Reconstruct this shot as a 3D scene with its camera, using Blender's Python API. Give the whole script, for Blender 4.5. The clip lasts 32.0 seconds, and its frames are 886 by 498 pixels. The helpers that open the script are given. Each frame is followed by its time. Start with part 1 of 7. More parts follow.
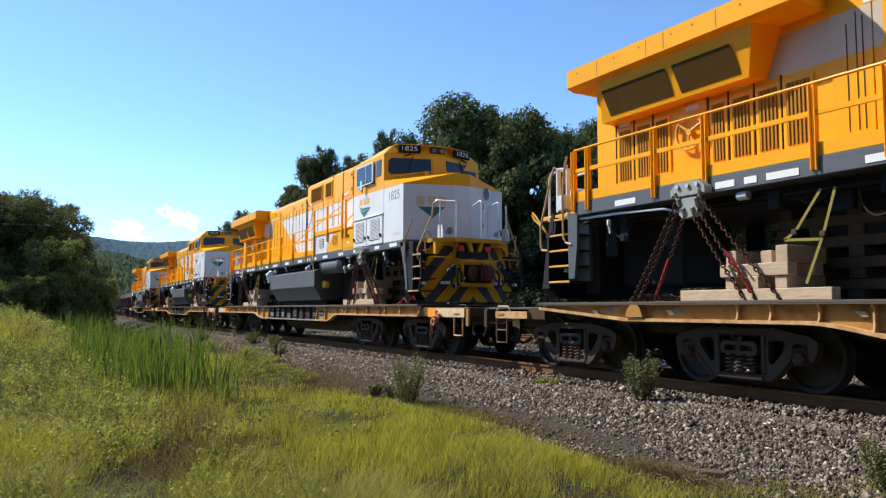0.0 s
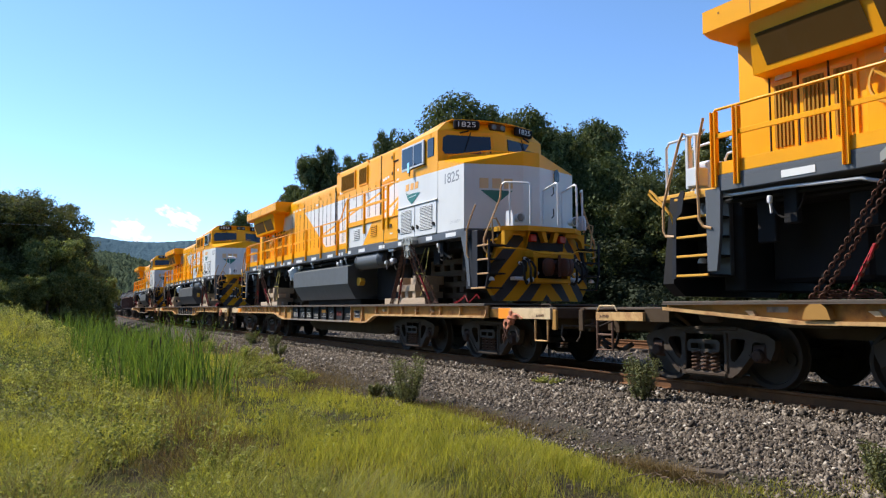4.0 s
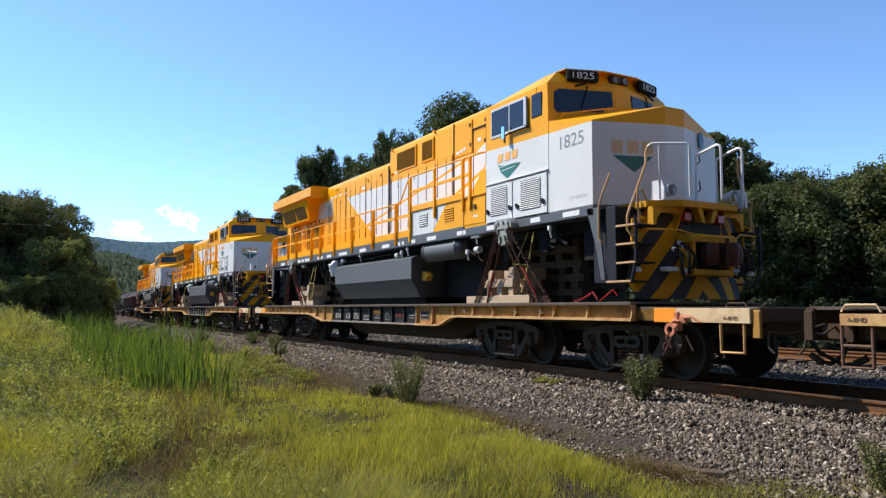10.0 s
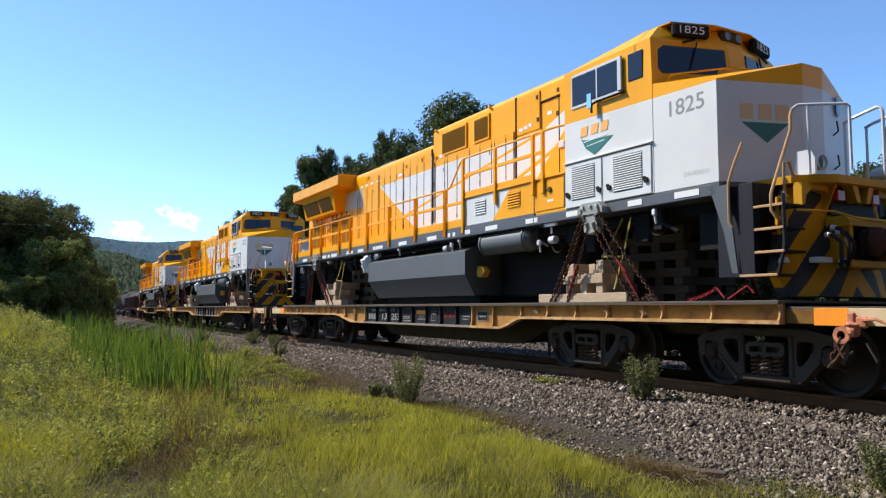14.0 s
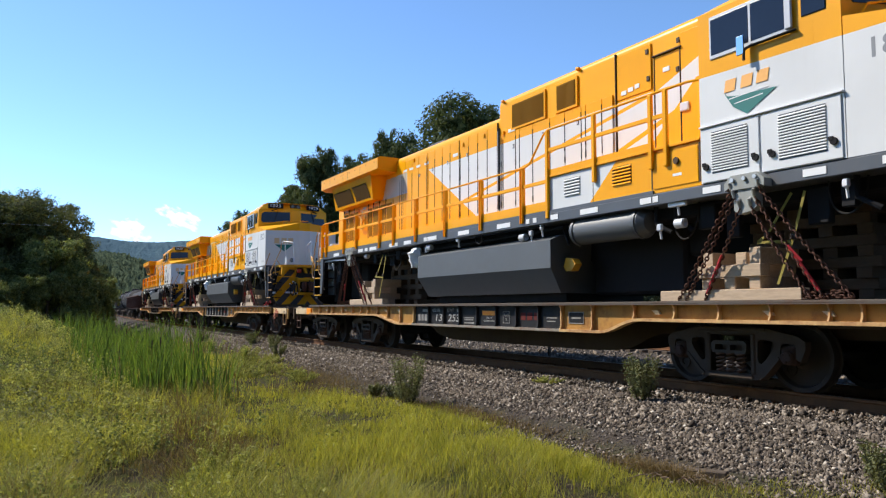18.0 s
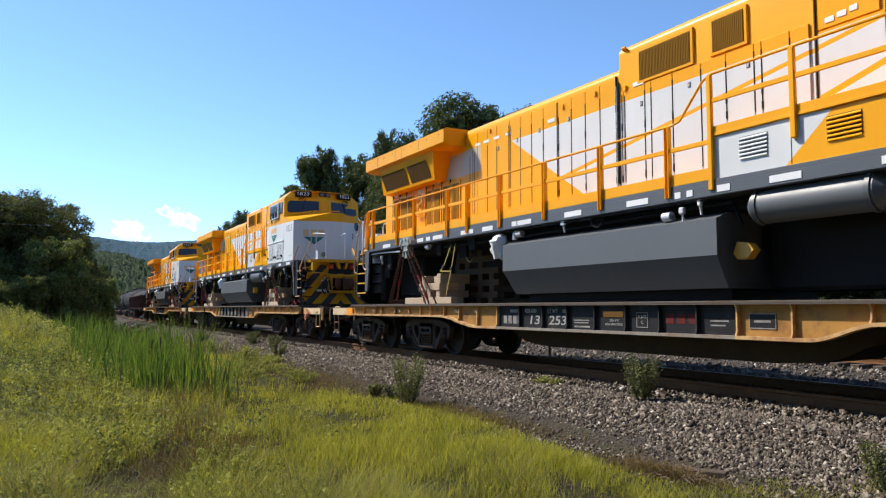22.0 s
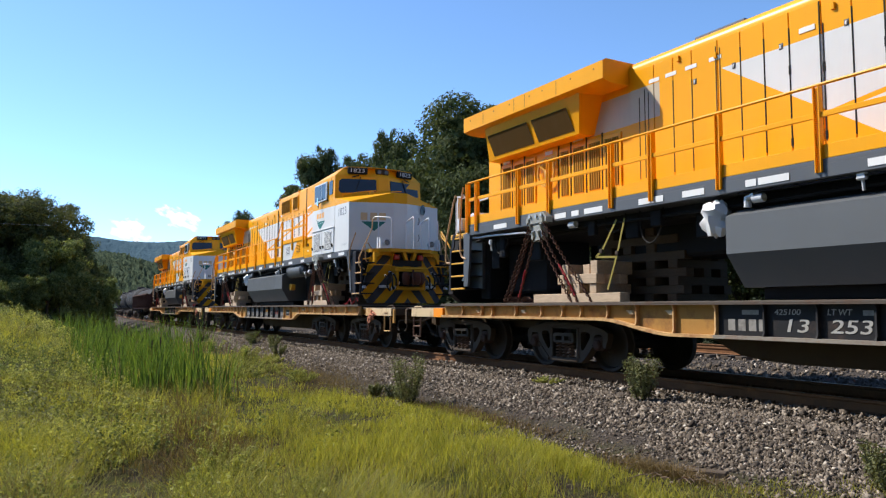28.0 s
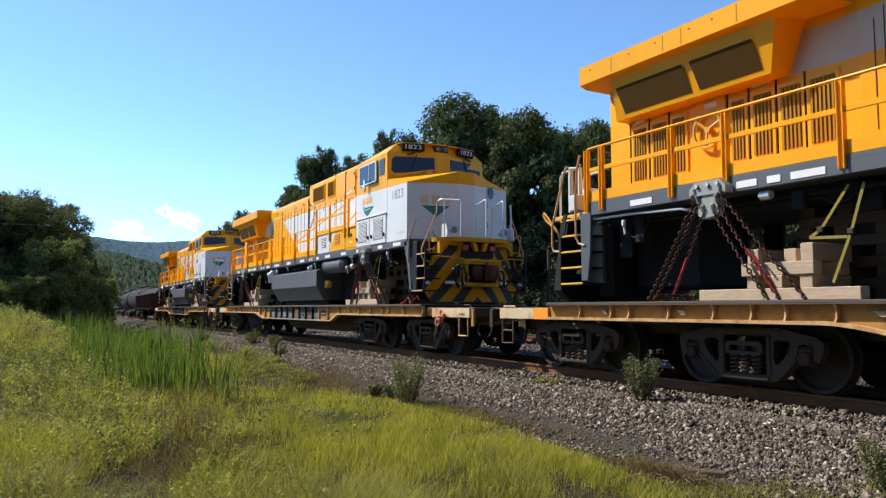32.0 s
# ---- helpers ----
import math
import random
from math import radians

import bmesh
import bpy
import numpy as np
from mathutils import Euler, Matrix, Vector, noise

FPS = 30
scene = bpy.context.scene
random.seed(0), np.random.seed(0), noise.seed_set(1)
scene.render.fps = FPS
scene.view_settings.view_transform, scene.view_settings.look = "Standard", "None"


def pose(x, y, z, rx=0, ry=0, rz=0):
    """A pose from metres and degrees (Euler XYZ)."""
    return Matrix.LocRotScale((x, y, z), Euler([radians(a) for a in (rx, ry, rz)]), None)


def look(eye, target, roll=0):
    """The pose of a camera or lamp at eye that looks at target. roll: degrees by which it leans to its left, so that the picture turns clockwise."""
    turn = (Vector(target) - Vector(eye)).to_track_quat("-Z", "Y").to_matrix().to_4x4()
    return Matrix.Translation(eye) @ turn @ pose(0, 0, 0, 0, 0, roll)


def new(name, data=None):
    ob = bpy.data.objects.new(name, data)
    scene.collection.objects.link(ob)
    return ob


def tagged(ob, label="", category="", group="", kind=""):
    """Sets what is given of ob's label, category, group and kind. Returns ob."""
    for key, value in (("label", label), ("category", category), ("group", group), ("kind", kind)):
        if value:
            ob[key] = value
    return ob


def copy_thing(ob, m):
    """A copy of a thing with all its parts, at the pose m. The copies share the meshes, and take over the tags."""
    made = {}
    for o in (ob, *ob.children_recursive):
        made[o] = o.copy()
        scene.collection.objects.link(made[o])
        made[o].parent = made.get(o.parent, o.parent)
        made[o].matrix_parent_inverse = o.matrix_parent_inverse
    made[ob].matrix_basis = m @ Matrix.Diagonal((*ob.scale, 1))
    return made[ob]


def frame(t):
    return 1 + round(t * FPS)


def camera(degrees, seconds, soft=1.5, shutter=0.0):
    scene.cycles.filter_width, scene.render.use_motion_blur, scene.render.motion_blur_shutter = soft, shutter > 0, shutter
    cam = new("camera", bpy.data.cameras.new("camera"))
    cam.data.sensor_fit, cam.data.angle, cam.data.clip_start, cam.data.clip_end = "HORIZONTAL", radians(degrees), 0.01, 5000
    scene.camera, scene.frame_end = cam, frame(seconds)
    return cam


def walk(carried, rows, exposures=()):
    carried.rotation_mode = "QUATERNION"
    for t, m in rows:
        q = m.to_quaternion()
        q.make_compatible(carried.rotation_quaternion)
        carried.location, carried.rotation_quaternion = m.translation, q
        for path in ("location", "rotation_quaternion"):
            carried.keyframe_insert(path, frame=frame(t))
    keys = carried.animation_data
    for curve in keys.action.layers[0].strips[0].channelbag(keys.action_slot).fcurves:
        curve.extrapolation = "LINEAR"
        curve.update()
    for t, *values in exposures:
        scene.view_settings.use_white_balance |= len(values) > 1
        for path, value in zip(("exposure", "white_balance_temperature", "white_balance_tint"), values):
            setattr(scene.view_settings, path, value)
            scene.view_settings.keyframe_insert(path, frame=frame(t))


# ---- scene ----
from mathutils.geometry import tessellate_polygon

# camera: a tripod beside the line, a little above deck height
EYE = (0.0, -9.54, 1.052)
YAW, TILT, ROLL = radians(29.558), radians(4.692), 0.19
AIM = (EYE[0] - math.cos(YAW) * math.cos(TILT), EYE[1] + math.sin(YAW) * math.cos(TILT), EYE[2] + math.sin(TILT))
cam = camera(61.97, 32.0, 1.25)
# the exposure drifts a little as the bright train fills the view
walk(cam, [(0.0, look(EYE, AIM, ROLL)), (32.0, look(EYE, AIM, ROLL))],
     [(0.0, 0.54), (3.0, 0.54), (7.0, 0.53), (10.0, 0.5), (14.0, 0.47), (23.0, 0.46), (25.0, 0.48), (29.0, 0.51), (32.0, 0.53)])

# ---- light ----
SUN_WAY = Vector((0.70, 0.50, -0.87)).normalized()
world = bpy.data.worlds.new("sky")
scene.world = world
world.use_nodes = True
sky = world.node_tree.nodes.new("ShaderNodeTexSky")
sky.sky_type, sky.sun_disc = "NISHITA", False
sky.sun_elevation = math.asin(-SUN_WAY.z)
sky.sun_rotation = math.atan2(-SUN_WAY.x, -SUN_WAY.y)
sky.altitude = 2600.0
sky.air_density, sky.dust_density, sky.ozone_density = 1.0, 0.2, 1.5
background = world.node_tree.nodes["Background"]
background.inputs["Strength"].default_value = 0.154
tint = world.node_tree.nodes.new("ShaderNodeMix")
tint.data_type, tint.blend_type = "RGBA", "MULTIPLY"
tint.inputs[0].default_value, tint.inputs[7].default_value = 1.0, (0.84, 1.02, 1.155, 1)
world.node_tree.links.new(sky.outputs[0], tint.inputs[6])
world.node_tree.links.new(tint.outputs[2], background.inputs[0])
sun = new("sun", bpy.data.lights.new("sun", "SUN"))
sun.data.energy, sun.data.angle, sun.data.color = 4.9, radians(0.55), (1.0, 0.93, 0.82)
sun.matrix_world = look(-SUN_WAY * 50, (0, 0, 0))

# ---- the line: a gentle arc, tangent to x at the camera ----
BEND = 0.00055355
# how far the train has rolled, every half second
ROLLED = [0.0, 0.381, 0.759, 1.133, 1.504, 1.872, 2.236, 2.597, 2.957, 3.314, 3.67, 4.026, 4.381, 4.73, 5.076, 5.419,
          5.757, 6.09, 6.425, 6.757, 7.088, 7.415, 7.738, 8.06, 8.382, 8.7, 9.013, 9.322, 9.628, 9.934, 10.246, 10.571,
          10.917, 11.292, 11.703, 12.14, 12.588, 13.039, 13.497, 13.957, 14.416, 14.872, 15.326, 15.779, 16.229, 16.68,
          17.129, 17.58, 18.029, 18.469, 18.902, 19.333, 19.765, 20.2, 20.639, 21.084, 21.537, 21.999, 22.467, 22.943,
          23.422, 23.902, 24.386, 24.875, 25.369]
PITCH = 25.16
START = -25.8


def on_line(u, lateral=0.0, z=0.0):
    a = BEND * u
    return Vector((math.sin(a) / BEND - lateral * math.sin(a), (1 - math.cos(a)) / BEND + lateral * math.cos(a), z))


def line_pose(u):
    p = on_line(u)
    return pose(p.x, p.y, 0, 0, 0, math.degrees(BEND * u))


def lateral_of(x, y):
    return y - 0.5 * BEND * x * x


# ---- mesh helpers ----
class Geo:
    """Gathers vertices and faces for one mesh."""

    def __init__(self):
        self.v, self.f, self.m = [], [], []
        self.slot = 0

    def add(self, verts, faces):
        n = len(self.v)
        self.v.extend([tuple(p) for p in verts])
        self.f.extend([tuple(n + i for i in f) for f in faces])
        self.m.extend([self.slot] * len(faces))
        return self

    def box(self, x0, x1, y0, y1, z0, z1, c=0.0):
        if c <= 0:
            v = [(x, y, z) for x in (x0, x1) for y in (y0, y1) for z in (z0, z1)]
            return self.add(v, [(0, 1, 3, 2), (4, 6, 7, 5), (0, 4, 5, 1), (2, 3, 7, 6), (0, 2, 6, 4), (1, 5, 7, 3)])
        c = min(c, 0.45 * min(x1 - x0, y1 - y0, z1 - z0))
        lo, hi = (x0, y0, z0), (x1, y1, z1)
        v, idx = [], {}
        for s in [(a, b, d) for a in (0, 1) for b in (0, 1) for d in (0, 1)]:
            for ax in range(3):
                p = [(hi[i] if s[i] else lo[i]) for i in range(3)]
                for i in range(3):
                    if i != ax:
                        p[i] += -c if s[i] else c
                idx[s, ax] = len(v)
                v.append(p)
        f = []
        for ax in range(3):
            o = [i for i in range(3) if i != ax]
            for side in (0, 1):
                q = []
                for a, b in ((0, 0), (1, 0), (1, 1), (0, 1)):
                    s = [0, 0, 0]
                    s[ax], s[o[0]], s[o[1]] = side, a, b
                    q.append(idx[tuple(s), ax])
                f.append(q)
            for a in (0, 1):
                for b in (0, 1):
                    s0, s1 = [0, 0, 0], [0, 0, 0]
                    s0[o[0]], s0[o[1]], s1[o[0]], s1[o[1]] = a, b, a, b
                    s1[ax] = 1
                    f.append([idx[tuple(s0), o[0]], idx[tuple(s0), o[1]], idx[tuple(s1), o[1]], idx[tuple(s1), o[0]]])
        for s in [(a, b, d) for a in (0, 1) for b in (0, 1) for d in (0, 1)]:
            f.append([idx[s, 0], idx[s, 1], idx[s, 2]])
        return self.add(v, f)

    def prism(self, pts, axis, a, b):
        """A polygon of (p, q) swept along axis 'x', 'y' or 'z' from a to b."""
        def at(p, q, h):
            return {"x": (h, p, q), "y": (p, h, q), "z": (p, q, h)}[axis]
        n = len(pts)
        v = [at(p, q, a) for p, q in pts] + [at(p, q, b) for p, q in pts]
        f = [tuple(range(n)), tuple(range(2 * n - 1, n - 1, -1))]
        f += [(i, (i + 1) % n, n + (i + 1) % n, n + i) for i in range(n)]
        return self.add(v, f)

    def pierced(self, outline, holes, a, b):
        """A plate of (x, z) with openings through it, from y = a to y = b."""
        loops = [outline] + holes
        flat = [p for q in loops for p in q]
        tris = tessellate_polygon([[Vector((x, z, 0)) for x, z in q] for q in loops])
        n = len(flat)
        v = [(x, a, z) for x, z in flat] + [(x, b, z) for x, z in flat]
        f = [tuple(t) for t in tris] + [tuple(n + i for i in reversed(t)) for t in tris]
        at = 0
        for q in loops:
            m = len(q)
            f += [(at + i, at + (i + 1) % m, n + at + (i + 1) % m, n + at + i) for i in range(m)]
            at += m
        return self.add(v, f)

    def tube(self, pts, r, seg=8, caps=True, closed=False):
        pts = [Vector(p) for p in pts]
        v, f, n = [], [], len(pts)
        up = None
        for i, p in enumerate(pts):
            a = pts[i - 1] if (i or closed) else p
            b = pts[(i + 1) % n] if (i < n - 1 or closed) else p
            d = (b - a).normalized()
            if up is None:
                up = d.orthogonal().normalized()
            up = (up - d * up.dot(d)).normalized()
            side = d.cross(up)
            ri = r[i] if isinstance(r, (list, tuple)) else r
            v += [p + (up * math.cos(t) + side * math.sin(t)) * ri for t in [2 * math.pi * k / seg for k in range(seg)]]
        for i in range(n if closed else n - 1):
            j = (i + 1) % n
            for k in range(seg):
                f.append((i * seg + k, i * seg + (k + 1) % seg, j * seg + (k + 1) % seg, j * seg + k))
        if caps and not closed:
            f += [tuple(range(seg - 1, -1, -1)), tuple(range((n - 1) * seg, n * seg))]
        return self.add(v, f)

    def lathe(self, profile, centre, axis, seg=24):
        """A profile of (radius, height) turned round an axis 'x', 'y' or 'z' through centre."""
        c, v, f, n = centre, [], [], len(profile)
        for k in range(seg):
            s, t = math.sin(2 * math.pi * k / seg), math.cos(2 * math.pi * k / seg)
            for r, h in profile:
                v.append({"x": (c[0] + h, c[1] + r * t, c[2] + r * s), "y": (c[0] + r * t, c[1] + h, c[2] + r * s),
                          "z": (c[0] + r * t, c[1] + r * s, c[2] + h)}[axis])
        for k in range(seg):
            j = (k + 1) % seg
            for i in range(n - 1):
                f.append((k * n + i, k * n + i + 1, j * n + i + 1, j * n + i))
        return self.add(v, f)

    def mesh(self, name, mats, smooth=True):
        me = bpy.data.meshes.new(name)
        me.from_pydata(self.v, [], self.f)
        for m in (mats if isinstance(mats, (list, tuple)) else [mats]):
            me.materials.append(m)
        if len(me.materials) > 1:
            me.polygons.foreach_set("material_index", self.m)
        bm = bmesh.new()
        bm.from_mesh(me)
        bmesh.ops.recalc_face_normals(bm, faces=bm.faces)
        bm.to_mesh(me)
        bm.free()
        if smooth:
            me.polygons.foreach_set("use_smooth", [True] * len(me.polygons))
            me.set_sharp_from_angle(angle=radians(32))
        return me


def part(name, geo, material, parent, label=""):
    """One mesh object under a thing or a part."""
    ob = new(name, geo.mesh(name, material) if isinstance(geo, Geo) else geo)
    ob.parent = parent
    if label:
        tagged(ob, label)
    return ob


def thing(name, label, category, group="", kind="", geo=None, material=None):
    ob = new(name, geo.mesh(name, material) if geo else None)
    return tagged(ob, label, category, group, kind)


def fast_mesh(name, verts, faces, mats, mat_index=None, smooth=False):
    """A mesh from arrays: verts (n, 3), faces (m, k)."""
    me = bpy.data.meshes.new(name)
    n, (m, k) = len(verts), faces.shape
    me.vertices.add(n)
    me.vertices.foreach_set("co", np.asarray(verts, dtype=np.float32).ravel())
    me.loops.add(m * k)
    me.loops.foreach_set("vertex_index", faces.astype(np.int32).ravel())
    me.polygons.add(m)
    me.polygons.foreach_set("loop_start", np.arange(0, m * k, k, dtype=np.int32))
    me.polygons.foreach_set("loop_total", np.full(m, k, dtype=np.int32))
    for mt in (mats if isinstance(mats, (list, tuple)) else [mats]):
        me.materials.append(mt)
    if mat_index is not None:
        me.polygons.foreach_set("material_index", mat_index.astype(np.int32))
    if smooth:
        me.polygons.foreach_set("use_smooth", np.ones(m, dtype=bool))
    me.update(calc_edges=True)
    return me


def lettering(text, height, width=0.0, depth=0.003, shear=0.0, weight=0.018):
    """Flat letters in the xz plane, facing -y, from (0, 0); width: stretched to it."""
    cu = bpy.data.curves.new("letters", "FONT")
    cu.body, cu.size, cu.extrude, cu.shear, cu.offset = text, 1.0, depth, shear, weight
    ob = bpy.data.objects.new("letters", cu)
    scene.collection.objects.link(ob)
    bpy.context.view_layer.update()
    me = bpy.data.meshes.new_from_object(ob.evaluated_get(bpy.context.evaluated_depsgraph_get()))
    bpy.data.objects.remove(ob)
    co = np.array([v.co[:] for v in me.vertices])
    lo, hi = co.min(0), co.max(0)
    k = height / (hi[1] - lo[1])
    kx = width / (hi[0] - lo[0]) if width else k
    for v in me.vertices:
        v.co = ((v.co.x - lo[0]) * kx, -v.co.z, (v.co.y - lo[1]) * k)
    return me


# ---- materials ----
class Nodes:
    def __init__(self, name):
        self.mat = bpy.data.materials.new(name)
        self.mat.use_nodes = True
        self.t = self.mat.node_tree
        self.b = self.t.nodes["Principled BSDF"]
        self.tc = self.t.nodes.new("ShaderNodeTexCoord")

    def link(self, a, b):
        self.t.links.new(a, b)

    def noise(self, scale, detail=4.0, rough=0.55, stretch=None):
        n = self.t.nodes.new("ShaderNodeTexNoise")
        n.inputs["Scale"].default_value, n.inputs["Detail"].default_value, n.inputs["Roughness"].default_value = scale, detail, rough
        src = self.tc.outputs["Object"]
        if stretch:
            mp = self.t.nodes.new("ShaderNodeMapping")
            mp.inputs["Scale"].default_value = stretch
            self.link(src, mp.inputs[0])
            src = mp.outputs[0]
        self.link(src, n.inputs["Vector"])
        return n.outputs["Fac"]

    def ramp(self, fac, stops):
        r = self.t.nodes.new("ShaderNodeValToRGB")
        e = r.color_ramp.elements
        while len(e) < len(stops):
            e.new(0.5)
        for s, (p, c) in zip(e, stops):
            s.position, s.color = p, (*c, 1) if len(c) == 3 else c
        self.link(fac, r.inputs[0])
        return r.outputs["Color"]

    def mix(self, fac, a, b, mode="MIX"):
        n = self.t.nodes.new("ShaderNodeMix")
        n.data_type, n.blend_type = "RGBA", mode
        for sock, val in ((n.inputs[0], fac), (n.inputs[6], a), (n.inputs[7], b)):
            if hasattr(val, "is_linked"):
                self.link(val, sock)
            elif isinstance(val, (int, float)):
                sock.default_value = val
            else:
                sock.default_value = (*val, 1)
        return n.outputs[2]

    def math(self, op, a, b=0.0, c=0.0):
        n = self.t.nodes.new("ShaderNodeMath")
        n.operation = op
        for sock, val in zip(n.inputs, (a, b, c)):
            if hasattr(val, "is_linked"):
                self.link(val, sock)
            else:
                sock.default_value = val
        return n.outputs[0]

    def bump(self, height, strength, distance=0.01):
        n = self.t.nodes.new("ShaderNodeBump")
        n.inputs["Strength"].default_value, n.inputs["Distance"].default_value = strength, distance
        self.link(height, n.inputs["Height"])
        self.link(n.outputs[0], self.b.inputs["Normal"])

    def set(self, color=None, rough=0.5, metal=0.0, spec=0.5):
        if color is not None:
            if hasattr(color, "is_linked"):
                self.link(color, self.b.inputs["Base Color"])
            else:
                self.b.inputs["Base Color"].default_value = (*color, 1)
        if hasattr(rough, "is_linked"):
            self.link(rough, self.b.inputs["Roughness"])
        else:
            self.b.inputs["Roughness"].default_value = rough
        self.b.inputs["Metallic"].default_value = metal
        self.b.inputs["Specular IOR Level"].default_value = spec
        return self.mat


def shade(c, k):
    return tuple(min(1.0, x * k) for x in c)


def paint(name, color, rough=0.35, dirt=0.12, dirt_color=(0.16, 0.13, 0.1), spec=0.5):
    n = Nodes(name)
    base = n.mix(n.ramp(n.noise(0.8, 3), [(0.3, (0, 0, 0)), (0.75, (1, 1, 1))]), shade(color, 0.93), shade(color, 1.04))
    streak = n.ramp(n.noise(3.0, 6, 0.65, (1.5, 1.5, 0.25)), [(0.5, (0, 0, 0)), (0.9, (1, 1, 1))])
    col = n.mix(n.math("MULTIPLY", streak, dirt), base, dirt_color)
    n.bump(n.noise(1.3, 2), 0.12, 0.02)
    return n.set(col, n.math("ADD", n.math("MULTIPLY", n.noise(6, 4), 0.18), rough - 0.06), 0, spec)


def rusty(name, color, rust=(0.16, 0.055, 0.02), amount=0.5, rough=0.75, scale=2.5, metal=0.0, wear=(0.35, 0.7)):
    n = Nodes(name)
    base = n.mix(n.noise(1.1, 4), shade(color, 0.8), shade(color, 1.12))
    patch = n.ramp(n.noise(scale, 8, 0.68), [(wear[0] + 0.3 * (1 - amount), (0, 0, 0)), (wear[1] + 0.25 * (1 - amount), (1, 1, 1))])
    rc = n.mix(n.noise(14, 4), shade(rust, 0.55), shade(rust, 1.5))
    n.bump(n.noise(22, 6, 0.7), 0.3, 0.006)
    return n.set(n.mix(patch, base, rc), rough, metal, 0.15)


ORANGE = (0.93, 0.405, 0.004)
WHITE = (0.715, 0.72, 0.72)
orange_paint = paint("orange_paint", ORANGE, 0.32, 0.05, spec=0.18)
white_paint = paint("pale_grey_paint", WHITE, 0.36, 0.06)
grey_paint = paint("dark_grey_paint", (0.085, 0.092, 0.105), 0.42, 0.12)
tank_paint = paint("grey_tank_paint", (0.105, 0.112, 0.12), 0.45, 0.1)
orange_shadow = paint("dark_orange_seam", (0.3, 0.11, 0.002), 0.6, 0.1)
detail_brown = paint("dark_brown_detail", (0.055, 0.026, 0.008), 0.7, 0.1)
mirror_glass = Nodes("wing_mirror_glass").set((0.75, 0.82, 0.9), 0.06, 1.0)
black_paint = paint("black_underframe_paint", (0.018, 0.018, 0.02), 0.7, 0.2, (0.04, 0.032, 0.025), 0.12)
yellow_paint = paint("yellow_step_paint", (0.72, 0.37, 0.03), 0.4, 0.12)
white_mark = paint("white_marking", (0.8, 0.8, 0.8), 0.5, 0.06)
worn_white = rusty("worn_white_stencil", (0.3, 0.285, 0.265), (0.06, 0.05, 0.045), 0.7, 0.7, 6.0)
tan_steel = paint("tan_stair_rail_paint", (0.5, 0.29, 0.13), 0.45, 0.15)
pilot_yellow = paint("amber_pilot_paint", (0.55, 0.27, 0.008), 0.6, 0.25, spec=0.2)
silver_paint = paint("silver_rail_paint", (0.62, 0.64, 0.68), 0.3, 0.05)
letter_grey = paint("grey_letter_paint", (0.24, 0.25, 0.27), 0.45, 0.0)
letter_orange = paint("orange_letter_paint", (0.9, 0.44, 0.1), 0.45, 0.0)
letter_faded = paint("faded_orange_letter_paint", (0.72, 0.5, 0.28), 0.45, 0.05)
logo_green = paint("green_emblem_paint", (0.012, 0.16, 0.14), 0.45, 0.0)
red_lens = paint("red_lens", (0.35, 0.02, 0.015), 0.2, 0.0)
louvre_brown = paint("brown_screen", (0.27, 0.13, 0.016), 0.8, 0.1, spec=0.08)
screen_dark = paint("dark_brown_mesh", (0.085, 0.045, 0.008), 0.8, 0.1, spec=0.1)
brown_louvre = paint("amber_brown_louvre", (0.4, 0.2, 0.012), 0.6, 0.1, spec=0.2)
chrome = Nodes("bright_steel").set((0.55, 0.54, 0.52), 0.42, 0.8)
rubber = rusty("black_rubber", (0.026, 0.024, 0.023), (0.06, 0.046, 0.035), 0.4, 0.8)
# weathered yellow, darkened too for shade under the deck's top flange
car_yellow = rusty("weathered_yellow_paint", (0.4, 0.21, 0.055), (0.13, 0.055, 0.03), 0.78, 0.7, 3.0, 0, (0.42, 0.72))
car_flange = rusty("worn_flange_paint", (0.62, 0.39, 0.17), (0.24, 0.085, 0.04), 0.76, 0.65, 5.0)
car_white = rusty("pale_panel_paint", (0.66, 0.5, 0.3), (0.22, 0.09, 0.04), 0.45, 0.6, 4.0)
car_orange = paint("orange_panel", (0.95, 0.30, 0.0), 0.5, 0.1)
car_grey = rusty("dusty_grey_flange", (0.27, 0.24, 0.2), (0.2, 0.09, 0.045), 0.6, 0.7, 5.0)
car_red = rusty("faded_red_stencil", (0.12, 0.018, 0.014), (0.05, 0.03, 0.025), 0.5, 0.7, 6.0)
car_black = rusty("black_sill_paint", (0.02, 0.02, 0.022), (0.09, 0.06, 0.045), 0.35, 0.6)
car_belly = rusty("brown_belly_paint", (0.075, 0.05, 0.03), (0.05, 0.03, 0.02), 0.6, 0.8)
deck_steel = rusty("rusty_deck_steel", (0.12, 0.1, 0.085), (0.12, 0.06, 0.035), 0.6, 0.85)
truck_iron = rusty("dusty_cast_iron", (0.074, 0.057, 0.045), (0.064, 0.04, 0.027), 0.5, 0.85)
bolster_grey = rusty("dusty_grey_iron", (0.075, 0.064, 0.054), (0.06, 0.042, 0.03), 0.4, 0.8)
bearing_rust = rusty("red_brown_bearing", (0.065, 0.04, 0.032), (0.06, 0.036, 0.028), 0.5, 0.85)
spring_rust = rusty("rusty_spring_steel", (0.12, 0.072, 0.052), (0.13, 0.068, 0.042), 0.6, 0.8)
wheel_iron = rusty("dark_wheel_iron", (0.045, 0.038, 0.034), (0.075, 0.045, 0.032), 0.5, 0.75)
coupler_dark = rusty("dark_coupler_iron", (0.06, 0.026, 0.018), (0.1, 0.035, 0.022), 0.5, 0.6)
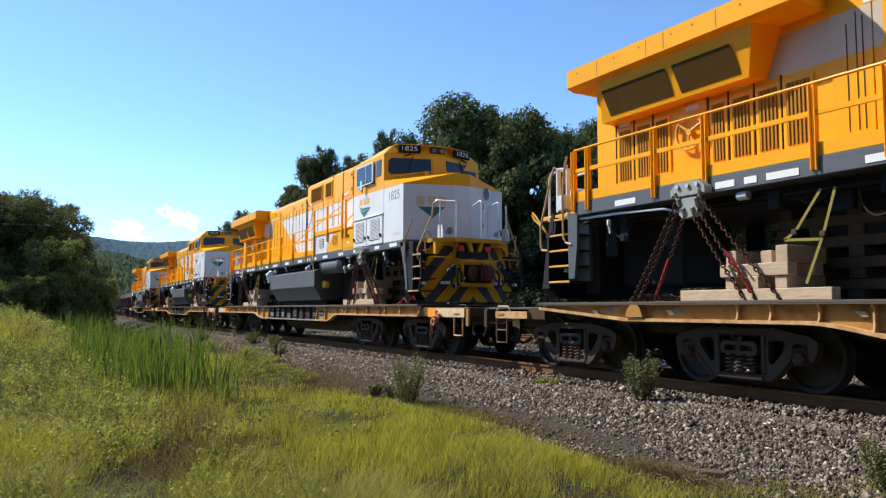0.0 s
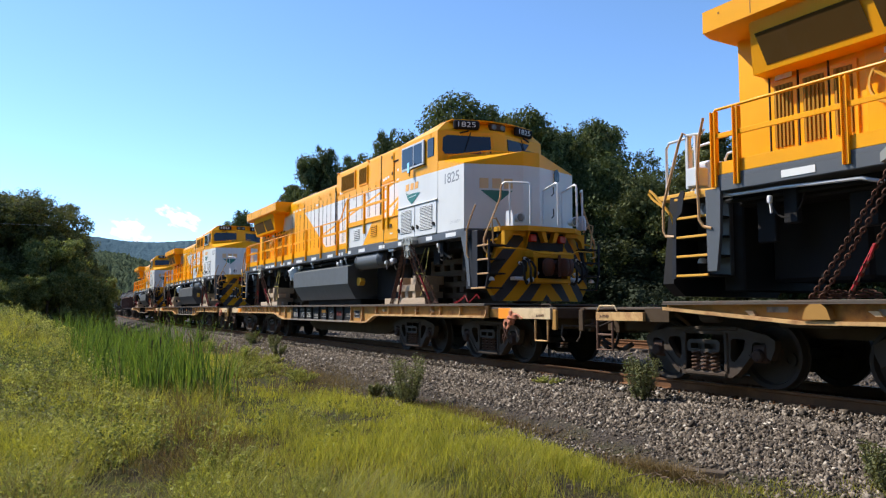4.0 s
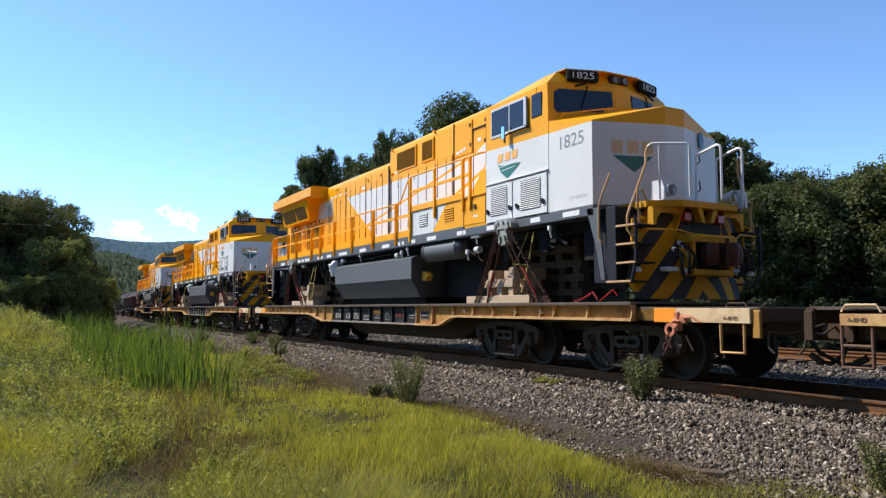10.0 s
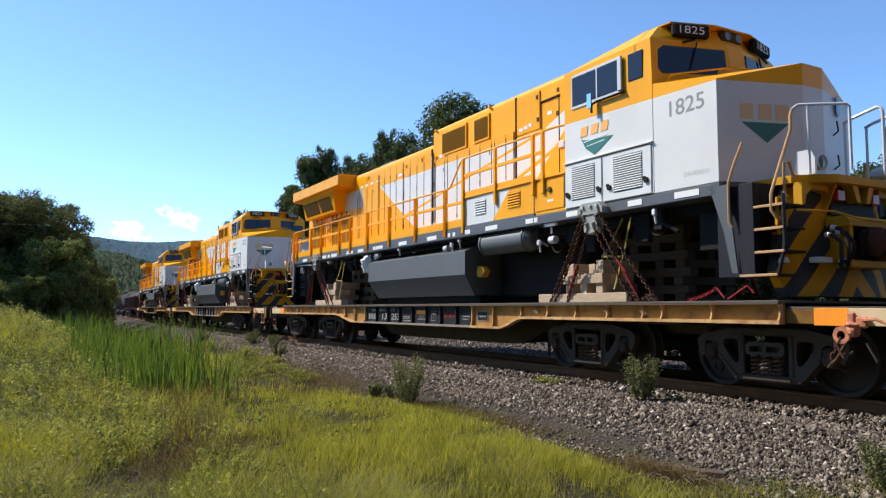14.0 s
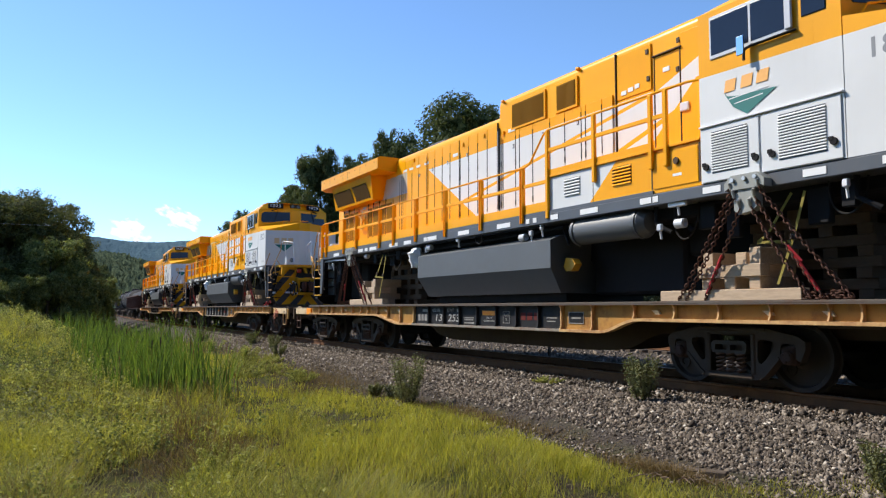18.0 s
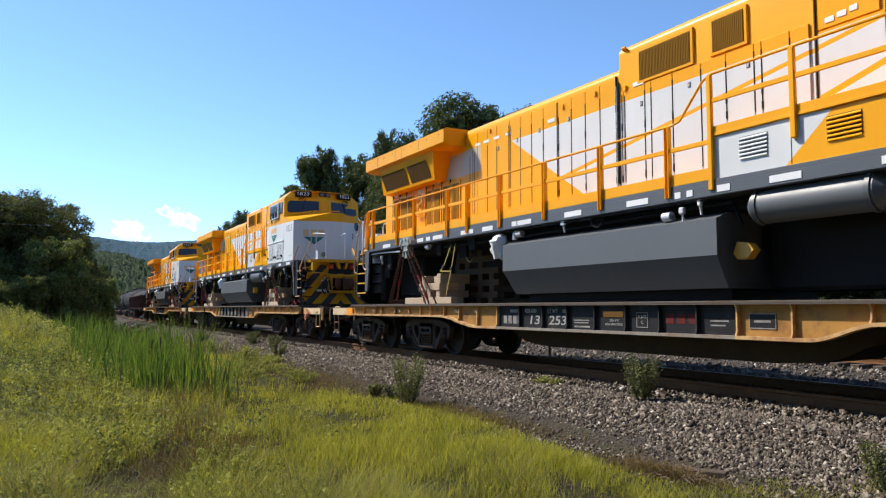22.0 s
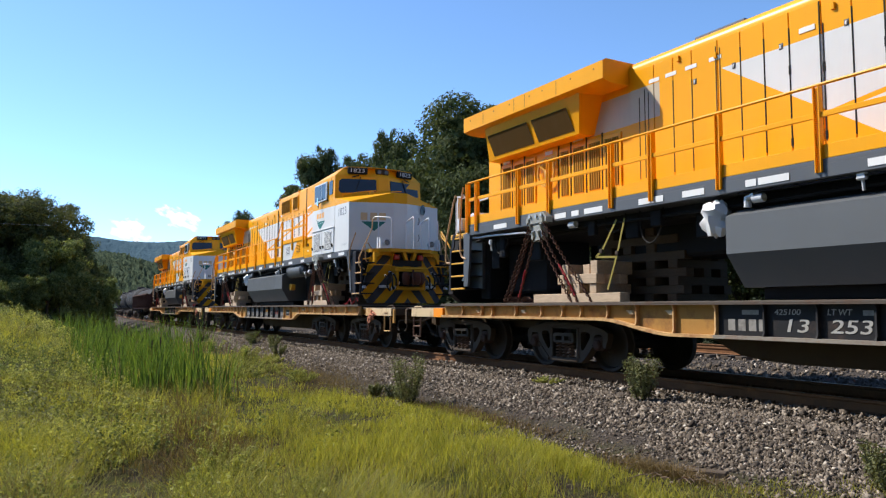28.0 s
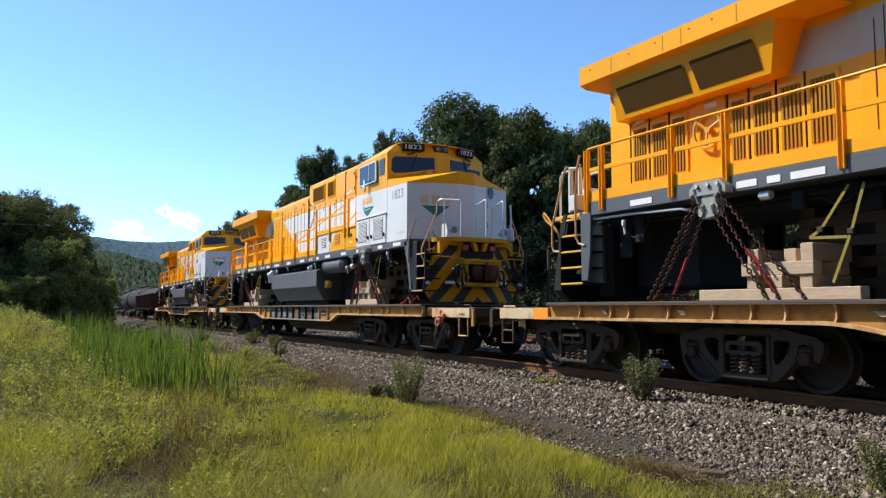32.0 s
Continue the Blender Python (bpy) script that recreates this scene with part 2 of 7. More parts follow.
lens_dark = Nodes("dim_lamp_lens").set((0.16, 0.17, 0.18), 0.08)
coupler_rust = rusty("rusty_coupler_iron", (0.16, 0.095, 0.07), (0.17, 0.075, 0.042), 0.6, 0.8)
chain_rust = rusty("rusty_chain", (0.085, 0.042, 0.03), (0.15, 0.06, 0.035), 0.6, 0.75, 8)
chain_red = rusty("red_binder_paint", (0.36, 0.025, 0.032), (0.2, 0.05, 0.03), 0.3, 0.5, 8)
pink_brake = rusty("salmon_painted_iron", (0.56, 0.22, 0.13), (0.16, 0.065, 0.04), 0.75, 0.8, 14)
rail_rust = rusty("rusty_rail_steel", (0.15, 0.072, 0.035), (0.23, 0.105, 0.045), 0.6, 0.85, 6)
rail_top = Nodes("worn_rail_head").set((0.32, 0.28, 0.25), 0.32, 0.9)


def timber(name, color):
    n = Nodes(name)
    grain = n.noise(5, 8, 0.65, (1.2, 6, 6))
    info = n.t.nodes.new("ShaderNodeObjectInfo")
    c = n.mix(n.ramp(grain, [(0.3, (0, 0, 0)), (0.75, (1, 1, 1))]), shade(color, 0.72), shade(color, 1.12))
    c = n.mix(n.math("MULTIPLY", info.outputs["Random"], 0.45), c, shade(color, 0.6), "MIX")
    n.bump(grain, 0.3, 0.008)
    return n.set(c, 0.8, 0, 0.3)


fresh_wood = timber("fresh_sawn_timber", (0.57, 0.425, 0.295))
# brown timber darkened for the shade under the locomotive's frame
shade_wood = timber("brown_shade_toned_timber", (0.1, 0.064, 0.038))
old_tie = timber("weathered_tie_timber", (0.1, 0.075, 0.055))
# yellow webbing darkened for the shade beneath the locomotive
strap_web = paint("yellow_webbing", (0.27, 0.215, 0.04), 0.85, 0.3)
bag_white = Nodes("white_plastic_wrap").set((0.82, 0.82, 0.84), 0.35)


def cab_glass(name, tint):
    n = Nodes(name)
    n.b.inputs["Coat Weight"].default_value = 0.2
    n.b.inputs["Coat Roughness"].default_value = 0.02
    return n.set(n.mix(n.noise(1.0, 2), shade(tint, 0.8), shade(tint, 1.2)), 0.08, 0, 0.35)


window_glass = cab_glass("tinted_window_glass", (0.012, 0.017, 0.032))


def livery():
    """Orange body paint with the pale grey wedge along the engine doors."""
    n = Nodes("orange_and_grey_livery")
    sep = n.t.nodes.new("ShaderNodeSeparateXYZ")
    n.link(n.tc.outputs["Object"], sep.inputs[0])
    x, z = sep.outputs[0], sep.outputs[2]

    def above(a, b, c):  # a*x + b*z > c
        s = n.math("ADD", n.math("MULTIPLY", x, a), n.math("MULTIPLY", z, b))
        return n.math("GREATER_THAN", s, c)

    def both(*conds):
        r = conds[0]
        for q in conds[1:]:
            r = n.math("MULTIPLY", r, q)
        return r
    wedge = both(above(0, -1, -4.53), above(1, 1.6, -2.8 + 4.54 * 1.6), above(-0.91, 1, 2.826 - 3.842 * 0.91), above(-1, 0, -6.2))
    tip = both(above(0, 1, 4.53), above(0.37, -1, 4.95 * 0.37 - 4.53), above(-1, 0, -6.2))
    # patch under the radiator wing: tan for warm bounced light in its shade
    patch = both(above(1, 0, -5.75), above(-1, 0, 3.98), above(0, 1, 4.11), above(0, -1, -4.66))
    swoosh = both(above(0.165, -1, 0.165 * 2.137 - 4.085), above(-0.165, 1, -0.165 * 2.137 + 4.02), above(1, 0, -1.2))
    swoosh2 = both(above(0.31, -1, 0.31 * 4.755 - 3.97), above(-0.31, 1, -0.31 * 4.755 + 3.885), above(1, 0, 3.6))
    keep = n.math("SUBTRACT", 1.0, n.math("MAXIMUM", swoosh, swoosh2))
    fac = n.math("MINIMUM", n.math("ADD", n.math("MULTIPLY", wedge, keep), tip), 1.0)
    tone = n.ramp(n.noise(0.8, 3), [(0.3, (0.93, 0.93, 0.93)), (0.75, (1.04, 1.04, 1.04))])
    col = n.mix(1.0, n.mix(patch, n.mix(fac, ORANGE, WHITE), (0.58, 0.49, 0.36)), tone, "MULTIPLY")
    streak = n.ramp(n.noise(3.0, 6, 0.65, (1.5, 1.5, 0.25)), [(0.5, (0, 0, 0)), (0.9, (1, 1, 1))])
    col = n.mix(n.math("MULTIPLY", streak, 0.08), col, (0.2, 0.15, 0.1))
    n.bump(n.noise(1.3, 2), 0.12, 0.02)
    return n.set(col, 0.33, 0, 0.18)


body_livery = livery()


def chevrons():
    """Slanting yellow and dark grey bands, mirrored about the middle."""
    n = Nodes("yellow_and_grey_stripes")
    sep = n.t.nodes.new("ShaderNodeSeparateXYZ")
    n.link(n.tc.outputs["Object"], sep.inputs[0])
    s = n.math("ADD", n.math("ABSOLUTE", sep.outputs[1]), n.math("MULTIPLY", sep.outputs[2], 0.83))
    band = n.math("GREATER_THAN", n.math("FRACT", n.math("MULTIPLY", s, 1.75)), 0.52)
    tone = n.ramp(n.noise(2, 5), [(0.3, (0.82, 0.82, 0.82)), (0.75, (1.05, 1.05, 1.05))])
    col = n.mix(1.0, n.mix(band, (0.58, 0.28, 0.008), (0.05, 0.052, 0.062)), tone, "MULTIPLY")
    return n.set(col, 0.65, 0, 0.15)


pilot_stripes = chevrons()


# ---- ground ----
def smooth(a, b, x):
    t = np.clip((x - a) / (b - a), 0, 1)
    return t * t * (3 - 2 * t)


def waves(x, y):
    return (np.sin(x * 0.9 + 1.3 * np.sin(y * 0.7)) * np.sin(y * 1.1 + 0.8) * 0.5 + np.sin(x * 2.3 + y * 1.7) * 0.22
            + np.sin(x * 0.31 - y * 0.23 + 2.0) * 0.6)


def ground_z(x, y):
    x, y = np.asarray(x, float), np.asarray(y, float)
    lat = y - 0.5 * BEND * np.minimum(x * x, 60000.0)
    near = smooth(-1.85, -2.95, lat)
    z = -0.235 - 0.37 * near - 0.05 * np.exp(-((lat + 3.35) / 0.35) ** 2)
    z = z + 0.055 * waves(x, y) * smooth(-3.3, -5.0, lat)
    # the meadow climbs gently away from the line
    bank = smooth(-7.0, -10.5, lat) * smooth(-9.0, -36.0, x)
    z = z + 1.15 * bank + 0.35 * smooth(-13, -60, lat) * smooth(-10, -60, x)
    z = z - 0.45 * smooth(9.6, 11.5, lat) + 1.2 * smooth(14, 60, lat)
    return z


def earth_material():
    n = Nodes("earth_and_turf")
    geo = n.t.nodes.new("ShaderNodeNewGeometry")
    sep = n.t.nodes.new("ShaderNodeSeparateXYZ")
    n.link(geo.outputs["Position"], sep.inputs[0])
    lat = n.math("SUBTRACT", sep.outputs[1], n.math("MULTIPLY", n.math("MULTIPLY", sep.outputs[0], sep.outputs[0]), 0.5 * BEND))
    # dark mud, deepened to carry the shade of tall growth as well
    soil = n.mix(n.noise(3.0, 8, 0.7), (0.02, 0.016, 0.012), (0.075, 0.06, 0.044))
    turf = n.mix(n.noise(0.7, 6, 0.6), (0.04, 0.046, 0.012), (0.1, 0.104, 0.03))
    turf = n.mix(n.ramp(n.noise(1.7, 6, 0.65), [(0.45, (0, 0, 0)), (0.62, (1, 1, 1))]), soil, turf)
    stone = n.mix(n.ramp(n.noise(26, 3, 0.6), [(0.35, (0, 0, 0)), (0.7, (1, 1, 1))]), (0.04, 0.034, 0.03), (0.13, 0.112, 0.1))
    edge = n.math("ADD", lat, n.math("MULTIPLY", n.math("SUBTRACT", n.noise(1.2, 4), 0.5), 0.9))
    w = n.ramp(n.math("ADD", n.math("MULTIPLY", edge, 0.5), 2.15), [(0.0, (0, 0, 0)), (1.0, (1, 1, 1))])
    far = n.ramp(n.math("MULTIPLY", edge, 0.1), [(0.7, (1, 1, 1)), (0.85, (0, 0, 0))])
    w = n.mix(1.0, w, far, "MULTIPLY")
    col = n.mix(w, turf, stone)
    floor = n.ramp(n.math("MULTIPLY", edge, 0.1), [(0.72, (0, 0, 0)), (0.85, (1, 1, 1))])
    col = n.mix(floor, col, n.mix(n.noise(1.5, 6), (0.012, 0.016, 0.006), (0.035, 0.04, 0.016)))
    n.bump(n.noise(9, 8, 0.7), 0.9, 0.08)
    return n.set(col, 1.0, 0, 0.02)


def axis_steps(spans):
    out = []
    for a, b, n in spans:
        out += list(np.linspace(a, b, n, endpoint=False))
    return np.array(out + [spans[-1][1]])


def build_ground():
    xs = axis_steps([(-3500, -400, 24), (-400, -90, 44), (-90, -32, 60), (-32, 4, 120), (4, 60, 50), (60, 3500, 24)])
    ys = axis_steps([(-3500, -200, 20), (-200, -30, 40), (-30, -12, 36), (-12, 3, 90), (3, 30, 40), (30, 200, 40), (200, 3500, 20)])
    gx, gy = np.meshgrid(xs, ys, indexing="ij")
    gz = ground_z(gx, gy)
    far = smooth(250, 900, np.hypot(gx, gy))
    gz = gz * (1 - far) + 0.6 * far
    v = np.stack([gx, gy, gz], -1).reshape(-1, 3)
    nx, ny = len(xs), len(ys)
    i, j = np.meshgrid(np.arange(nx - 1), np.arange(ny - 1), indexing="ij")
    a = (i * ny + j).ravel()
    f = np.stack([a, a + ny, a + ny + 1, a + 1], -1)
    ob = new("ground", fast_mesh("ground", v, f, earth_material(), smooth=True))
    tagged(ob, "grassy trackside ground of turf, mud and stone ballast", "ground", kind="structure")


build_ground()


# ---- track ----
def sweep(name, profile, us, lateral, mats, index=None):
    """A cross-section of (across, up) swept along the line."""
    n = len(profile)
    v = []
    for u in us:
        for p, q in profile:
            v.append(on_line(u, lateral + p, q))
    f, m = [], []
    for i in range(len(us) - 1):
        for k in range(n):
            f.append((i * n + k, i * n + (k + 1) % n, (i + 1) * n + (k + 1) % n, (i + 1) * n + k))
            m.append(index[k] if index else 0)
    me = bpy.data.meshes.new(name)
    me.from_pydata([tuple(p) for p in v], [], f)
    for mt in mats:
        me.materials.append(mt)
    me.polygons.foreach_set("material_index", m)
    return me


RAIL = [(-0.07, -0.172), (0.07, -0.172), (0.07, -0.16), (0.014, -0.14), (0.011, -0.05), (0.035, -0.035), (0.035, -0.006), (0.028, 0.0),
        (-0.028, 0.0), (-0.035, -0.006), (-0.035, -0.035), (-0.011, -0.05), (-0.014, -0.14), (-0.07, -0.16)]


def build_track():
    us = list(np.arange(-260, 61, 4.0))
    track = thing("railway_track", "rusty steel rails spiked to timber ties in stone ballast", "railway track", kind="structure")
    for lat, nm in ((-0.753, "rail"), (0.753, "rail")):
        part(nm, sweep("rail", RAIL, us, lat, [rail_rust, rail_top], [0] * 7 + [1] + [0] * 6), None, track, "rusty steel rail with a worn head")
    g = Geo().box(-0.11, 0.11, -1.3, 1.3, -0.33, -0.185, 0.012)
    tie_mesh = g.mesh("tie", old_tie)
    p = Geo().box(-0.09, 0.09, -0.18, 0.18, -0.186, -0.168, 0.004)
    for dx, dy in ((-0.05, -0.1), (0.05, -0.1), (-0.05, 0.1), (0.05, 0.1)):
        p.box(dx - 0.012, dx + 0.012, dy - 0.02, dy + 0.02, -0.17, -0.135, 0.004)
    p.box(-0.14, -0.11, -0.09, 0.09, -0.2, -0.16, 0.004)
    plate_mesh = p.mesh("tie_plate", rail_rust)
    rnd = random.Random(3)
    u = -62.0
    while u < 3:
        q = on_line(u, rnd.uniform(-0.03, 0.03))
        turn = math.degrees(BEND * u)
        t = part("tie", tie_mesh, None, track)
        t.matrix_basis = pose(q.x, q.y, rnd.uniform(-0.012, 0.0), 0, 0, turn + rnd.uniform(-0.8, 0.8))
        if u > -40:
            for lat in (-0.753, 0.753):
                q = on_line(u, lat)
                t = part("tie_plate", plate_mesh, None, track)
                t.matrix_basis = pose(q.x, q.y, 0, 0, 0, turn)
        u += 0.5 + rnd.uniform(-0.02, 0.02)


build_track()


def build_siding():
    """A second rusty track beyond the first, seen under the cars."""
    track = thing("siding_track", "rusty second railway track beyond the train", "railway track", kind="structure")
    us = list(np.arange(-120, 31, 5.0))
    tie = Geo().box(-0.11, 0.11, -1.3, 1.3, -0.33, -0.165, 0.012).mesh("tie", old_tie)
    for lat in (7.25, 8.75):
        part("rail", sweep("rail", [(p, q + 0.03) for p, q in RAIL], us, lat, [rail_rust, rail_top], [0] * 14), None, track, "rusty steel rail")
    rnd = random.Random(17)
    for i in range(80):
        u = -36.0 + 0.52 * i
        q = on_line(u, 8.0 + rnd.uniform(-0.04, 0.04))
        part("tie", tie, None, track).matrix_basis = pose(q.x, q.y, 0.02, 0, 0, math.degrees(BEND * u))


build_siding()


def ballast_stone_material():
    n = Nodes("crushed_stone")
    geo = n.t.nodes.new("ShaderNodeNewGeometry")
    r = geo.outputs["Random Per Island"]
    c = n.ramp(r, [(0.0, (0.034, 0.025, 0.018)), (0.35, (0.09, 0.07, 0.054)), (0.72, (0.2, 0.162, 0.128)), (0.97, (0.37, 0.31, 0.25)), (1.0, (0.66, 0.6, 0.52))])
    c = n.mix(n.math("MULTIPLY", n.noise(30, 5), 0.5), c, (0.11, 0.095, 0.08))
    n.bump(n.noise(60, 4), 0.4, 0.004)
    return n.set(c, 0.92, 0, 0.2)


stone_mat = ballast_stone_material()
STONE_V = np.array([(1, 1, 0.7), (-1, 1, -0.6), (-1, -1, 0.7), (1, -1, -0.7), (0.3, 0.2, 1.1), (-0.2, -0.3, -1.1)], float)
STONE_F = np.array([(4, 0, 1), (4, 1, 2), (4, 2, 3), (4, 3, 0), (5, 1, 0), (5, 2, 1), (5, 3, 2), (5, 0, 3)])


def scatter_stones(name, count, u_lo, u_hi, lat_fn, size, label, seed, lift=0.0):
    """Rough stones strewn over the ground; one mesh."""
    rng = np.random.default_rng(seed)
    t = rng.random(count) ** 1.7
    u = u_hi + (u_lo - u_hi) * t
    lat = lat_fn(rng, count)
    x = u
    y = lat + 0.5 * BEND * u * u
    z = ground_z(x, y) + lift * rng.random(count)
    s = size * np.exp(np.clip(rng.normal(0, 0.32, count), -1.0, 0.75))
    v = STONE_V[None] + rng.normal(0, 0.36, (count, 6, 3))
    v *= rng.uniform(0.34, 1.4, (count, 1, 3))
    q = rng.normal(size=(count, 4))
    q /= np.linalg.norm(q, axis=1, keepdims=True)
    w, a, b, c = q.T
    rot = np.stack([np.stack([1 - 2 * (b * b + c * c), 2 * (a * b - c * w), 2 * (a * c + b * w)], -1),
                    np.stack([2 * (a * b + c * w), 1 - 2 * (a * a + c * c), 2 * (b * c - a * w)], -1),
                    np.stack([2 * (a * c - b * w), 2 * (b * c + a * w), 1 - 2 * (a * a + b * b)], -1)], 1)
    v = np.einsum("nij,nkj->nki", rot, v) * s[:, None, None]
    v += np.stack([x, y, z + s * 0.25], -1)[:, None]
    f = (STONE_F[None] + 6 * np.arange(count)[:, None, None]).reshape(-1, 3)
    ob = new(name, fast_mesh(name, v.reshape(-1, 3), f, stone_mat))
    return tagged(ob, label, "gravel", kind="stuff")


scatter_stones("ballast_stones", 135000, -42, 0.5, lambda r, n: r.uniform(-2.55, -0.85, n) - np.abs(r.normal(0, 0.13, n)), 0.0148,
               "grey crushed stone ballast on the track shoulder", 5)
scatter_stones("ballast_stones", 20000, -40, 0.0, lambda r, n: r.uniform(-1.5, -0.87, n), 0.0165,
               "grey crushed stone ballast heaped over the tie ends", 9, 0.075)
scatter_stones("ballast_stones", 5500, -6.8, -2.0, lambda r, n: r.uniform(-2.9, -2.5, n) - np.abs(r.normal(0, 0.1, n)), 0.0155,
               "grey crushed stone ballast at the foot of the shoulder", 10)
scatter_stones("ballast_stones", 12000, -45, 1.0, lambda r, n: r.uniform(-0.6, 0.6, n), 0.026,
               "grey crushed stone ballast between the rails", 6)
scatter_stones("ballast_stones", 14000, -40, 2.0, lambda r, n: r.uniform(0.9, 9.4, n), 0.028,
               "grey crushed stone ballast beyond the track", 7)
scatter_stones("ditch_gravel", 5000, -30, -1.5, lambda r, n: r.normal(-3.45, 0.3, n), 0.014,
               "loose dark gravel along the shallow ditch", 8)


# ---- plants ----
def leaf_material(name, dark, light, translucent=0.35, scale=0.35):
    n = Nodes(name)
    geo = n.t.nodes.new("ShaderNodeNewGeometry")
    f = n.math("ADD", n.math("MULTIPLY", geo.outputs["Random Per Island"], 0.5), n.math("MULTIPLY", n.noise(scale, 4), 0.6))
    c = n.ramp(f, [(0.2, dark), (0.85, light)])
    n.set(c, 0.75, 0, 0.12)
    tr = n.t.nodes.new("ShaderNodeBsdfTranslucent")
    n.link(n.mix(1.0, c, (1.0, 1.0, 0.5), "MULTIPLY"), tr.inputs["Color"])
    mx = n.t.nodes.new("ShaderNodeMixShader")
    mx.inputs[0].default_value = translucent
    n.link(n.b.outputs[0], mx.inputs[1])
    n.link(tr.outputs[0], mx.inputs[2])
    n.link(mx.outputs[0], n.t.nodes["Material Output"].inputs["Surface"])
    return n.mat


oak_leaves = leaf_material("deep_green_leaves", (0.028, 0.042, 0.016), (0.14, 0.166, 0.07), 0.3)
dull_leaves = leaf_material("olive_green_leaves", (0.022, 0.031, 0.011), (0.145, 0.158, 0.06), 0.26)
# undergrowth leaves, with the deep shade below the canopy in their colour
shade_toned_leaves = leaf_material("shade_toned_thicket_leaves", (0.012, 0.018, 0.009), (0.05, 0.062, 0.032), 0.12)
wood_leaves = leaf_material("wood_edge_leaves", (0.026, 0.036, 0.016), (0.18, 0.19, 0.08), 0.38)
shrub_leaves = leaf_material("grey_green_leaves", (0.062, 0.072, 0.032), (0.27, 0.272, 0.14), scale=3)
# leaves toned lighter for sunlit clumps at the wood's edge; weeds share it
lit_toned_leaves = leaf_material("lit_toned_leaves", (0.04, 0.06, 0.022), (0.27, 0.3, 0.11), 0.4)
grass_green = leaf_material("bright_grass", (0.21, 0.215, 0.03), (0.54, 0.5, 0.105), 0.45, 1.2)
grass_dull = leaf_material("dull_meadow_grass", (0.09, 0.096, 0.027), (0.36, 0.345, 0.12), 0.4, 0.9)
grass_dry = leaf_material("dry_brown_grass", (0.09, 0.06, 0.03), (0.25, 0.18, 0.085), 0.3, 1.2)
reed_green = leaf_material("cattail_leaves", (0.03, 0.062, 0.018), (0.2, 0.29, 0.06), 0.42, 1.6)
weed_leaves = leaf_material("weed_leaves", (0.095, 0.115, 0.03), (0.52, 0.51, 0.165), 0.4, 2.0)
bark = rusty("furrowed_bark", (0.075, 0.06, 0.045), (0.04, 0.032, 0.025), 0.5, 0.95, 4)


def blades(x, y, h, w, rng, lean=0.35, base=None, segs=2):
    """Grass blades as bent tapering strips: verts and quads."""
    n = len(x)
    z = ground_z(x, y) if base is None else base
    a = rng.uniform(0, 2 * np.pi, n)
    d = np.stack([np.cos(a), np.sin(a)], -1) * (h * rng.uniform(0.05, lean, n))[:, None]
    side = np.stack([-np.sin(a + rng.normal(0, 0.6, n)), np.cos(a + rng.normal(0, 0.6, n))], -1) * (w / 2)[:, None]
    rows = []
    for k in range(segs + 1):
        t = k / segs
        c = np.stack([x + d[:, 0] * t * t * 1.6, y + d[:, 1] * t * t * 1.6, z - 0.02 + h * (t - 0.12 * t * t)], -1)
        s = side * (1 - 0.9 * t ** 1.5)
        o = np.concatenate([s, np.zeros((n, 1))], 1)
        rows += [c - o, c + o]
    v = np.stack(rows, 1)
    m = 2 * (segs + 1)
    quads = np.array([(2 * k, 2 * k + 1, 2 * k + 3, 2 * k + 2) for k in range(segs)])
    f = (quads[None] + m * np.arange(n)[:, None, None]).reshape(-1, 4)
    return v.reshape(-1, 3), f


def view_spread(rng, count, d_lo, d_hi, a_lo, a_hi, power=1.0):
    """Places spread over a fan from the tripod, denser close by; bearings from the line's own way, in degrees."""
    d = d_lo * (d_hi / d_lo) ** (rng.random(count) ** power)
    a = np.radians(rng.uniform(a_lo, a_hi, count))
    return EYE[0] - d * np.cos(a), EYE[1] + d * np.sin(a), d


def patchy(x, y, seed):
    r = np.random.default_rng(seed)
    s = np.zeros_like(x)
    for k in range(7):
        fx, fy, p = r.normal(0, 0.9), r.normal(0, 0.9), r.uniform(0, 6.28)
        s += np.sin(fx * x + fy * y + p) / 2.6
    return s


def lat_np(x, y):
    return y - 0.5 * BEND * x * x


def leaf_cloud(centres, radii, per, size, rng, flat=0.75, corners=4):
    """Leaves strewn over clumps: folded quads, or single triangles."""
    n = len(centres) * per
    c = np.repeat(np.asarray(centres, float), per, 0)
    r = np.repeat(np.asarray(radii, float), per)
    p = rng.normal(size=(n, 3))
    p /= np.linalg.norm(p, axis=1, keepdims=True)
    p *= (rng.random(n) ** 0.45)[:, None]
    p[:, 2] *= flat
    c = c + p * r[:, None]
    nrm = p / (np.linalg.norm(p, axis=1, keepdims=True) + 1e-9) + rng.normal(0, 0.42, (n, 3)) + np.array([0, 0, 0.3])
    nrm /= np.linalg.norm(nrm, axis=1, keepdims=True) + 1e-9
    t = np.cross(nrm, rng.normal(size=(n, 3)))
    t /= np.linalg.norm(t, axis=1, keepdims=True) + 1e-9
    b = np.cross(nrm, t)
    s = size * rng.uniform(0.6, 1.4, n)[:, None]
    if corners == 3:
        v = np.stack([c - t * s, c + t * s * 0.6 + b * s * 0.7, c + t * s * 0.6 - b * s * 0.7], 1)
        return v.reshape(-1, 3), np.arange(3 * n).reshape(n, 3)
    v = np.stack([c - t * s, c + b * s * 0.55 + nrm * s * 0.15, c + t * s, c - b * s * 0.55 + nrm * s * 0.15], 1)
    f = np.arange(4 * n).reshape(n, 4)
    return v.reshape(-1, 3), f


def tufts(rng, x, y, per, spread):
    """Each place becomes a tuft of blades round it."""
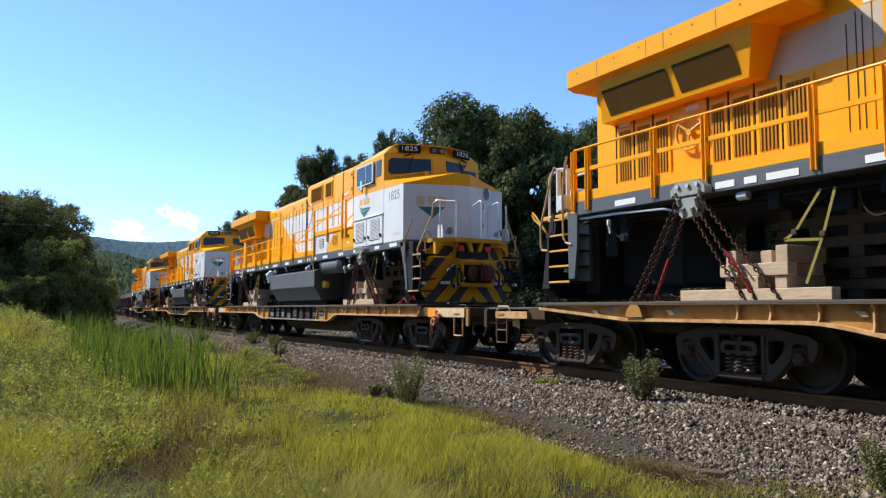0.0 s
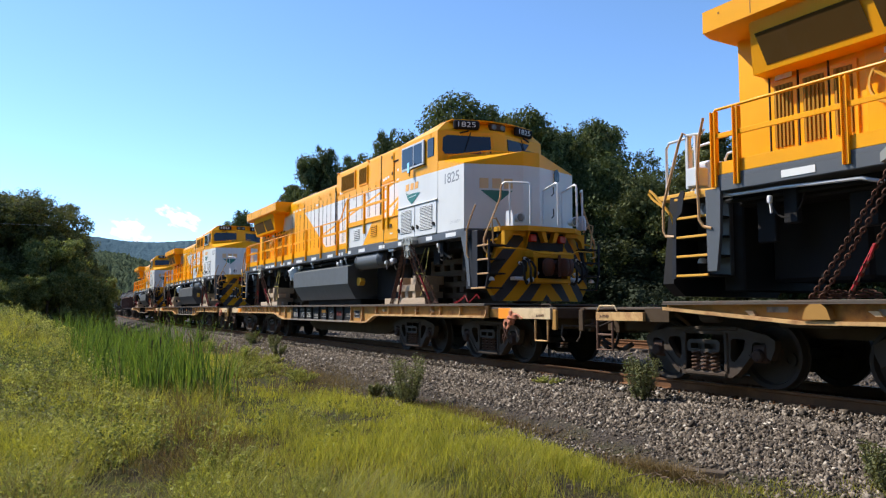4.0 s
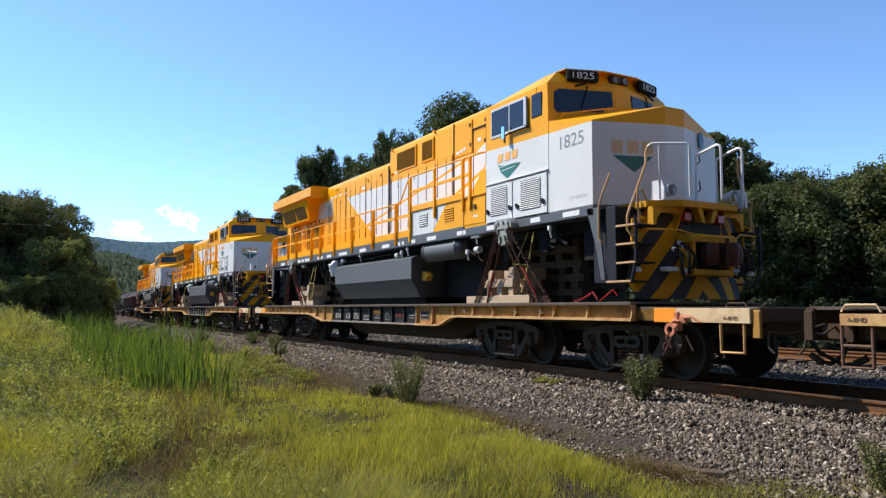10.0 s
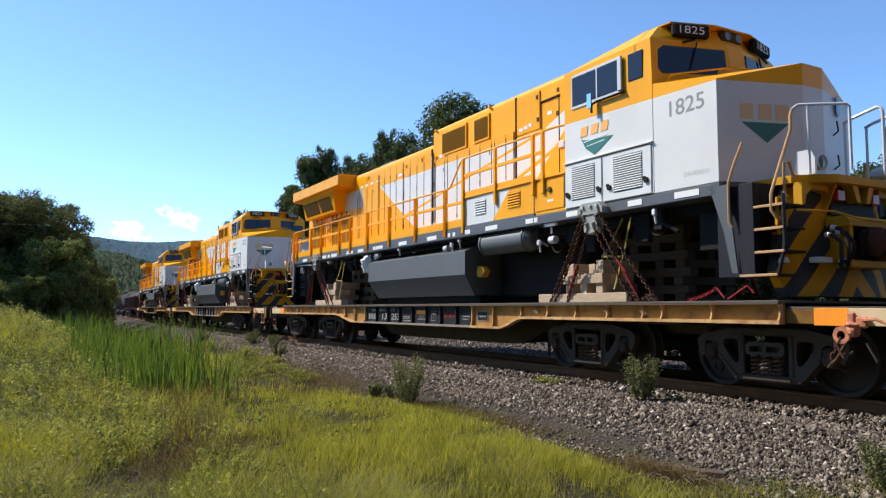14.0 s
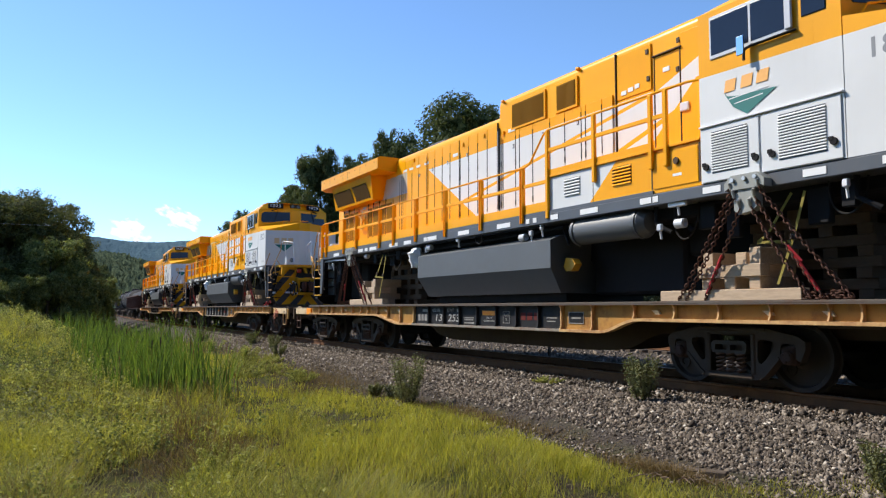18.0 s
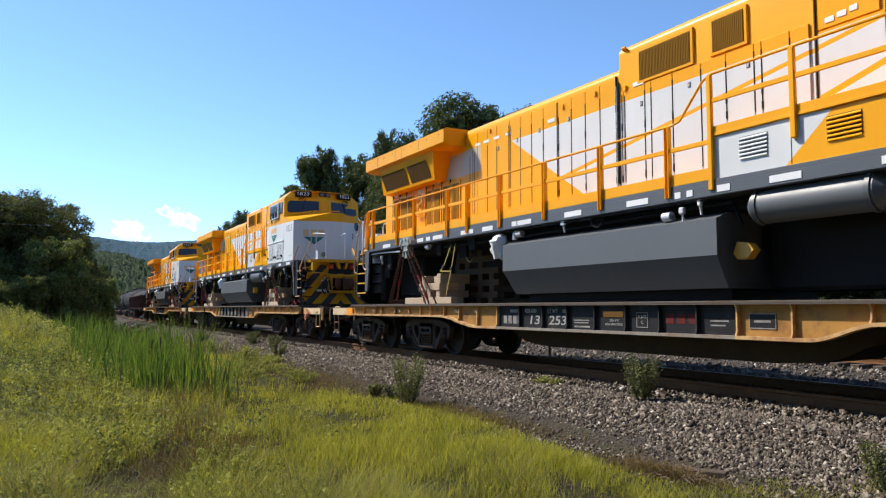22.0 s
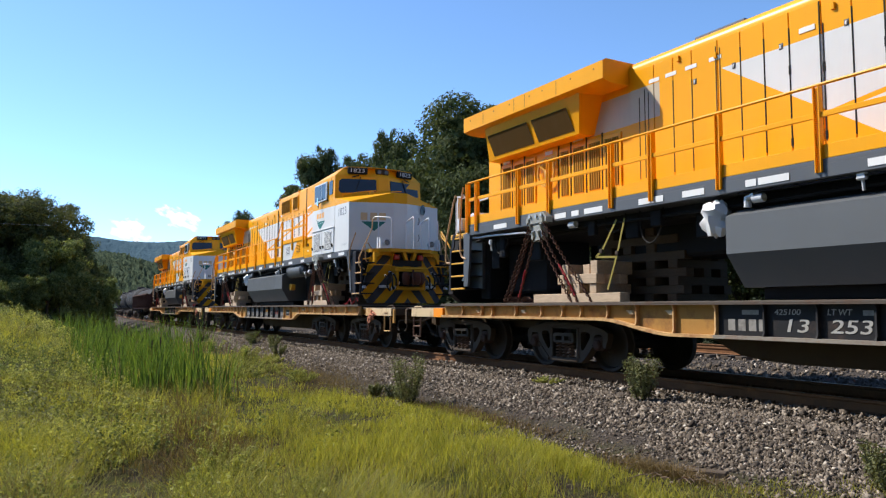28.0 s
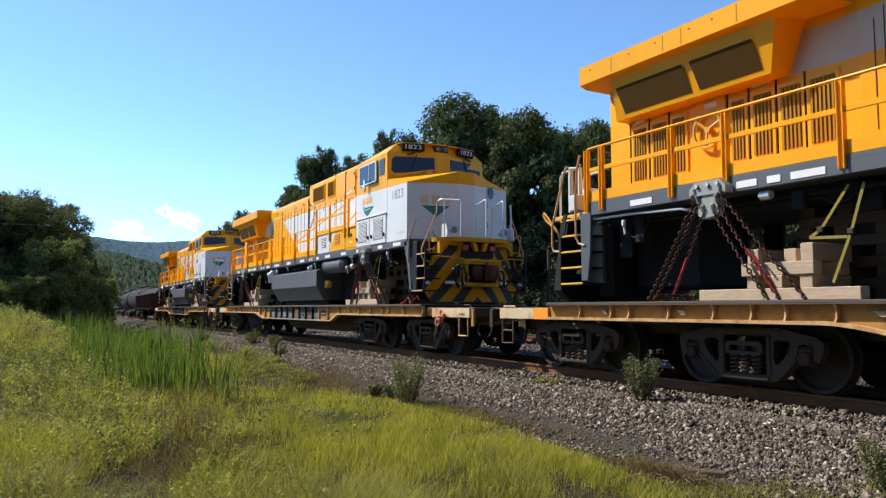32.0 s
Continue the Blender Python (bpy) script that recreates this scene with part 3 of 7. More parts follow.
    k = np.repeat(np.arange(len(x)), per)
    return x[k] + rng.normal(0, 1, len(k)) * spread[k], y[k] + rng.normal(0, 1, len(k)) * spread[k], k


# bare or muddy hollows, dark soil standing in for shade under growth: place, breadth
HOLLOWS = [(-7.7, -8.55, 0.55), (-8.3, -8.25, 0.42), (-9.5, -7.65, 0.26), (-10.2, -7.55, 0.2), (-6.8, -6.85, 0.2), (-7.4, -7.17, 0.18), (-10.95, -6.6, 0.3), (-12.3, -5.5, 0.2),
           (-6.3, -5.75, 0.14), (-5.7, -5.0, 0.2), (-6.2, -7.35, 0.18)]


def openness(x, y):
    """1 on a hollow and on the low growth before it, 0 elsewhere."""
    d, a = np.hypot(x - EYE[0], y - EYE[1]), np.arctan2(y - EYE[1], EYE[0] - x)
    out = np.zeros_like(x)
    for hx, hy, r in HOLLOWS:
        d0, a0 = math.hypot(hx - EYE[0], hy - EYE[1]), math.atan2(hy - EYE[1], EYE[0] - hx)
        deep = 0.75 if r > 0.34 else 0.3
        q = ((a - a0) * d0 / r) ** 2 + ((d - d0 + deep) / (r + deep)) ** 2
        out = np.maximum(out, np.exp(-q * q * 0.7))
    return out


def build_grass():
    rng = np.random.default_rng(11)
    # short bright grass beside the ballast
    x, y, d = view_spread(rng, 36000, 4.5, 42, -4, 62, 1.0)
    lat = lat_np(x, y)
    edge = -3.62 - 0.26 * patchy(x * 1.6, y * 1.6, 2) - 0.3 * smooth(-9.0, -7.6, x) + 0.45 * smooth(-6.6, -5.7, x) + 0.85 * smooth(-5.5, -4.6, x) + 1.0 * smooth(-18.5, -21, x)
    bare = patchy(x * 1.5, y * 1.5, 4) + 0.6 * patchy(x * 4, y * 4, 5) + rng.normal(0, 0.3, len(x))
    low_end = np.maximum(smooth(-7.6, -6.2, x) * smooth(-4.4, -5.2, lat), smooth(-6.0, -5.2, x))
    muddy = smooth(-19.0, -17.5, x) * smooth(-13.6, -15.0, x) * smooth(-6.2, -5.6, lat) * smooth(-3.2, -3.9, lat)
    keep = (lat < edge) & (lat > -7.8) & (bare > -0.95 + 0.2 * low_end) & (rng.random(len(x)) > 0.88 * muddy)
    keep &= rng.random(len(x)) > 0.97 * openness(x, y)
    keep &= np.hypot(x + 5.5, (y + 3.85) * 2.0) > 0.6 * rng.uniform(0.6, 1.2, len(x))
    x, y, d, lat, low_end = x[keep], y[keep], d[keep], lat[keep], low_end[keep]
    th = rng.uniform(0.7, 1.3, len(x)) * np.clip(1 + 0.55 * patchy(x, y, 9), 0.45, 1.8) * (0.6 + 0.4 * np.maximum(smooth(-3.6, -4.3, lat), low_end)) * (1 - 0.1 * low_end)
    tone = patchy(x * 0.8, y * 0.8, 14) + rng.normal(0, 0.5, len(x)) - 0.9 * smooth(-6.6, -5.4, lat) * (1 - low_end) + 0.5 * low_end
    px, py, k = tufts(rng, x, y, 11, 0.034 + 0.005 * d)
    h = rng.uniform(0.05, 0.19, len(k)) * th[k]
    v, f = blades(px, py, np.clip(h, 0.025, 0.34), 0.0032 + 0.0007 * d[k], rng, 0.5)
    mi = np.repeat(np.where(tone > 1.35, 1, np.where(tone > 0.45, 2, 0))[k], 2)
    ob = new("grass", fast_mesh("grass", v, f, [grass_green, grass_dry, grass_dull], mi))
    tagged(ob, "short bright green grass growing beside the ballast", "grass", kind="stuff")
    # rank meadow in tussocks
    x, y, d = view_spread(rng, 11500, 4.6, 85, -6, 27, 0.85)
    lat = lat_np(x, y)
    keep = (lat < -6.5 - 0.6 * patchy(x, y, 21)) & (patchy(x * 1.4, y * 1.4, 24) + 0.5 * patchy(x * 3.5, y * 3.5, 25) + rng.normal(0, 0.3, len(x)) > -0.7)
    gap = openness(x, y)
    keep &= rng.random(len(x)) > 1.15 * gap
    x, y, d, gap = x[keep], y[keep], d[keep], gap[keep]
    th = rng.uniform(0.6, 1.4, len(x)) * np.clip(1 + 0.6 * patchy(x, y, 19), 0.35, 1.9) * (1 - 0.85 * gap)
    brown = np.exp(-((y + 7.6) / 0.6) ** 2) * smooth(-13.5, -11, x) * smooth(-6.9, -7.6, x)
    pick = 0.55 * patchy(x * 0.6, y * 0.6, 34) + 0.5 * patchy(x * 2.2, y * 2.2, 35) + rng.normal(0, 0.5, len(x)) - 0.4 + 0.7 * brown
    px, py, k = tufts(rng, x, y, 19, 0.035 + 0.0035 * d)
    h = rng.uniform(0.11, 0.36, len(k)) * th[k]
    v, f = blades(px, py, np.clip(h, 0.04, 0.6), 0.003 + 0.0007 * d[k], rng, 0.7)
    mi = np.repeat(np.where(pick > 0.75, 1, np.where(pick < -0.2, 2, 0))[k], 2)
    ob = new("meadow_grass", fast_mesh("meadow_grass", v, f, [grass_dull, grass_dry, grass_green], mi))
    tagged(ob, "rank uncut meadow grass, green with dry stalks", "grass", kind="stuff")
    # trodden turf round the tripod
    r, a = 0.5 + 5.2 * np.sqrt(rng.random(1700)), rng.uniform(0, 2 * np.pi, 1700)
    x, y = EYE[0] + r * np.cos(a), EYE[1] + r * np.sin(a)
    bearing = np.degrees(np.arctan2(y - EYE[1], EYE[0] - x))
    keep = ((r < 3.6) | (bearing < -8) | (bearing > 64)) & (lat_np(x, y) < -4.6)
    x, y = x[keep], y[keep]
    px, py, k = tufts(rng, x, y, 10, np.full(len(x), 0.06))
    v, f = blades(px, py, rng.uniform(0.05, 0.2, len(k)), np.full(len(k), 0.006), rng, 0.7)
    ob = new("grass", fast_mesh("grass", v, f, [grass_green, grass_dull], (np.arange(2 * len(k)) // 40) % 2))
    tagged(ob, "short trodden grass in the meadow beside the line", "grass", kind="stuff")
    # brown dead growth in the ditch, on the mud and round the hollows
    spots = [(-17.5, 2.0, -3.3, 0.5, 5000), (-5.6, 0.35, -3.85, 0.14, 1800), (-10, 1.2, -3.3, 0.18, 2500), (-12.6, 0.25, -6.95, 0.2, 900), (-8.0, 0.5, -8.1, 0.25, 1500),
             (-9.4, 0.4, -7.5, 0.25, 900), (-29, 5.5, -2.7, 0.5, 6000), (-14.8, 0.9, -4.5, 0.5, 1500), (-7.3, 0.5, -6.9, 0.3, 700)]
    x = np.concatenate([rng.normal(q[0], q[1], q[4]) for q in spots])
    y = np.concatenate([rng.normal(q[2], q[3], q[4]) for q in spots]) + 0.5 * BEND * x * x
    v, f = blades(x, y, rng.uniform(0.04, 0.2, len(x)), np.full(len(x), 0.007), rng, 1.0)
    # clumps of tall dry stalks, and thinner ones strewn through the meadow
    sx = np.concatenate([rng.normal(-7.75, 0.24, 420), rng.uniform(-13.5, -6.5, 300), rng.normal(-12.6, 0.35, 260), rng.normal(-9.9, 0.35, 220)])
    sy = np.concatenate([rng.normal(-7.72, 0.13, 420), rng.normal(-7.75, 0.45, 300), rng.normal(-7.2, 0.2, 260), rng.normal(-7.55, 0.2, 220)])
    v2, f2 = blades(sx, sy, rng.uniform(0.2, 0.5, len(sx)), np.full(len(sx), 0.007), rng, 0.3)
    v, f = np.concatenate([v, v2]), np.concatenate([f, f2 + len(v)])
    ob = new("dead_weeds", fast_mesh("dead_weeds", v, f, grass_dry))
    tagged(ob, "brown dead weeds lying along the ditch", "weeds", kind="stuff")


build_grass()


def build_weeds():
    """Leafy weeds through the meadow, and cattails."""
    rng = np.random.default_rng(41)
    x, y, d = view_spread(rng, 9500, 4.8, 60, -6, 24, 0.8)
    lat = lat_np(x, y)
    keep = (lat < -7.75 - 0.35 * patchy(x, y, 51)) | (rng.random(len(x)) < 0.04)
    keep &= (lat < -4.2) & (patchy(x * 0.9, y * 0.9, 54) + rng.normal(0, 0.4, len(x)) > -0.8)
    gap = openness(x, y)
    keep &= rng.random(len(x)) > 1.4 * gap
    x, y, d, gap = x[keep], y[keep], d[keep], gap[keep]
    h = rng.uniform(0.16, 0.55, len(x)) * np.clip(1 + 0.4 * patchy(x, y, 52), 0.5, 1.6) * (1 - 0.7 * gap)
    # small leaves up the whole stem of each weed
    steps, per = 5, 8
    k = np.repeat(np.arange(len(x)), steps)
    up = np.tile(np.linspace(0.3, 1.0, steps), len(x))
    cs = np.stack([x[k] + rng.normal(0, 0.06, len(k)) * up, y[k] + rng.normal(0, 0.06, len(k)) * up, ground_z(x[k], y[k]) + h[k] * up], -1)
    v, f = leaf_cloud(cs, 0.05 + 0.1 * h[k] * (1.1 - 0.6 * up), per, 0.0115, rng, 1.2)
    widen = np.repeat((1 + d[k] * 0.04) * rng.uniform(0.7, 1.5, len(x))[k], per * 4)[:, None]
    mid = v.reshape(-1, 4, 3).mean(1).repeat(4, 0)
    v = mid + (v - mid) * widen
    sort = patchy(x * 0.8, y * 0.8, 53) + rng.normal(0, 0.6, len(x))
    tone = np.repeat(np.where(sort > 0.75, 1, np.where(sort < -0.9, 2, 0))[k], per)
    ob = new("meadow_weeds", fast_mesh("meadow_weeds", v, f, [weed_leaves, shrub_leaves, lit_toned_leaves], tone))
    tagged(ob, "knee-high leafy yellow-green weeds in the meadow", "weeds", kind="stuff")
    # cattails: tall upright blades along the wet ditch, ragged at the front
    n = 7000
    x = -12.3 - 24 * rng.random(n) ** 1.3
    side = -6.95 + 0.115 * (-12.3 - x) + 0.3 * np.sin(x * 2.1) + rng.normal(0.05, 0.2, n)
    y = -8.3 + 0.25 * np.sin(x * 1.3) + (side + 8.3) * rng.random(n) ** 0.8
    front = -12.2 + 1.9 * np.clip(y + 6.6, -1.6, 0.2) - 0.5 * np.abs(np.sin(y * 3.1)) - 0.5 * np.abs(rng.normal(0, 1, n))
    clump = patchy(x * 1.6, y * 1.8, 61) + 0.6 * patchy(x * 4, y * 4, 63) + rng.normal(0, 0.2, n)
    keep = (x < front) & (clump > 0.1)
    x, y = x[keep], y[keep]
    n = len(x)
    z = ground_z(x, y)
    h = rng.uniform(0.4, 1.6, n) * (1 + 0.3 * patchy(x * 1.4, y * 1.4, 62)) * (1 - 0.2 * smooth(-15.5, -12.5, x))
    h = np.clip(h, 0.3, 1.1 - z + rng.normal(0, 0.16, n))
    v, f = blades(x, y, h, rng.uniform(0.018, 0.034, n) * (0.7 + np.abs(x) * 0.015), rng, 0.26, segs=3)
    ob = new("cattails", fast_mesh("cattails", v, f, [reed_green, grass_dry], np.repeat((rng.random(n) < 0.04).astype(int), 3)))
    tagged(ob, "dense clump of tall green cattails in the wet ditch", "cattails", kind="stuff")
    # cattail heads
    g = Geo()
    for k in range(34):
        i = int(rng.integers(n))
        z = float(ground_z(x[i], y[i]))
        hh = float(h[i]) * 0.95
        g.tube([(x[i], y[i], z), (x[i] + 0.01, y[i], z + hh)], 0.004, 5)
        g.tube([(x[i] + 0.01, y[i], z + hh - 0.16), (x[i] + 0.012, y[i], z + hh)], 0.013, 6)
    ob = new("cattail_heads", g.mesh("cattail_heads", bark))
    tagged(ob, "brown cattail heads on thin stalks", "cattails", kind="stuff")


build_weeds()


def build_shrub(x, y, height, width, seed, leaves, label):
    rng = np.random.default_rng(seed)
    bush = thing("shrub", label, "shrub")
    z0 = float(ground_z(x, y))
    g = Geo()
    cs, rs = [], []
    for k in range(16):
        a, r = rng.uniform(0, 6.28), width * 0.5 * math.sqrt(rng.random())
        hh = height * rng.uniform(0.55, 1.0) * (1 - 0.5 * (r / width) ** 2)
        tip = (r * math.cos(a), r * math.sin(a), hh)
        g.tube([(0.25 * tip[0], 0.25 * tip[1], -0.03), (0.7 * tip[0], 0.7 * tip[1], hh * 0.5), tip], [0.008, 0.006, 0.003], 5)
        for q in np.linspace(0.22, 1.0, 7):
            cs.append((tip[0] * (0.3 + 0.7 * q), tip[1] * (0.3 + 0.7 * q), hh * q))
            rs.append(0.085 * height + 0.02)
    part("stalk", g, bark, bush)
    v, f = leaf_cloud(cs, rs, 26, 0.012 + 0.009 * height, rng, 1.0)
    part("leaves", fast_mesh("leaves", v, f, leaves), None, bush)
    bush.location = (x, y, z0)
    return bush


def build_shrubs():
    foot, low = "grey-green leafy shrub at the foot of the ballast", "low green weed clump beside the ballast"
    plan = [(-12.0, -3.45, 0.88, 0.9, 1, shrub_leaves, foot), (-7.8, -1.85, 0.7, 0.5, 2, shrub_leaves, "spindly grey-green shrub growing on the ballast"),
            (-22.6, -3.6, 0.6, 0.9, 3, weed_leaves, "bright green shrub beside the ditch"), (-25.5, -1.9, 0.42, 0.7, 4, shrub_leaves, "low dull green shrub on the ballast"),
            (-28.0, -1.9, 0.55, 0.7, 5, shrub_leaves, "low dull green shrub on the ballast"), (-13.3, -3.5, 0.26, 0.4, 6, shrub_leaves, low),
            (-12.75, -3.3, 0.32, 0.5, 7, shrub_leaves, low), (-3.95, -2.72, 0.46, 0.4, 8, shrub_leaves, "leafy green weed at the ballast's foot"),
            (-20.5, -4.3, 0.4, 1.4, 9, weed_leaves, "low bright green weeds beside the ditch"), (-36.0, -2.2, 0.7, 1.0, 10, shrub_leaves, "low dull green shrub on the ballast"),
            (-6.7, -7.9, 0.36, 0.75, 11, weed_leaves, "bright broad-leaved weed in the meadow"), (-7.5, -7.75, 0.3, 0.6, 12, weed_leaves, "bright broad-leaved weed in the meadow")]
    plan += [(-18.6, -4.9, 0.35, 1.3, 13, weed_leaves, "low bright green weeds beside the ditch"), (-30.5, -2.8, 0.5, 1.0, 14, weed_leaves, low),
             (-16.4, -3.9, 0.3, 0.9, 15, weed_leaves, low), (-23.5, -2.3, 0.4, 0.7, 16, shrub_leaves, low), (-6.2, -7.4, 0.22, 0.5, 17, weed_leaves, "bright broad-leaved weed in the meadow"),
             (-14.6, -6.4, 0.45, 0.7, 18, shrub_leaves, "leafy weed at the cattails' foot"), (-10.4, -1.5, 0.12, 0.6, 19, weed_leaves, "low weeds creeping over the ballast")]
    plan += [(-18.1, -4.8, 0.24, 1.0, 30, weed_leaves, "low bright green weeds beside the ditch"),
             (-19.1, -3.9, 0.26, 1.1, 31, weed_leaves, "low bright green weeds beside the ditch"),
             (-18.2, -3.6, 0.2, 0.9, 32, weed_leaves, "low bright green weeds beside the ditch"),
             (-22.2, -3.4, 0.3, 1.2, 33, weed_leaves, "low bright green weeds beside the ditch"),
             (-22.6, -2.6, 0.25, 1.2, 34, weed_leaves, "low bright green weeds beside the ditch")]
    for x, y, h, w, s, m, lab in plan:
        build_shrub(x, y, h, w, s, m, lab)


build_shrubs()


def build_litter():
    """Pale dry twigs and a dark timber offcut lying at the ditch."""
    rnd = random.Random(31)
    g = Geo()
    for k in range(18):
        x, y = rnd.gauss(-5.25, 0.4), rnd.gauss(-4.05, 0.16)
        z, a, q = float(ground_z(x, y)) + 0.04, rnd.uniform(-1.6, 1.6), rnd.uniform(0.06, 0.16)
        g.tube([(x - q * math.cos(a), y - q * math.sin(a), z - 0.02), (x, y, z + 0.02), (x + q * math.cos(a), y + q * math.sin(a), z + rnd.uniform(-0.02, 0.06))], [0.006, 0.005, 0.003], 5)
    ob = new("dry_twigs", g.mesh("dry_twigs", dead_twig))
    tagged(ob, "pale dry twigs strewn at the edge of the ditch", "twigs", kind="stuff")
    plank = thing("timber_offcut", "dark weathered timber offcut lying in the ditch", "timber")
    part("block", Geo().box(-0.22, 0.22, -0.05, 0.05, 0.0, 0.07, 0.012), old_tie, plank)
    plank.matrix_basis = pose(-5.45, -3.3, float(ground_z(-5.45, -3.3)) - 0.01, 3, -2, 24)


dead_twig = timber("dry_twig_wood", (0.16, 0.11, 0.075))
build_litter()


def build_tree(name, seed, height, spread, leaves, label, lobes=16, clumps=15, per=100, leaf=0.085, low=0.2, slim=0.0):
    """A trunk with limbs that carry billowing lobes of leaf clumps; its foot at the origin. slim: how far it narrows upwards."""
    rng = np.random.default_rng(seed)
    tree = thing(name, label, "tree")
    g = Geo()
    r0 = height * 0.022
    lean = rng.normal(0, 0.02, 2) * height
    stem = [(lean[0] * t * t, lean[1] * t * t, height * 0.85 * t - 0.3) for t in np.linspace(0, 1, 7)]
    g.tube(stem, [r0 * (1.15 - 0.95 * t) for t in np.linspace(0, 1, 7)], 9)
    cs, rs, hearts, heart_r = [], [], [np.array(stem[3]), np.array(stem[4])], [0.3 * spread, 0.3 * spread]
    for k in range(lobes):
        t = low + (0.9 - low) * ((k + 0.5) / lobes) ** 0.8
        a = k * 2.4 + rng.uniform(-0.5, 0.5)
        wide = spread * (1 - slim * t) * math.sqrt(1 - (max(t - 0.4, 0) / 0.6) ** 4)
        r = spread * rng.uniform(0.3, 0.5) * (1 - 0.45 * slim * t)
        reach = max(0.0, wide - 0.6 * r) * math.sqrt(rng.uniform(0.1, 1.1))
        s = Vector(stem[min(6, int(max(0.0, t - 0.15) * 7))])
        e = Vector((lean[0] * t + math.cos(a) * reach, lean[1] * t + math.sin(a) * reach, height * t))
        m = (s + e) / 2 + Vector((0, 0, -height * 0.02))
        g.tube([s, m, e], [r0 * 0.4 * (1.1 - t), r0 * 0.27 * (1.1 - t), r0 * 0.08], 6)
        if slim < 0.38:
            hearts.append(np.array(e))
            heart_r.append(0.78 * r)
        for j in range(clumps):
            p = rng.normal(size=3)
            p[2] = p[2] * 0.8 + 0.25
            p /= np.linalg.norm(p)
            c = np.array(e) + p * r * rng.uniform(0.5, 0.98) * np.array([1, 1, 0.85])
            c[2] = max(c[2], height * 0.02)
            cs.append(c)
            rs.append(r * rng.uniform(0.26, 0.46))
    part("trunk", g, bark, tree)
    v, f = leaf_cloud(cs, rs, per, leaf, rng, 0.8, 3)
    v2, f2 = leaf_cloud(hearts, heart_r, 260, 1.9 * leaf, rng, 0.85, 3)
    v, f = np.concatenate([v, v2]), np.concatenate([f, f2 + len(v)])
    part("crown", fast_mesh("crown", v, f, leaves), None, tree)
    return tree


def crown_top(tree):
    me = [c for c in tree.children if c.name.startswith("crown")][0].data
    co = np.empty(3 * len(me.vertices), dtype=np.float32)
    me.vertices.foreach_get("co", co)
    return float(np.percentile(co.reshape(-1, 3)[:, 2], 99.7))


def build_trees():
    tall_tree, ragged = "tall broadleaf tree with a dense dark green crown", "slender broadleaf tree with a ragged olive green crown"
    pool = [build_tree("oak_tree", 21, 14.0, 4.0, oak_leaves, tall_tree, 22, 16, 110, 0.098, 0.12),
            build_tree("oak_tree", 22, 13.0, 4.0, oak_leaves, tall_tree, 22, 16, 110, 0.098, 0.1, 0.2),
            build_tree("maple_tree", 23, 11.0, 2.6, dull_leaves, ragged, 24, 13, 95, 0.06, 0.06, 0.35),
            build_tree("bushy_tree", 24, 8.0, 3.4, dull_leaves, "bushy olive green tree in the wood edge beyond the line", 20, 16, 105, 0.06, 0.3),
            build_tree("bushy_tree", 25, 7.0, 3.4, oak_leaves, "bushy dark green tree in the wood edge beyond the line", 20, 16, 105, 0.06, 0.3),
            build_tree("lime_tree", 26, 13.0, 4.8, wood_leaves, "large dark tree in the shaded wood beside the meadow", 26, 17, 110, 0.085, 0.05),
            build_tree("hazel_bush", 27, 7.0, 3.4, lit_toned_leaves, "leafy bush toned as sunlit at the shaded wood's edge", 14, 13, 120, 0.08, 0.03),
            build_tree("oak_tree", 28, 14.0, 4.8, oak_leaves, "tall unseen broadleaf tree added to block sky light", 14, 9, 50, 0.32, 0.05),
            build_tree("low_bush", 29, 2.2, 1.5, shade_toned_leaves, "low bush beyond the ballast, leaves darkened for shade", 9, 9, 45, 0.05, 0.0),
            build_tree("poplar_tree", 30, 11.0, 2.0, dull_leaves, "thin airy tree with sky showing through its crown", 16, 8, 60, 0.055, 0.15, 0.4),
            build_tree("thicket_bush", 31, 7.0, 3.4, shade_toned_leaves, "dense thicket bush in the wood beyond the line, darkened for shade", 18, 15, 100, 0.07, 0.03)]
    tops = [crown_top(t) for t in pool]
    used = set()
    rnd = random.Random(8)

    def grow(x, y, top, k, wide=1.0):
        z = float(ground_z(x, y))
        s = (top - z) / tops[k]
        ob = copy_thing(pool[k], Matrix()) if k in used else pool[k]
        used.add(k)
        ob.matrix_basis = pose(x, y, z - 0.15, 0, 0, rnd.uniform(0, 360)) @ Matrix.Diagonal((s * wide, s * wide, s, 1))

    # the wood beyond the line: place, height of the top, kind, breadth
    tall = [
        (-43.0, 15.9, 15.1, 0, 0.95), (-43.4, 18.9, 14.7, 1, 0.8), (-37.2, 17.5, 13.3, 1, 0.85), (-39.9, 23.2, 13.9, 0, 0.8), (-36.2, 22.2, 13.1, 0, 0.85),
        (-52.4, 15.3, 15.2, 1, 0.55), (-56.3, 11.1, 14.0, 1, 0.62), (-59.0, 15.2, 14.4, 1, 0.7), (-64.7, 11.5, 12.3, 2, 0.9), (-92.1, 13.7, 13.3, 0, 0.45),
        (-116.5, 19.0, 14.9, 0, 0.7), (-25.9, 21.2, 10.2, 2, 1.25), (-27.4, 22.6, 9.7, 2, 1.1), (-24.7, 23.0, 8.9, 2, 0.8), (-32.3, 23.2, 11.0, 9, 0.9),
        (-32.7, 25.6, 10.6, 9, 1.0), (-30.4, 25.0, 9.6, 9, 1.0), (-29.6, 21.6, 8.6, 3, 0.9), (-33.4, 20.6, 10.0, 4, 0.9), (-48.0, 14.6, 12.0, 4, 0.75), (-41.0, 14.4, 11.2, 4, 0.75)]
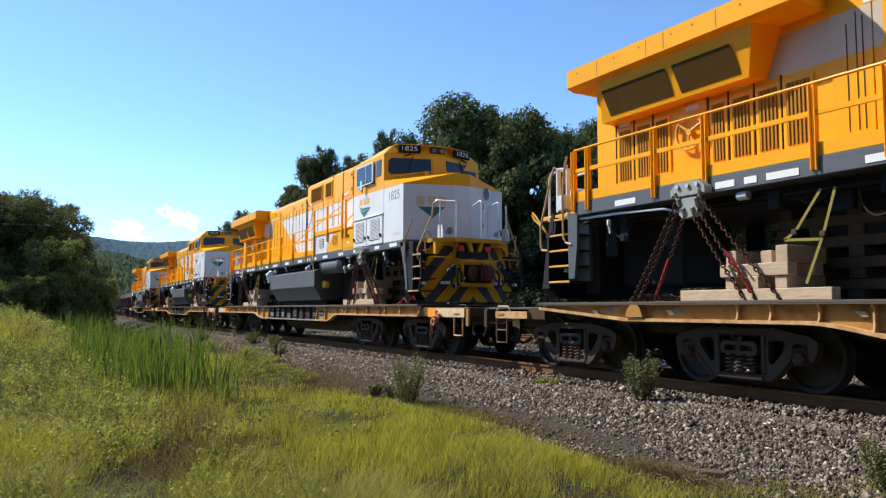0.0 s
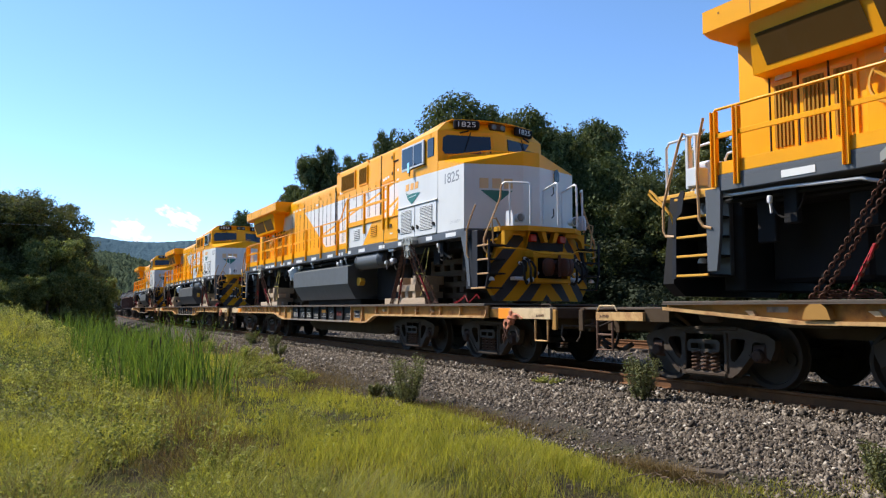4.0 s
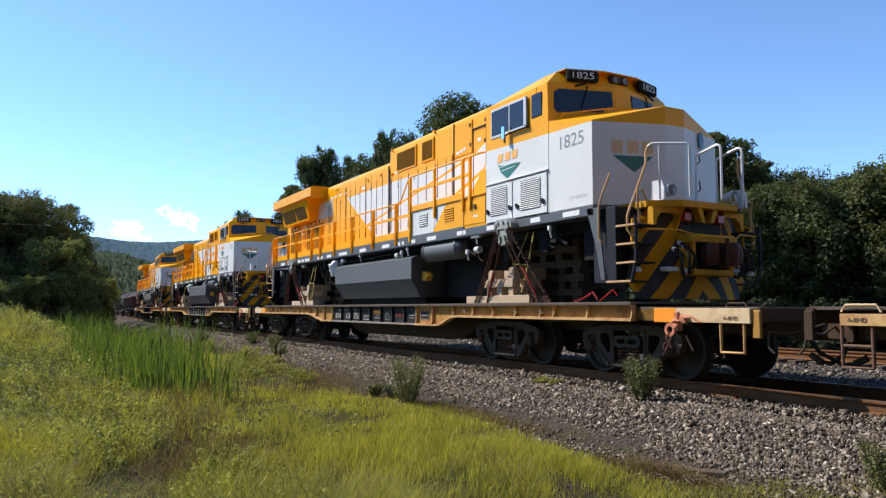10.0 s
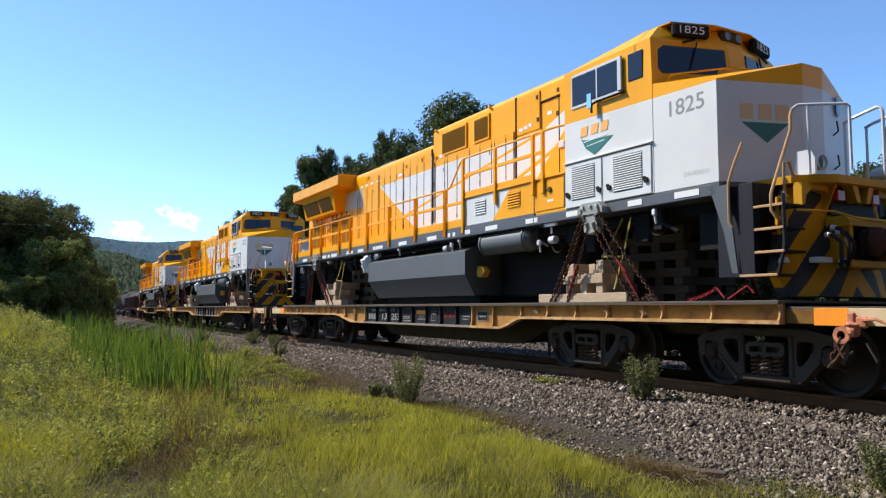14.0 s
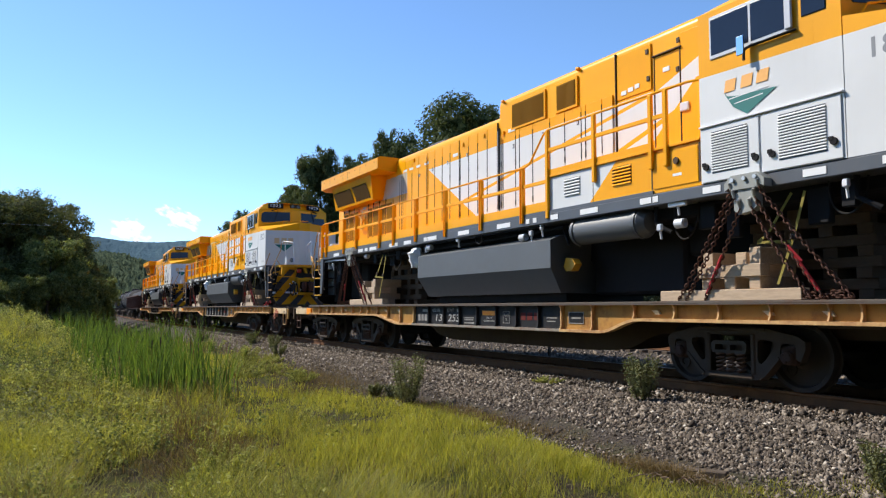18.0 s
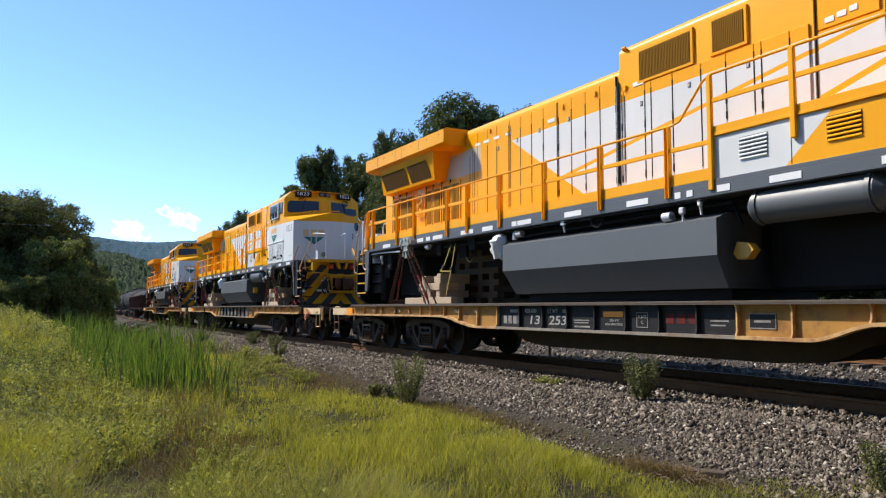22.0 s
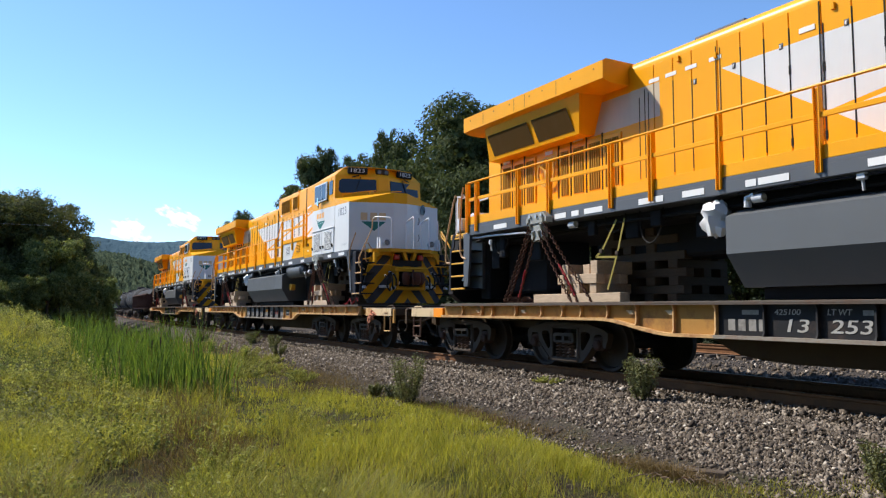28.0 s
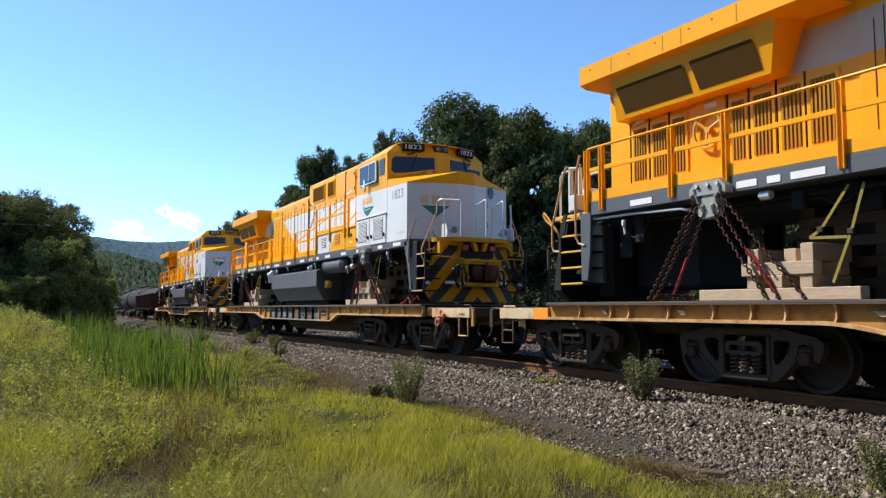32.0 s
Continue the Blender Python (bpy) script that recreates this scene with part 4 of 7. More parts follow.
    for i in range(13):
        a, d = 51.6 + 1.75 * i, (37.0, 40.5)[i % 2]
        tall.append((EYE[0] - d * math.cos(radians(a)), EYE[1] + d * math.sin(radians(a)), (7.05 + 0.075 * i) * (1.0, 1.08)[i % 2] + rnd.uniform(-0.2, 0.2), (3, 3, 4)[i % 3], 0.95))
    for x, y, top, k, w in tall:
        grow(x, y, top, k, w)
    undergrowth = [
        (-20.7, 19.9, 5.8), (-19.5, 20.7, 5.9), (-17.6, 20.7, 5.9), (-22.6, 19.7, 5.7), (-24.5, 19.5, 5.7), (-25.8, 18.4, 5.7), (-27.9, 17.7, 5.9),
        (-30.0, 17.0, 6.1), (-32.1, 16.0, 6.3), (-34.2, 14.9, 6.1), (-37.1, 14.1, 6.4), (-40.1, 13.0, 6.3), (-43.8, 12.3, 6.2), (-48.5, 11.8, 6.2),
        (-54.1, 11.3, 6.2), (-60.6, 11.0, 6.3), (-69.0, 11.1, 6.3), (-16.3, 21.4, 5.8)]
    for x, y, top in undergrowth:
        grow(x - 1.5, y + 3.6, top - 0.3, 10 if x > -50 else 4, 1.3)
    # the dark wood on the near side of the line, far down
    near_wood = [
        (-60.0, -10.5, 9.4, 1.15), (-64.0, -8.5, 9.4, 1.0), (-57.9, -13.2, 9.0, 1.2), (-71.9, -6.4, 8.3, 0.75), (-83.8, -4.6, 8.0, 0.45),
        (-54.7, -15.3, 8.6, 1.2), (-174.0, 3.2, 10.5, 0.8), (-199.0, 6.2, 11.0, 0.8)]
    for x, y, top, w in near_wood:
        grow(x, y, top, 5, w)
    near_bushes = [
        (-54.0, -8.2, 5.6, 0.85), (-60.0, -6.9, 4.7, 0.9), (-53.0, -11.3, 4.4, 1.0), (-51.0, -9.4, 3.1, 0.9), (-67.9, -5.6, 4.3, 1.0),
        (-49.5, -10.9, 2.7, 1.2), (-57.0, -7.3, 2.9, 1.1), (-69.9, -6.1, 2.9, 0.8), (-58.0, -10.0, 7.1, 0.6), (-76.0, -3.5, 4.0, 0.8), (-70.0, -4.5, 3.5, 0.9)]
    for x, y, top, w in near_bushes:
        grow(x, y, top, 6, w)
    for i in range(16):
        x = -46 + 3.3 * i + rnd.uniform(-1, 1)
        y = 11.0 + rnd.uniform(-0.8, 2.0) + 0.5 * BEND * x * x
        ob = copy_thing(pool[8], Matrix()) if 8 in used else pool[8]
        used.add(8)
        s = rnd.uniform(0.7, 1.15)
        ob.matrix_basis = pose(x, y, float(ground_z(x, y)) - 0.05, 0, 0, rnd.uniform(0, 360)) @ Matrix.Diagonal((s, s, s, 1))
    # unseen trees added along the line and behind the camera to block skylight
    for i in range(22):
        a = radians(52 - 11.0 * i)
        x, y = 26 * math.cos(a) + 3 * (i % 3), -4 + 27 * math.sin(a) - 2 * (i % 2)
        if abs(lateral_of(x, y)) < 5:
            continue
        ob = copy_thing(pool[7], Matrix()) if 7 in used else pool[7]
        used.add(7)
        s = rnd.uniform(1.25, 1.6)
        ob.matrix_basis = pose(x, y, float(ground_z(x, y)) - 0.2, 0, 0, rnd.uniform(0, 360)) @ Matrix.Diagonal((s, s, s, 1))
        if math.degrees(a) < -105:
            break


build_trees()


def cloud_material(seed):
    n = Nodes("white_cloud")
    sep = n.t.nodes.new("ShaderNodeSeparateXYZ")
    n.link(n.tc.outputs["Object"], sep.inputs[0])
    r2 = n.math("ADD", n.math("POWER", n.math("ABSOLUTE", sep.outputs[0]), 2.0), n.math("POWER", n.math("ABSOLUTE", sep.outputs[1]), 2.0))
    ns = n.t.nodes.new("ShaderNodeTexNoise")
    ns.noise_dimensions = "4D"
    ns.inputs["W"].default_value, ns.inputs["Scale"].default_value, ns.inputs["Detail"].default_value = seed, 2.2, 8
    n.link(n.tc.outputs["Object"], ns.inputs["Vector"])
    d = n.math("SUBTRACT", n.math("ADD", n.math("MULTIPLY", ns.outputs["Fac"], 2.6), -0.72), n.math("MULTIPLY", r2, 0.95))
    fac = n.ramp(d, [(0.02, (0, 0, 0)), (0.34, (1, 1, 1))])
    em = n.t.nodes.new("ShaderNodeEmission")
    em.inputs["Color"].default_value, em.inputs["Strength"].default_value = (0.95, 0.97, 1.0, 1), 0.85
    tr = n.t.nodes.new("ShaderNodeBsdfTransparent")
    mx = n.t.nodes.new("ShaderNodeMixShader")
    n.link(fac, mx.inputs[0])
    n.link(tr.outputs[0], mx.inputs[1])
    n.link(em.outputs[0], mx.inputs[2])
    n.link(mx.outputs[0], n.t.nodes["Material Output"].inputs["Surface"])
    return n.mat


def build_clouds():
    """Two small clouds low over the ridge, on far backdrop sheets."""
    for x, y, z, w, h, tilt, seed in ((-3279.8, 354.9, 317.9, 98, 60, 8, 3.0), (-3252.3, 549.8, 383.2, 114, 48, 22, 7.0)):
        me = fast_mesh("cloud", np.array([(-1, -1, 0), (1, -1, 0), (1, 1, 0), (-1, 1, 0)], float), np.array([(0, 1, 2, 3)]), cloud_material(seed))
        ob = new("cloud", me)
        at = Vector((x, y, z))
        ob.matrix_basis = look(at, EYE, tilt) @ pose(0, 0, 0, 0, 180, 0) @ Matrix.Diagonal((w, h, 1, 1))
        tagged(ob, "small white fair-weather cloud low in the sky", "cloud", kind="structure")


build_clouds()


def build_roadside():
    post = thing("marker_post", "thin dark trackside post beyond the rails", "post")
    part("shaft", Geo().box(-0.035, 0.035, -0.035, 0.035, -0.1, 3.0, 0.006), truck_iron, post)
    x, y = -16.6, 3.3
    post.location = (x, y, float(ground_z(x, y)))
    a, b, h = (-47.9, -12.3), (-47.0, -8.4), (5.74, 5.71)
    wire = thing("overhead_wire", "thin overhead wire running into the trees", "wire")
    part("strand", Geo().tube([(-54.7, -15.3, 6.4), (*a, h[0]), (*b, h[1]), (-59.5, -8.6, 7.1)], 0.004, 5), silver_paint, wire)


build_roadside()


def build_hills():
    def ridge(name, dist, a0, a1, prof, label, mat, depth, rough, na, nd):
        rng = np.random.default_rng(int(dist))
        aa = np.radians(np.linspace(a0, a1, na))
        v = []
        for i in range(na):
            top = dist * prof(math.degrees(aa[i]))
            for j in range(nd):
                t = j / (nd - 1)
                d = dist + depth * (t - 1)
                z = top * math.sin(t * math.pi / 2) * d / dist + (rng.normal(0, rough) * (0.35 if j > nd - 3 else 1.0) if j > 2 else 0)
                v.append((EYE[0] - d * math.cos(aa[i]), EYE[1] + d * math.sin(aa[i]), z))
        v = np.array(v)
        i, j = np.meshgrid(np.arange(na - 1), np.arange(nd - 1), indexing="ij")
        a = (i * nd + j).ravel()
        f = np.stack([a, a + nd, a + nd + 1, a + 1], -1)
        tagged(new(name, fast_mesh(name, v, f, mat, smooth=False)), label, "hill", kind="structure")

    def woods(name, a, b, scale):
        n = Nodes(name)
        n.bump(n.noise(scale * 3, 6), 1.0, 8.0)
        return n.set(n.mix(n.ramp(n.noise(scale, 6, 0.6), [(0.35, (0, 0, 0)), (0.7, (1, 1, 1))]), a, b), 1.0, 0, 0.0)
    # the air's haze is mixed into the far ridge's blue-green colours
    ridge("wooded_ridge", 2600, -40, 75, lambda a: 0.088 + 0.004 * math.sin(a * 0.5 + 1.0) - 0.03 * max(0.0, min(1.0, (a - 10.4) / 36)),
          "distant hazy blue-green wooded ridge", woods("haze_tinted_woods", (0.062, 0.1, 0.125), (0.082, 0.128, 0.15), 0.03), 900, 1.8, 900, 26)
    ridge("wooded_slope", 700, -10, 40, lambda a: 0.071 - 0.022 * max(0.0, (a - 5.1) / 5.6),
          "wooded green hillside behind the train", woods("green_hillside_woods", (0.042, 0.062, 0.042), (0.1, 0.125, 0.075), 0.09), 380, 1.5, 420, 44)


build_hills()


# ---- flat car ----
DECK = 1.18
car_mottled = rusty("mottled_grey_sill", (0.13, 0.12, 0.11), (0.035, 0.03, 0.028), 0.75, 0.75, 1.6)


def sill_drop(x, taper=False):
    """Height of the side sill's lower edge; taper: raked up towards the rear end."""
    def s(a, b):
        t = min(1.0, max(0.0, (x - a) / (b - a)))
        return t * t * (3 - 2 * t)
    rake = 0.17 * max(0.0, min(1.0, (-7.9 - x) / 2.15)) if taper else 0.0
    return 0.885 + rake - 0.205 * (s(-4.9, -3.3) - s(4.1, 4.95))


def build_truck(car, x):
    truck = part("truck", Geo().box(-0.2, 0.2, -1.0, 1.0, 0.36, 0.62, 0.03).box(-0.35, 0.35, -0.45, 0.45, 0.6, 0.74, 0.03), truck_iron, car,
                 "dusty cast iron four-wheel truck")
    truck.location = (x, 0, 0)
    for sy in (-1, 1):
        g = Geo()
        y0, y1 = sorted((sy * 0.94, sy * 1.06))
        half = [(0.3, 0.12), (0.46, 0.14), (0.56, 0.2), (0.76, 0.42), (0.785, 0.6), (0.82, 0.63), (0.98, 0.63), (1.0, 0.58), (1.0, 0.44), (1.06, 0.4), (1.13, 0.56), (1.13, 0.66), (1.02, 0.73), (0.8, 0.77), (0.56, 0.82)]
        outline = half + [(-x, z) for x, z in reversed(half)]
        eye = [(0.43, 0.42), (0.45, 0.36), (0.49, 0.35), (0.54, 0.39), (0.66, 0.54), (0.685, 0.6), (0.67, 0.65), (0.62, 0.67), (0.48, 0.67), (0.44, 0.64)]
        g.pierced(outline, [eye, [(-x, z) for x, z in eye], [(-0.33, 0.21), (0.33, 0.21), (0.33, 0.72), (-0.33, 0.72)]], y0, y1)
        for sx in (-1, 1):
            g.box(*sorted((sx * 0.33, sx * 0.4)), y0 - 0.02, y1 + 0.02, 0.2, 0.74, 0.015)
            g.prism([(sx * 0.47, 0.14), (sx * 0.56, 0.2), (sx * 0.77, 0.43), (sx * 0.74, 0.46), (sx * 0.53, 0.25), (sx * 0.45, 0.19)], "y", y0 - 0.018, y1 + 0.018)
        g.box(-0.56, 0.56, y0 - 0.02, y1 + 0.02, 0.775, 0.825, 0.012).box(-0.37, 0.37, y0 - 0.025, y1 + 0.025, 0.13, 0.2, 0.02)
        part("side_frame", g, truck_iron, truck, "dusty cast side frame with rounded openings")
        bo = [(-0.27, 0.47), (0.27, 0.47), (0.29, 0.52), (0.29, 0.6), (0.25, 0.64), (-0.25, 0.64), (-0.29, 0.6), (-0.29, 0.52)]
        pockets = [[(q - 0.1, 0.51), (q + 0.1, 0.51), (q + 0.1, 0.585), (q - 0.1, 0.585)] for q in (-0.125, 0.125)]
        part("bolster_end", Geo().pierced(bo, pockets, *sorted((sy * 0.98, sy * 1.1))), bolster_grey, truck, "grey bolster end with two pockets")
        part("brake_lever", Geo().box(-0.03, 0.03, -0.012, 0.012, -0.2, 0.2, 0.006), spring_rust, truck).matrix_basis = pose(-0.42, sy * 1.0, 0.9, 0, -58, 0)
        for sx in (-1, 1):
            g = Geo().box(sx * 0.89 - 0.11, sx * 0.89 + 0.11, sy * 1.0 - 0.07, sy * 1.0 + 0.07, 0.36, 0.6, 0.03)
            g.lathe([(0, -0.12), (0.07, -0.12), (0.09, -0.1), (0.1, 0.1), (0, 0.1)], (sx * 0.89, sy * 1.0, 0.457), "y", 16)
            for q in range(3):
                g.lathe([(0, -0.13), (0.018, -0.13), (0.018, 0.13), (0, 0.13)], (sx * 0.89 + 0.055 * math.cos(q * 2.1 + 0.5), sy * 1.0, 0.457 + 0.055 * math.sin(q * 2.1 + 0.5)), "y", 6)
            part("bearing", g, bearing_rust, truck, "rust-brown roller bearing")
        part("brake_beam", Geo().tube([(0.55, sy * 0.55, 0.42), (0.62, sy * 0.8, 0.45)], 0.04, 8).tube([(-0.55, sy * 0.55, 0.42), (-0.62, sy * 0.8, 0.45)], 0.04, 8), truck_iron, truck)
        for k in (-1, 0, 1):
            for yy in (sy * 1.05,):
                g = Geo()
                pts = [(k * 0.17 + 0.058 * math.cos(a), yy + 0.05 * math.sin(a), 0.2 + 0.27 * i / 40)
                       for i, a in enumerate([6.28 * 5 * j / 40 for j in range(41)])]
                g.tube(pts, 0.016, 5)
                part("spring", g, spring_rust, truck, "rusty coil spring")
    for sx in (-1, 1):
        g = Geo()
        for sy in (-1, 1):
            w = [(0, 0.07), (0.11, 0.075), (0.13, 0.03), (0.16, 0.005), (0.37, -0.01), (0.4, 0.05), (0.452, 0.055), (0.457, 0.0), (0.46, -0.05), (0.485, -0.062),
                 (0.485, -0.085), (0.4, -0.085), (0.37, -0.05), (0.16, -0.05), (0.12, -0.09), (0, -0.09)]
            g.lathe([(r, sy * h) for r, h in w], (0, sy * 0.755, 0), "y", 28)
            g.lathe([(0.05, sy * 0.005), (0.05, sy * 0.022), (0.1, sy * 0.022), (0.1, sy * 0.005)], (0.25, sy * 0.755, 0), "y", 10)
        g.tube([(0, -1.05, 0), (0, 1.05, 0)], 0.075, 12)
        ws = part("wheelset", g, wheel_iron, truck, "dark iron wheels on their axle")
        ws.location = (sx * 0.89, 0, 0.457)
    return truck


def build_flatcar(rear, front_orange=True):
    """rear: 'plain' for the lettered yellow end, 'orange' for one like the front."""
    car = thing("flat_car", "weathered yellow heavy-duty railway flat car on eight axles", "flat car", "flat cars of the train")
    part("deck", Geo().box(-10.05, 10.35, -1.5, 1.5, DECK - 0.035, DECK, 0.006), deck_steel, car, "rusty steel deck plate")
    xs = sorted(set([-10.05, -7.9, 10.35] + [round(v, 3) for v in np.arange(-5.2, 5.3, 0.14)]))
    cuts = [(-10.05, -2.6, car_yellow, "weathered yellow side sill"), (-2.6, 3.07, car_black if front_orange else car_mottled, "black stencilled side sill" if front_orange else "mottled grey-black side sill"), (3.07, 10.35, car_yellow, "weathered yellow side sill")]
    for sy in (-1, 1):
        for a, b, mat, lab in cuts:
            pts = [x for x in xs if a < x < b]
            pts = [a] + pts + [b]
            low = [(x, sill_drop(x, rear == "plain") + 0.012) for x in pts]
            g = Geo().prism(low + [(b, DECK - 0.04), (a, DECK - 0.04)], "y", sy * 1.40, sy * 1.38)
            part("side_sill", g, mat, car, lab)
        for a, b, mat, lab in ((-10.05, -2.6, car_flange, "worn pale yellow flange"), (-2.6, 3.07, car_grey, "dusty grey flange under the black sill"), (3.07, 10.35, car_flange, "worn pale yellow flange")):
            pts = [a] + [x for x in xs if a < x < b] + [b]
            g = Geo().prism([(x, sill_drop(x, rear == "plain")) for x in pts] + [(x, sill_drop(x, rear == "plain") + 0.045) for x in reversed(pts)], "y", sy * 1.38, sy * 1.5)
            part("bottom_flange", g, mat, car, lab)
        part("top_flange", Geo().box(-10.05, 10.35, min(sy * 1.38, sy * 1.515), max(sy * 1.38, sy * 1.515), DECK - 0.05, DECK - 0.034), deck_steel, car)
        ribs = [-9.2, -8.45, -8.05, -7.25, -6.45, -5.85, -5.36, -4.71, -4.07, -3.33, -2.59, -1.84, -1.12, -0.43, 0.28, 1.0, 1.7, 2.4, 3.07, 3.87, 4.84, 5.65, 6.43, 7.22, 8.0, 8.39,
                9.29, 10.33]
        for x in ribs:
            z = sill_drop(x, rear == "plain") + 0.04
            if z > DECK - 0.13 or (rear == "plain" and x < -6.3):
                continue
            g = Geo().prism([(sy * 1.395, z), (sy * 1.395, DECK - 0.04), (sy * 1.5, DECK - 0.04), (sy * 1.46, DECK - 0.1), (sy * 1.46, z + 0.06), (sy * 1.49, z)], "x", x - 0.012, x + 0.012)
            part("rib", g, car_black if -2.5 < x < 3.0 else car_flange, car)
        for x in (-8.6, -7.0, -4.2, 7.2, 8.0, 5.3, -3.4):
            g = Geo().prism([(x - 0.1, DECK - 0.13), (x + 0.02, DECK - 0.13), (x + 0.06, DECK - 0.19), (x - 0.02, DECK - 0.19)], "y", sy * 1.402, sy * 1.44)
            part("stake_clip", g, car_white, car, "pale steel lashing clip")
    g = Geo().prism([(-3.6, 0.68), (-3.34, 0.58), (-3.15, 0.48), (-2.96, 0.41), (-2.6, 0.36), (-2.1, 0.33), (2.9, 0.33), (3.4, 0.36), (3.8, 0.42), (4.0, 0.5), (4.2, 0.6), (4.5, 0.68), (12.55, 0.7), (12.55, 1.05), (-12.3, 1.05), (-12.3, 0.7)],
                    "y", -0.5, 0.5)
    part("centre_sill", g, car_belly, car, "deep brown fish-belly centre sill")
    for x in (-8.0, 8.05):
        part("span_bolster", Geo().box(x - 2.3, x + 2.3, -0.35, 0.35, 0.72, 0.86, 0.02).box(x - 0.4, x + 0.4, -1.2, 1.2, 0.84, 1.1, 0.03), truck_iron, car)
    for x in ((-9.68, -6.14) if rear == "plain" else (-9.82, -6.27)) + (6.28, 9.82):
        build_truck(car, x)
        for sy in (-1, 1):
            part("side_bearing", Geo().lathe([(0, -0.16), (0.08, -0.16), (0.1, -0.13), (0.1, 0.13), (0.08, 0.16), (0, 0.16)], (x + 0.18, sy * 1.12, 0.98), "x", 14), truck_iron, car)
    # ends: narrow platforms beyond the deck
    for sx, xe in ((1, 12.5), (-1, -11.95)):
        a, b = sorted((10.36 if sx > 0 else -10.06, xe))
        part("end_platform", Geo().box(a, b, -1.36, 1.36, 1.06, 1.1, 0.005), deck_steel, car)
        # end sill in belly brown, standing for shade on the end face
        part("end_sill", Geo().box(xe - 0.06, xe + 0.06, -1.38, 1.38, 0.9, 1.09, 0.01).box(xe - 0.05, xe + 0.05, -0.6, 0.6, 0.66, 0.91, 0.01), car_belly, car)
        part("corner_post", Geo().box(*sorted((xe - sx * 0.05, xe + sx * 0.065)), -1.41, -1.36, 0.7, 1.055, 0.01), car_yellow if sx > 0 else car_belly, car)
        part("corner_post", Geo().box(*sorted((xe - sx * 0.05, xe + sx * 0.065)), 1.36, 1.41, 0.7, 1.055, 0.01), car_yellow if sx > 0 else car_belly, car)
        part("coupler", Geo().box(*sorted((xe, xe + sx * 0.42)), -0.13, 0.13, 0.72, 0.98, 0.03).box(*sorted((xe + sx * 0.36, xe + sx * 0.66)), -0.24, 0.2, 0.66, 1.02, 0.06),
             coupler_rust, car, "rusty knuckle coupler")
        g = Geo().tube([(xe + sx * 0.05, -0.5, 0.75), (xe + sx * 0.2, -0.42, 0.5), (xe + sx * 0.45, -0.3, 0.36), (xe + sx * 0.66, -0.3, 0.4)], 0.028, 8)
        part("air_hose", g, rubber, car, "black rubber brake hose")
        part("hose_fitting", Geo().tube([(xe + sx * 0.58, -0.3, 0.38), (xe + sx * 0.74, -0.28, 0.46)], 0.045, 8), truck_iron, car)
        part("cut_lever", Geo().tube([(xe + sx * 0.1, -1.3, 0.78), (xe + sx * 0.16, -0.9, 0.76), (xe + sx * 0.3, -0.3, 0.9), (xe + sx * 0.34, 0.0, 1.0)], 0.016, 6).tube([(xe + sx * 0.1, -1.3, 0.78), (xe + sx * 0.12, -1.33, 0.6), (xe + sx * 0.2, -1.33, 0.52)], 0.016, 6), truck_iron, car, "bent uncoupling lever")
    for sy in (-1, 1):
        y0, y1 = sorted((sy * 1.44, sy * 1.38))
        part("side_panel", Geo().box(10.77, 11.19, y0, y1, 0.88, 1.085, 0.004), car_orange if front_orange else car_flange, car, "bright orange painted panel" if front_orange else "worn yellow panel")
        part("side_panel", Geo().box(11.19, 12.44, y0, y1, 0.885, 1.08, 0.004), car_white, car, "pale rust-marked panel")
        if rear == "plain":
            part("side_panel", Geo().box(-11.55, -10.5, y0, y1, 0.885, 1.02, 0.004), car_flange, car, "pale yellow end panel")
            part("side_panel", Geo().box(-10.5, -10.06, y0 + 0.1 * (sy < 0), y1 - 0.1 * (sy > 0), 0.9, 1.06, 0.004), car_belly, car)
        else:
            part("side_panel", Geo().box(-10.5, -10.08, y0, y1, 0.88, 1.085, 0.004), car_orange, car, "bright orange painted panel")
            part("side_panel", Geo().box(-11.6, -10.5, y0, y1, 0.885, 1.08, 0.004), car_white, car, "pale rust-marked panel")
        part("side_panel", Geo().box(10.36, 10.77, y0 + 0.06 * (sy < 0), y1 - 0.06 * (sy > 0), 0.9, 1.07, 0.004), car_yellow, car)
        y = sy * 1.4
        for x0, x1, zb in ((11.95, 12.32, 0.5), (-11.55, -11.2, 0.42)):
            g = Geo().tube([(x0, y, 0.9), (x0, y, zb), (x1, y, zb), (x1, y, 0.9)], 0.022, 8)
            if x0 < 0:
                g.tube([(x0, y, 0.5 * (zb + 0.9)), (x1, y, 0.5 * (zb + 0.9))], 0.018, 8)
            part("stirrup_step", g, car_flange if x0 > 0 else coupler_rust, car, "bent pale stirrup step" if x0 > 0 else "rusty brown stirrup step")
        g = Geo().tube([(-11.55, y, 1.04), (-11.5, y, 1.12), (-11.15, y, 1.12), (-11.1, y, 1.04)], 0.014, 6)
        part("grab_iron", g, car_white, car)
        g = Geo().tube([(11.95, y + sy * -0.1, 1.09), (12.0, y + sy * -0.1, 1.15), (12.25, y + sy * -0.1, 1.15), (12.3, y + sy * -0.1, 1.09)], 0.014, 6)
        part("grab_iron", g, truck_iron, car)
    # hand brake gear with its salmon-painted lever
    g = crumpled((11.26, -1.47, 0.86), 0.095, 5)
    g.box(11.3, 11.44, -1.5, -1.45, 0.86, 0.99, 0.02).box(11.2, 11.3, -1.5, -1.45, 0.92, 1.04, 0.02)
    g.tube([(11.4, -1.5, 0.95), (11.56, -1.53, 0.96), (11.74, -1.54, 0.89)], [0.022, 0.018, 0.014], 7)
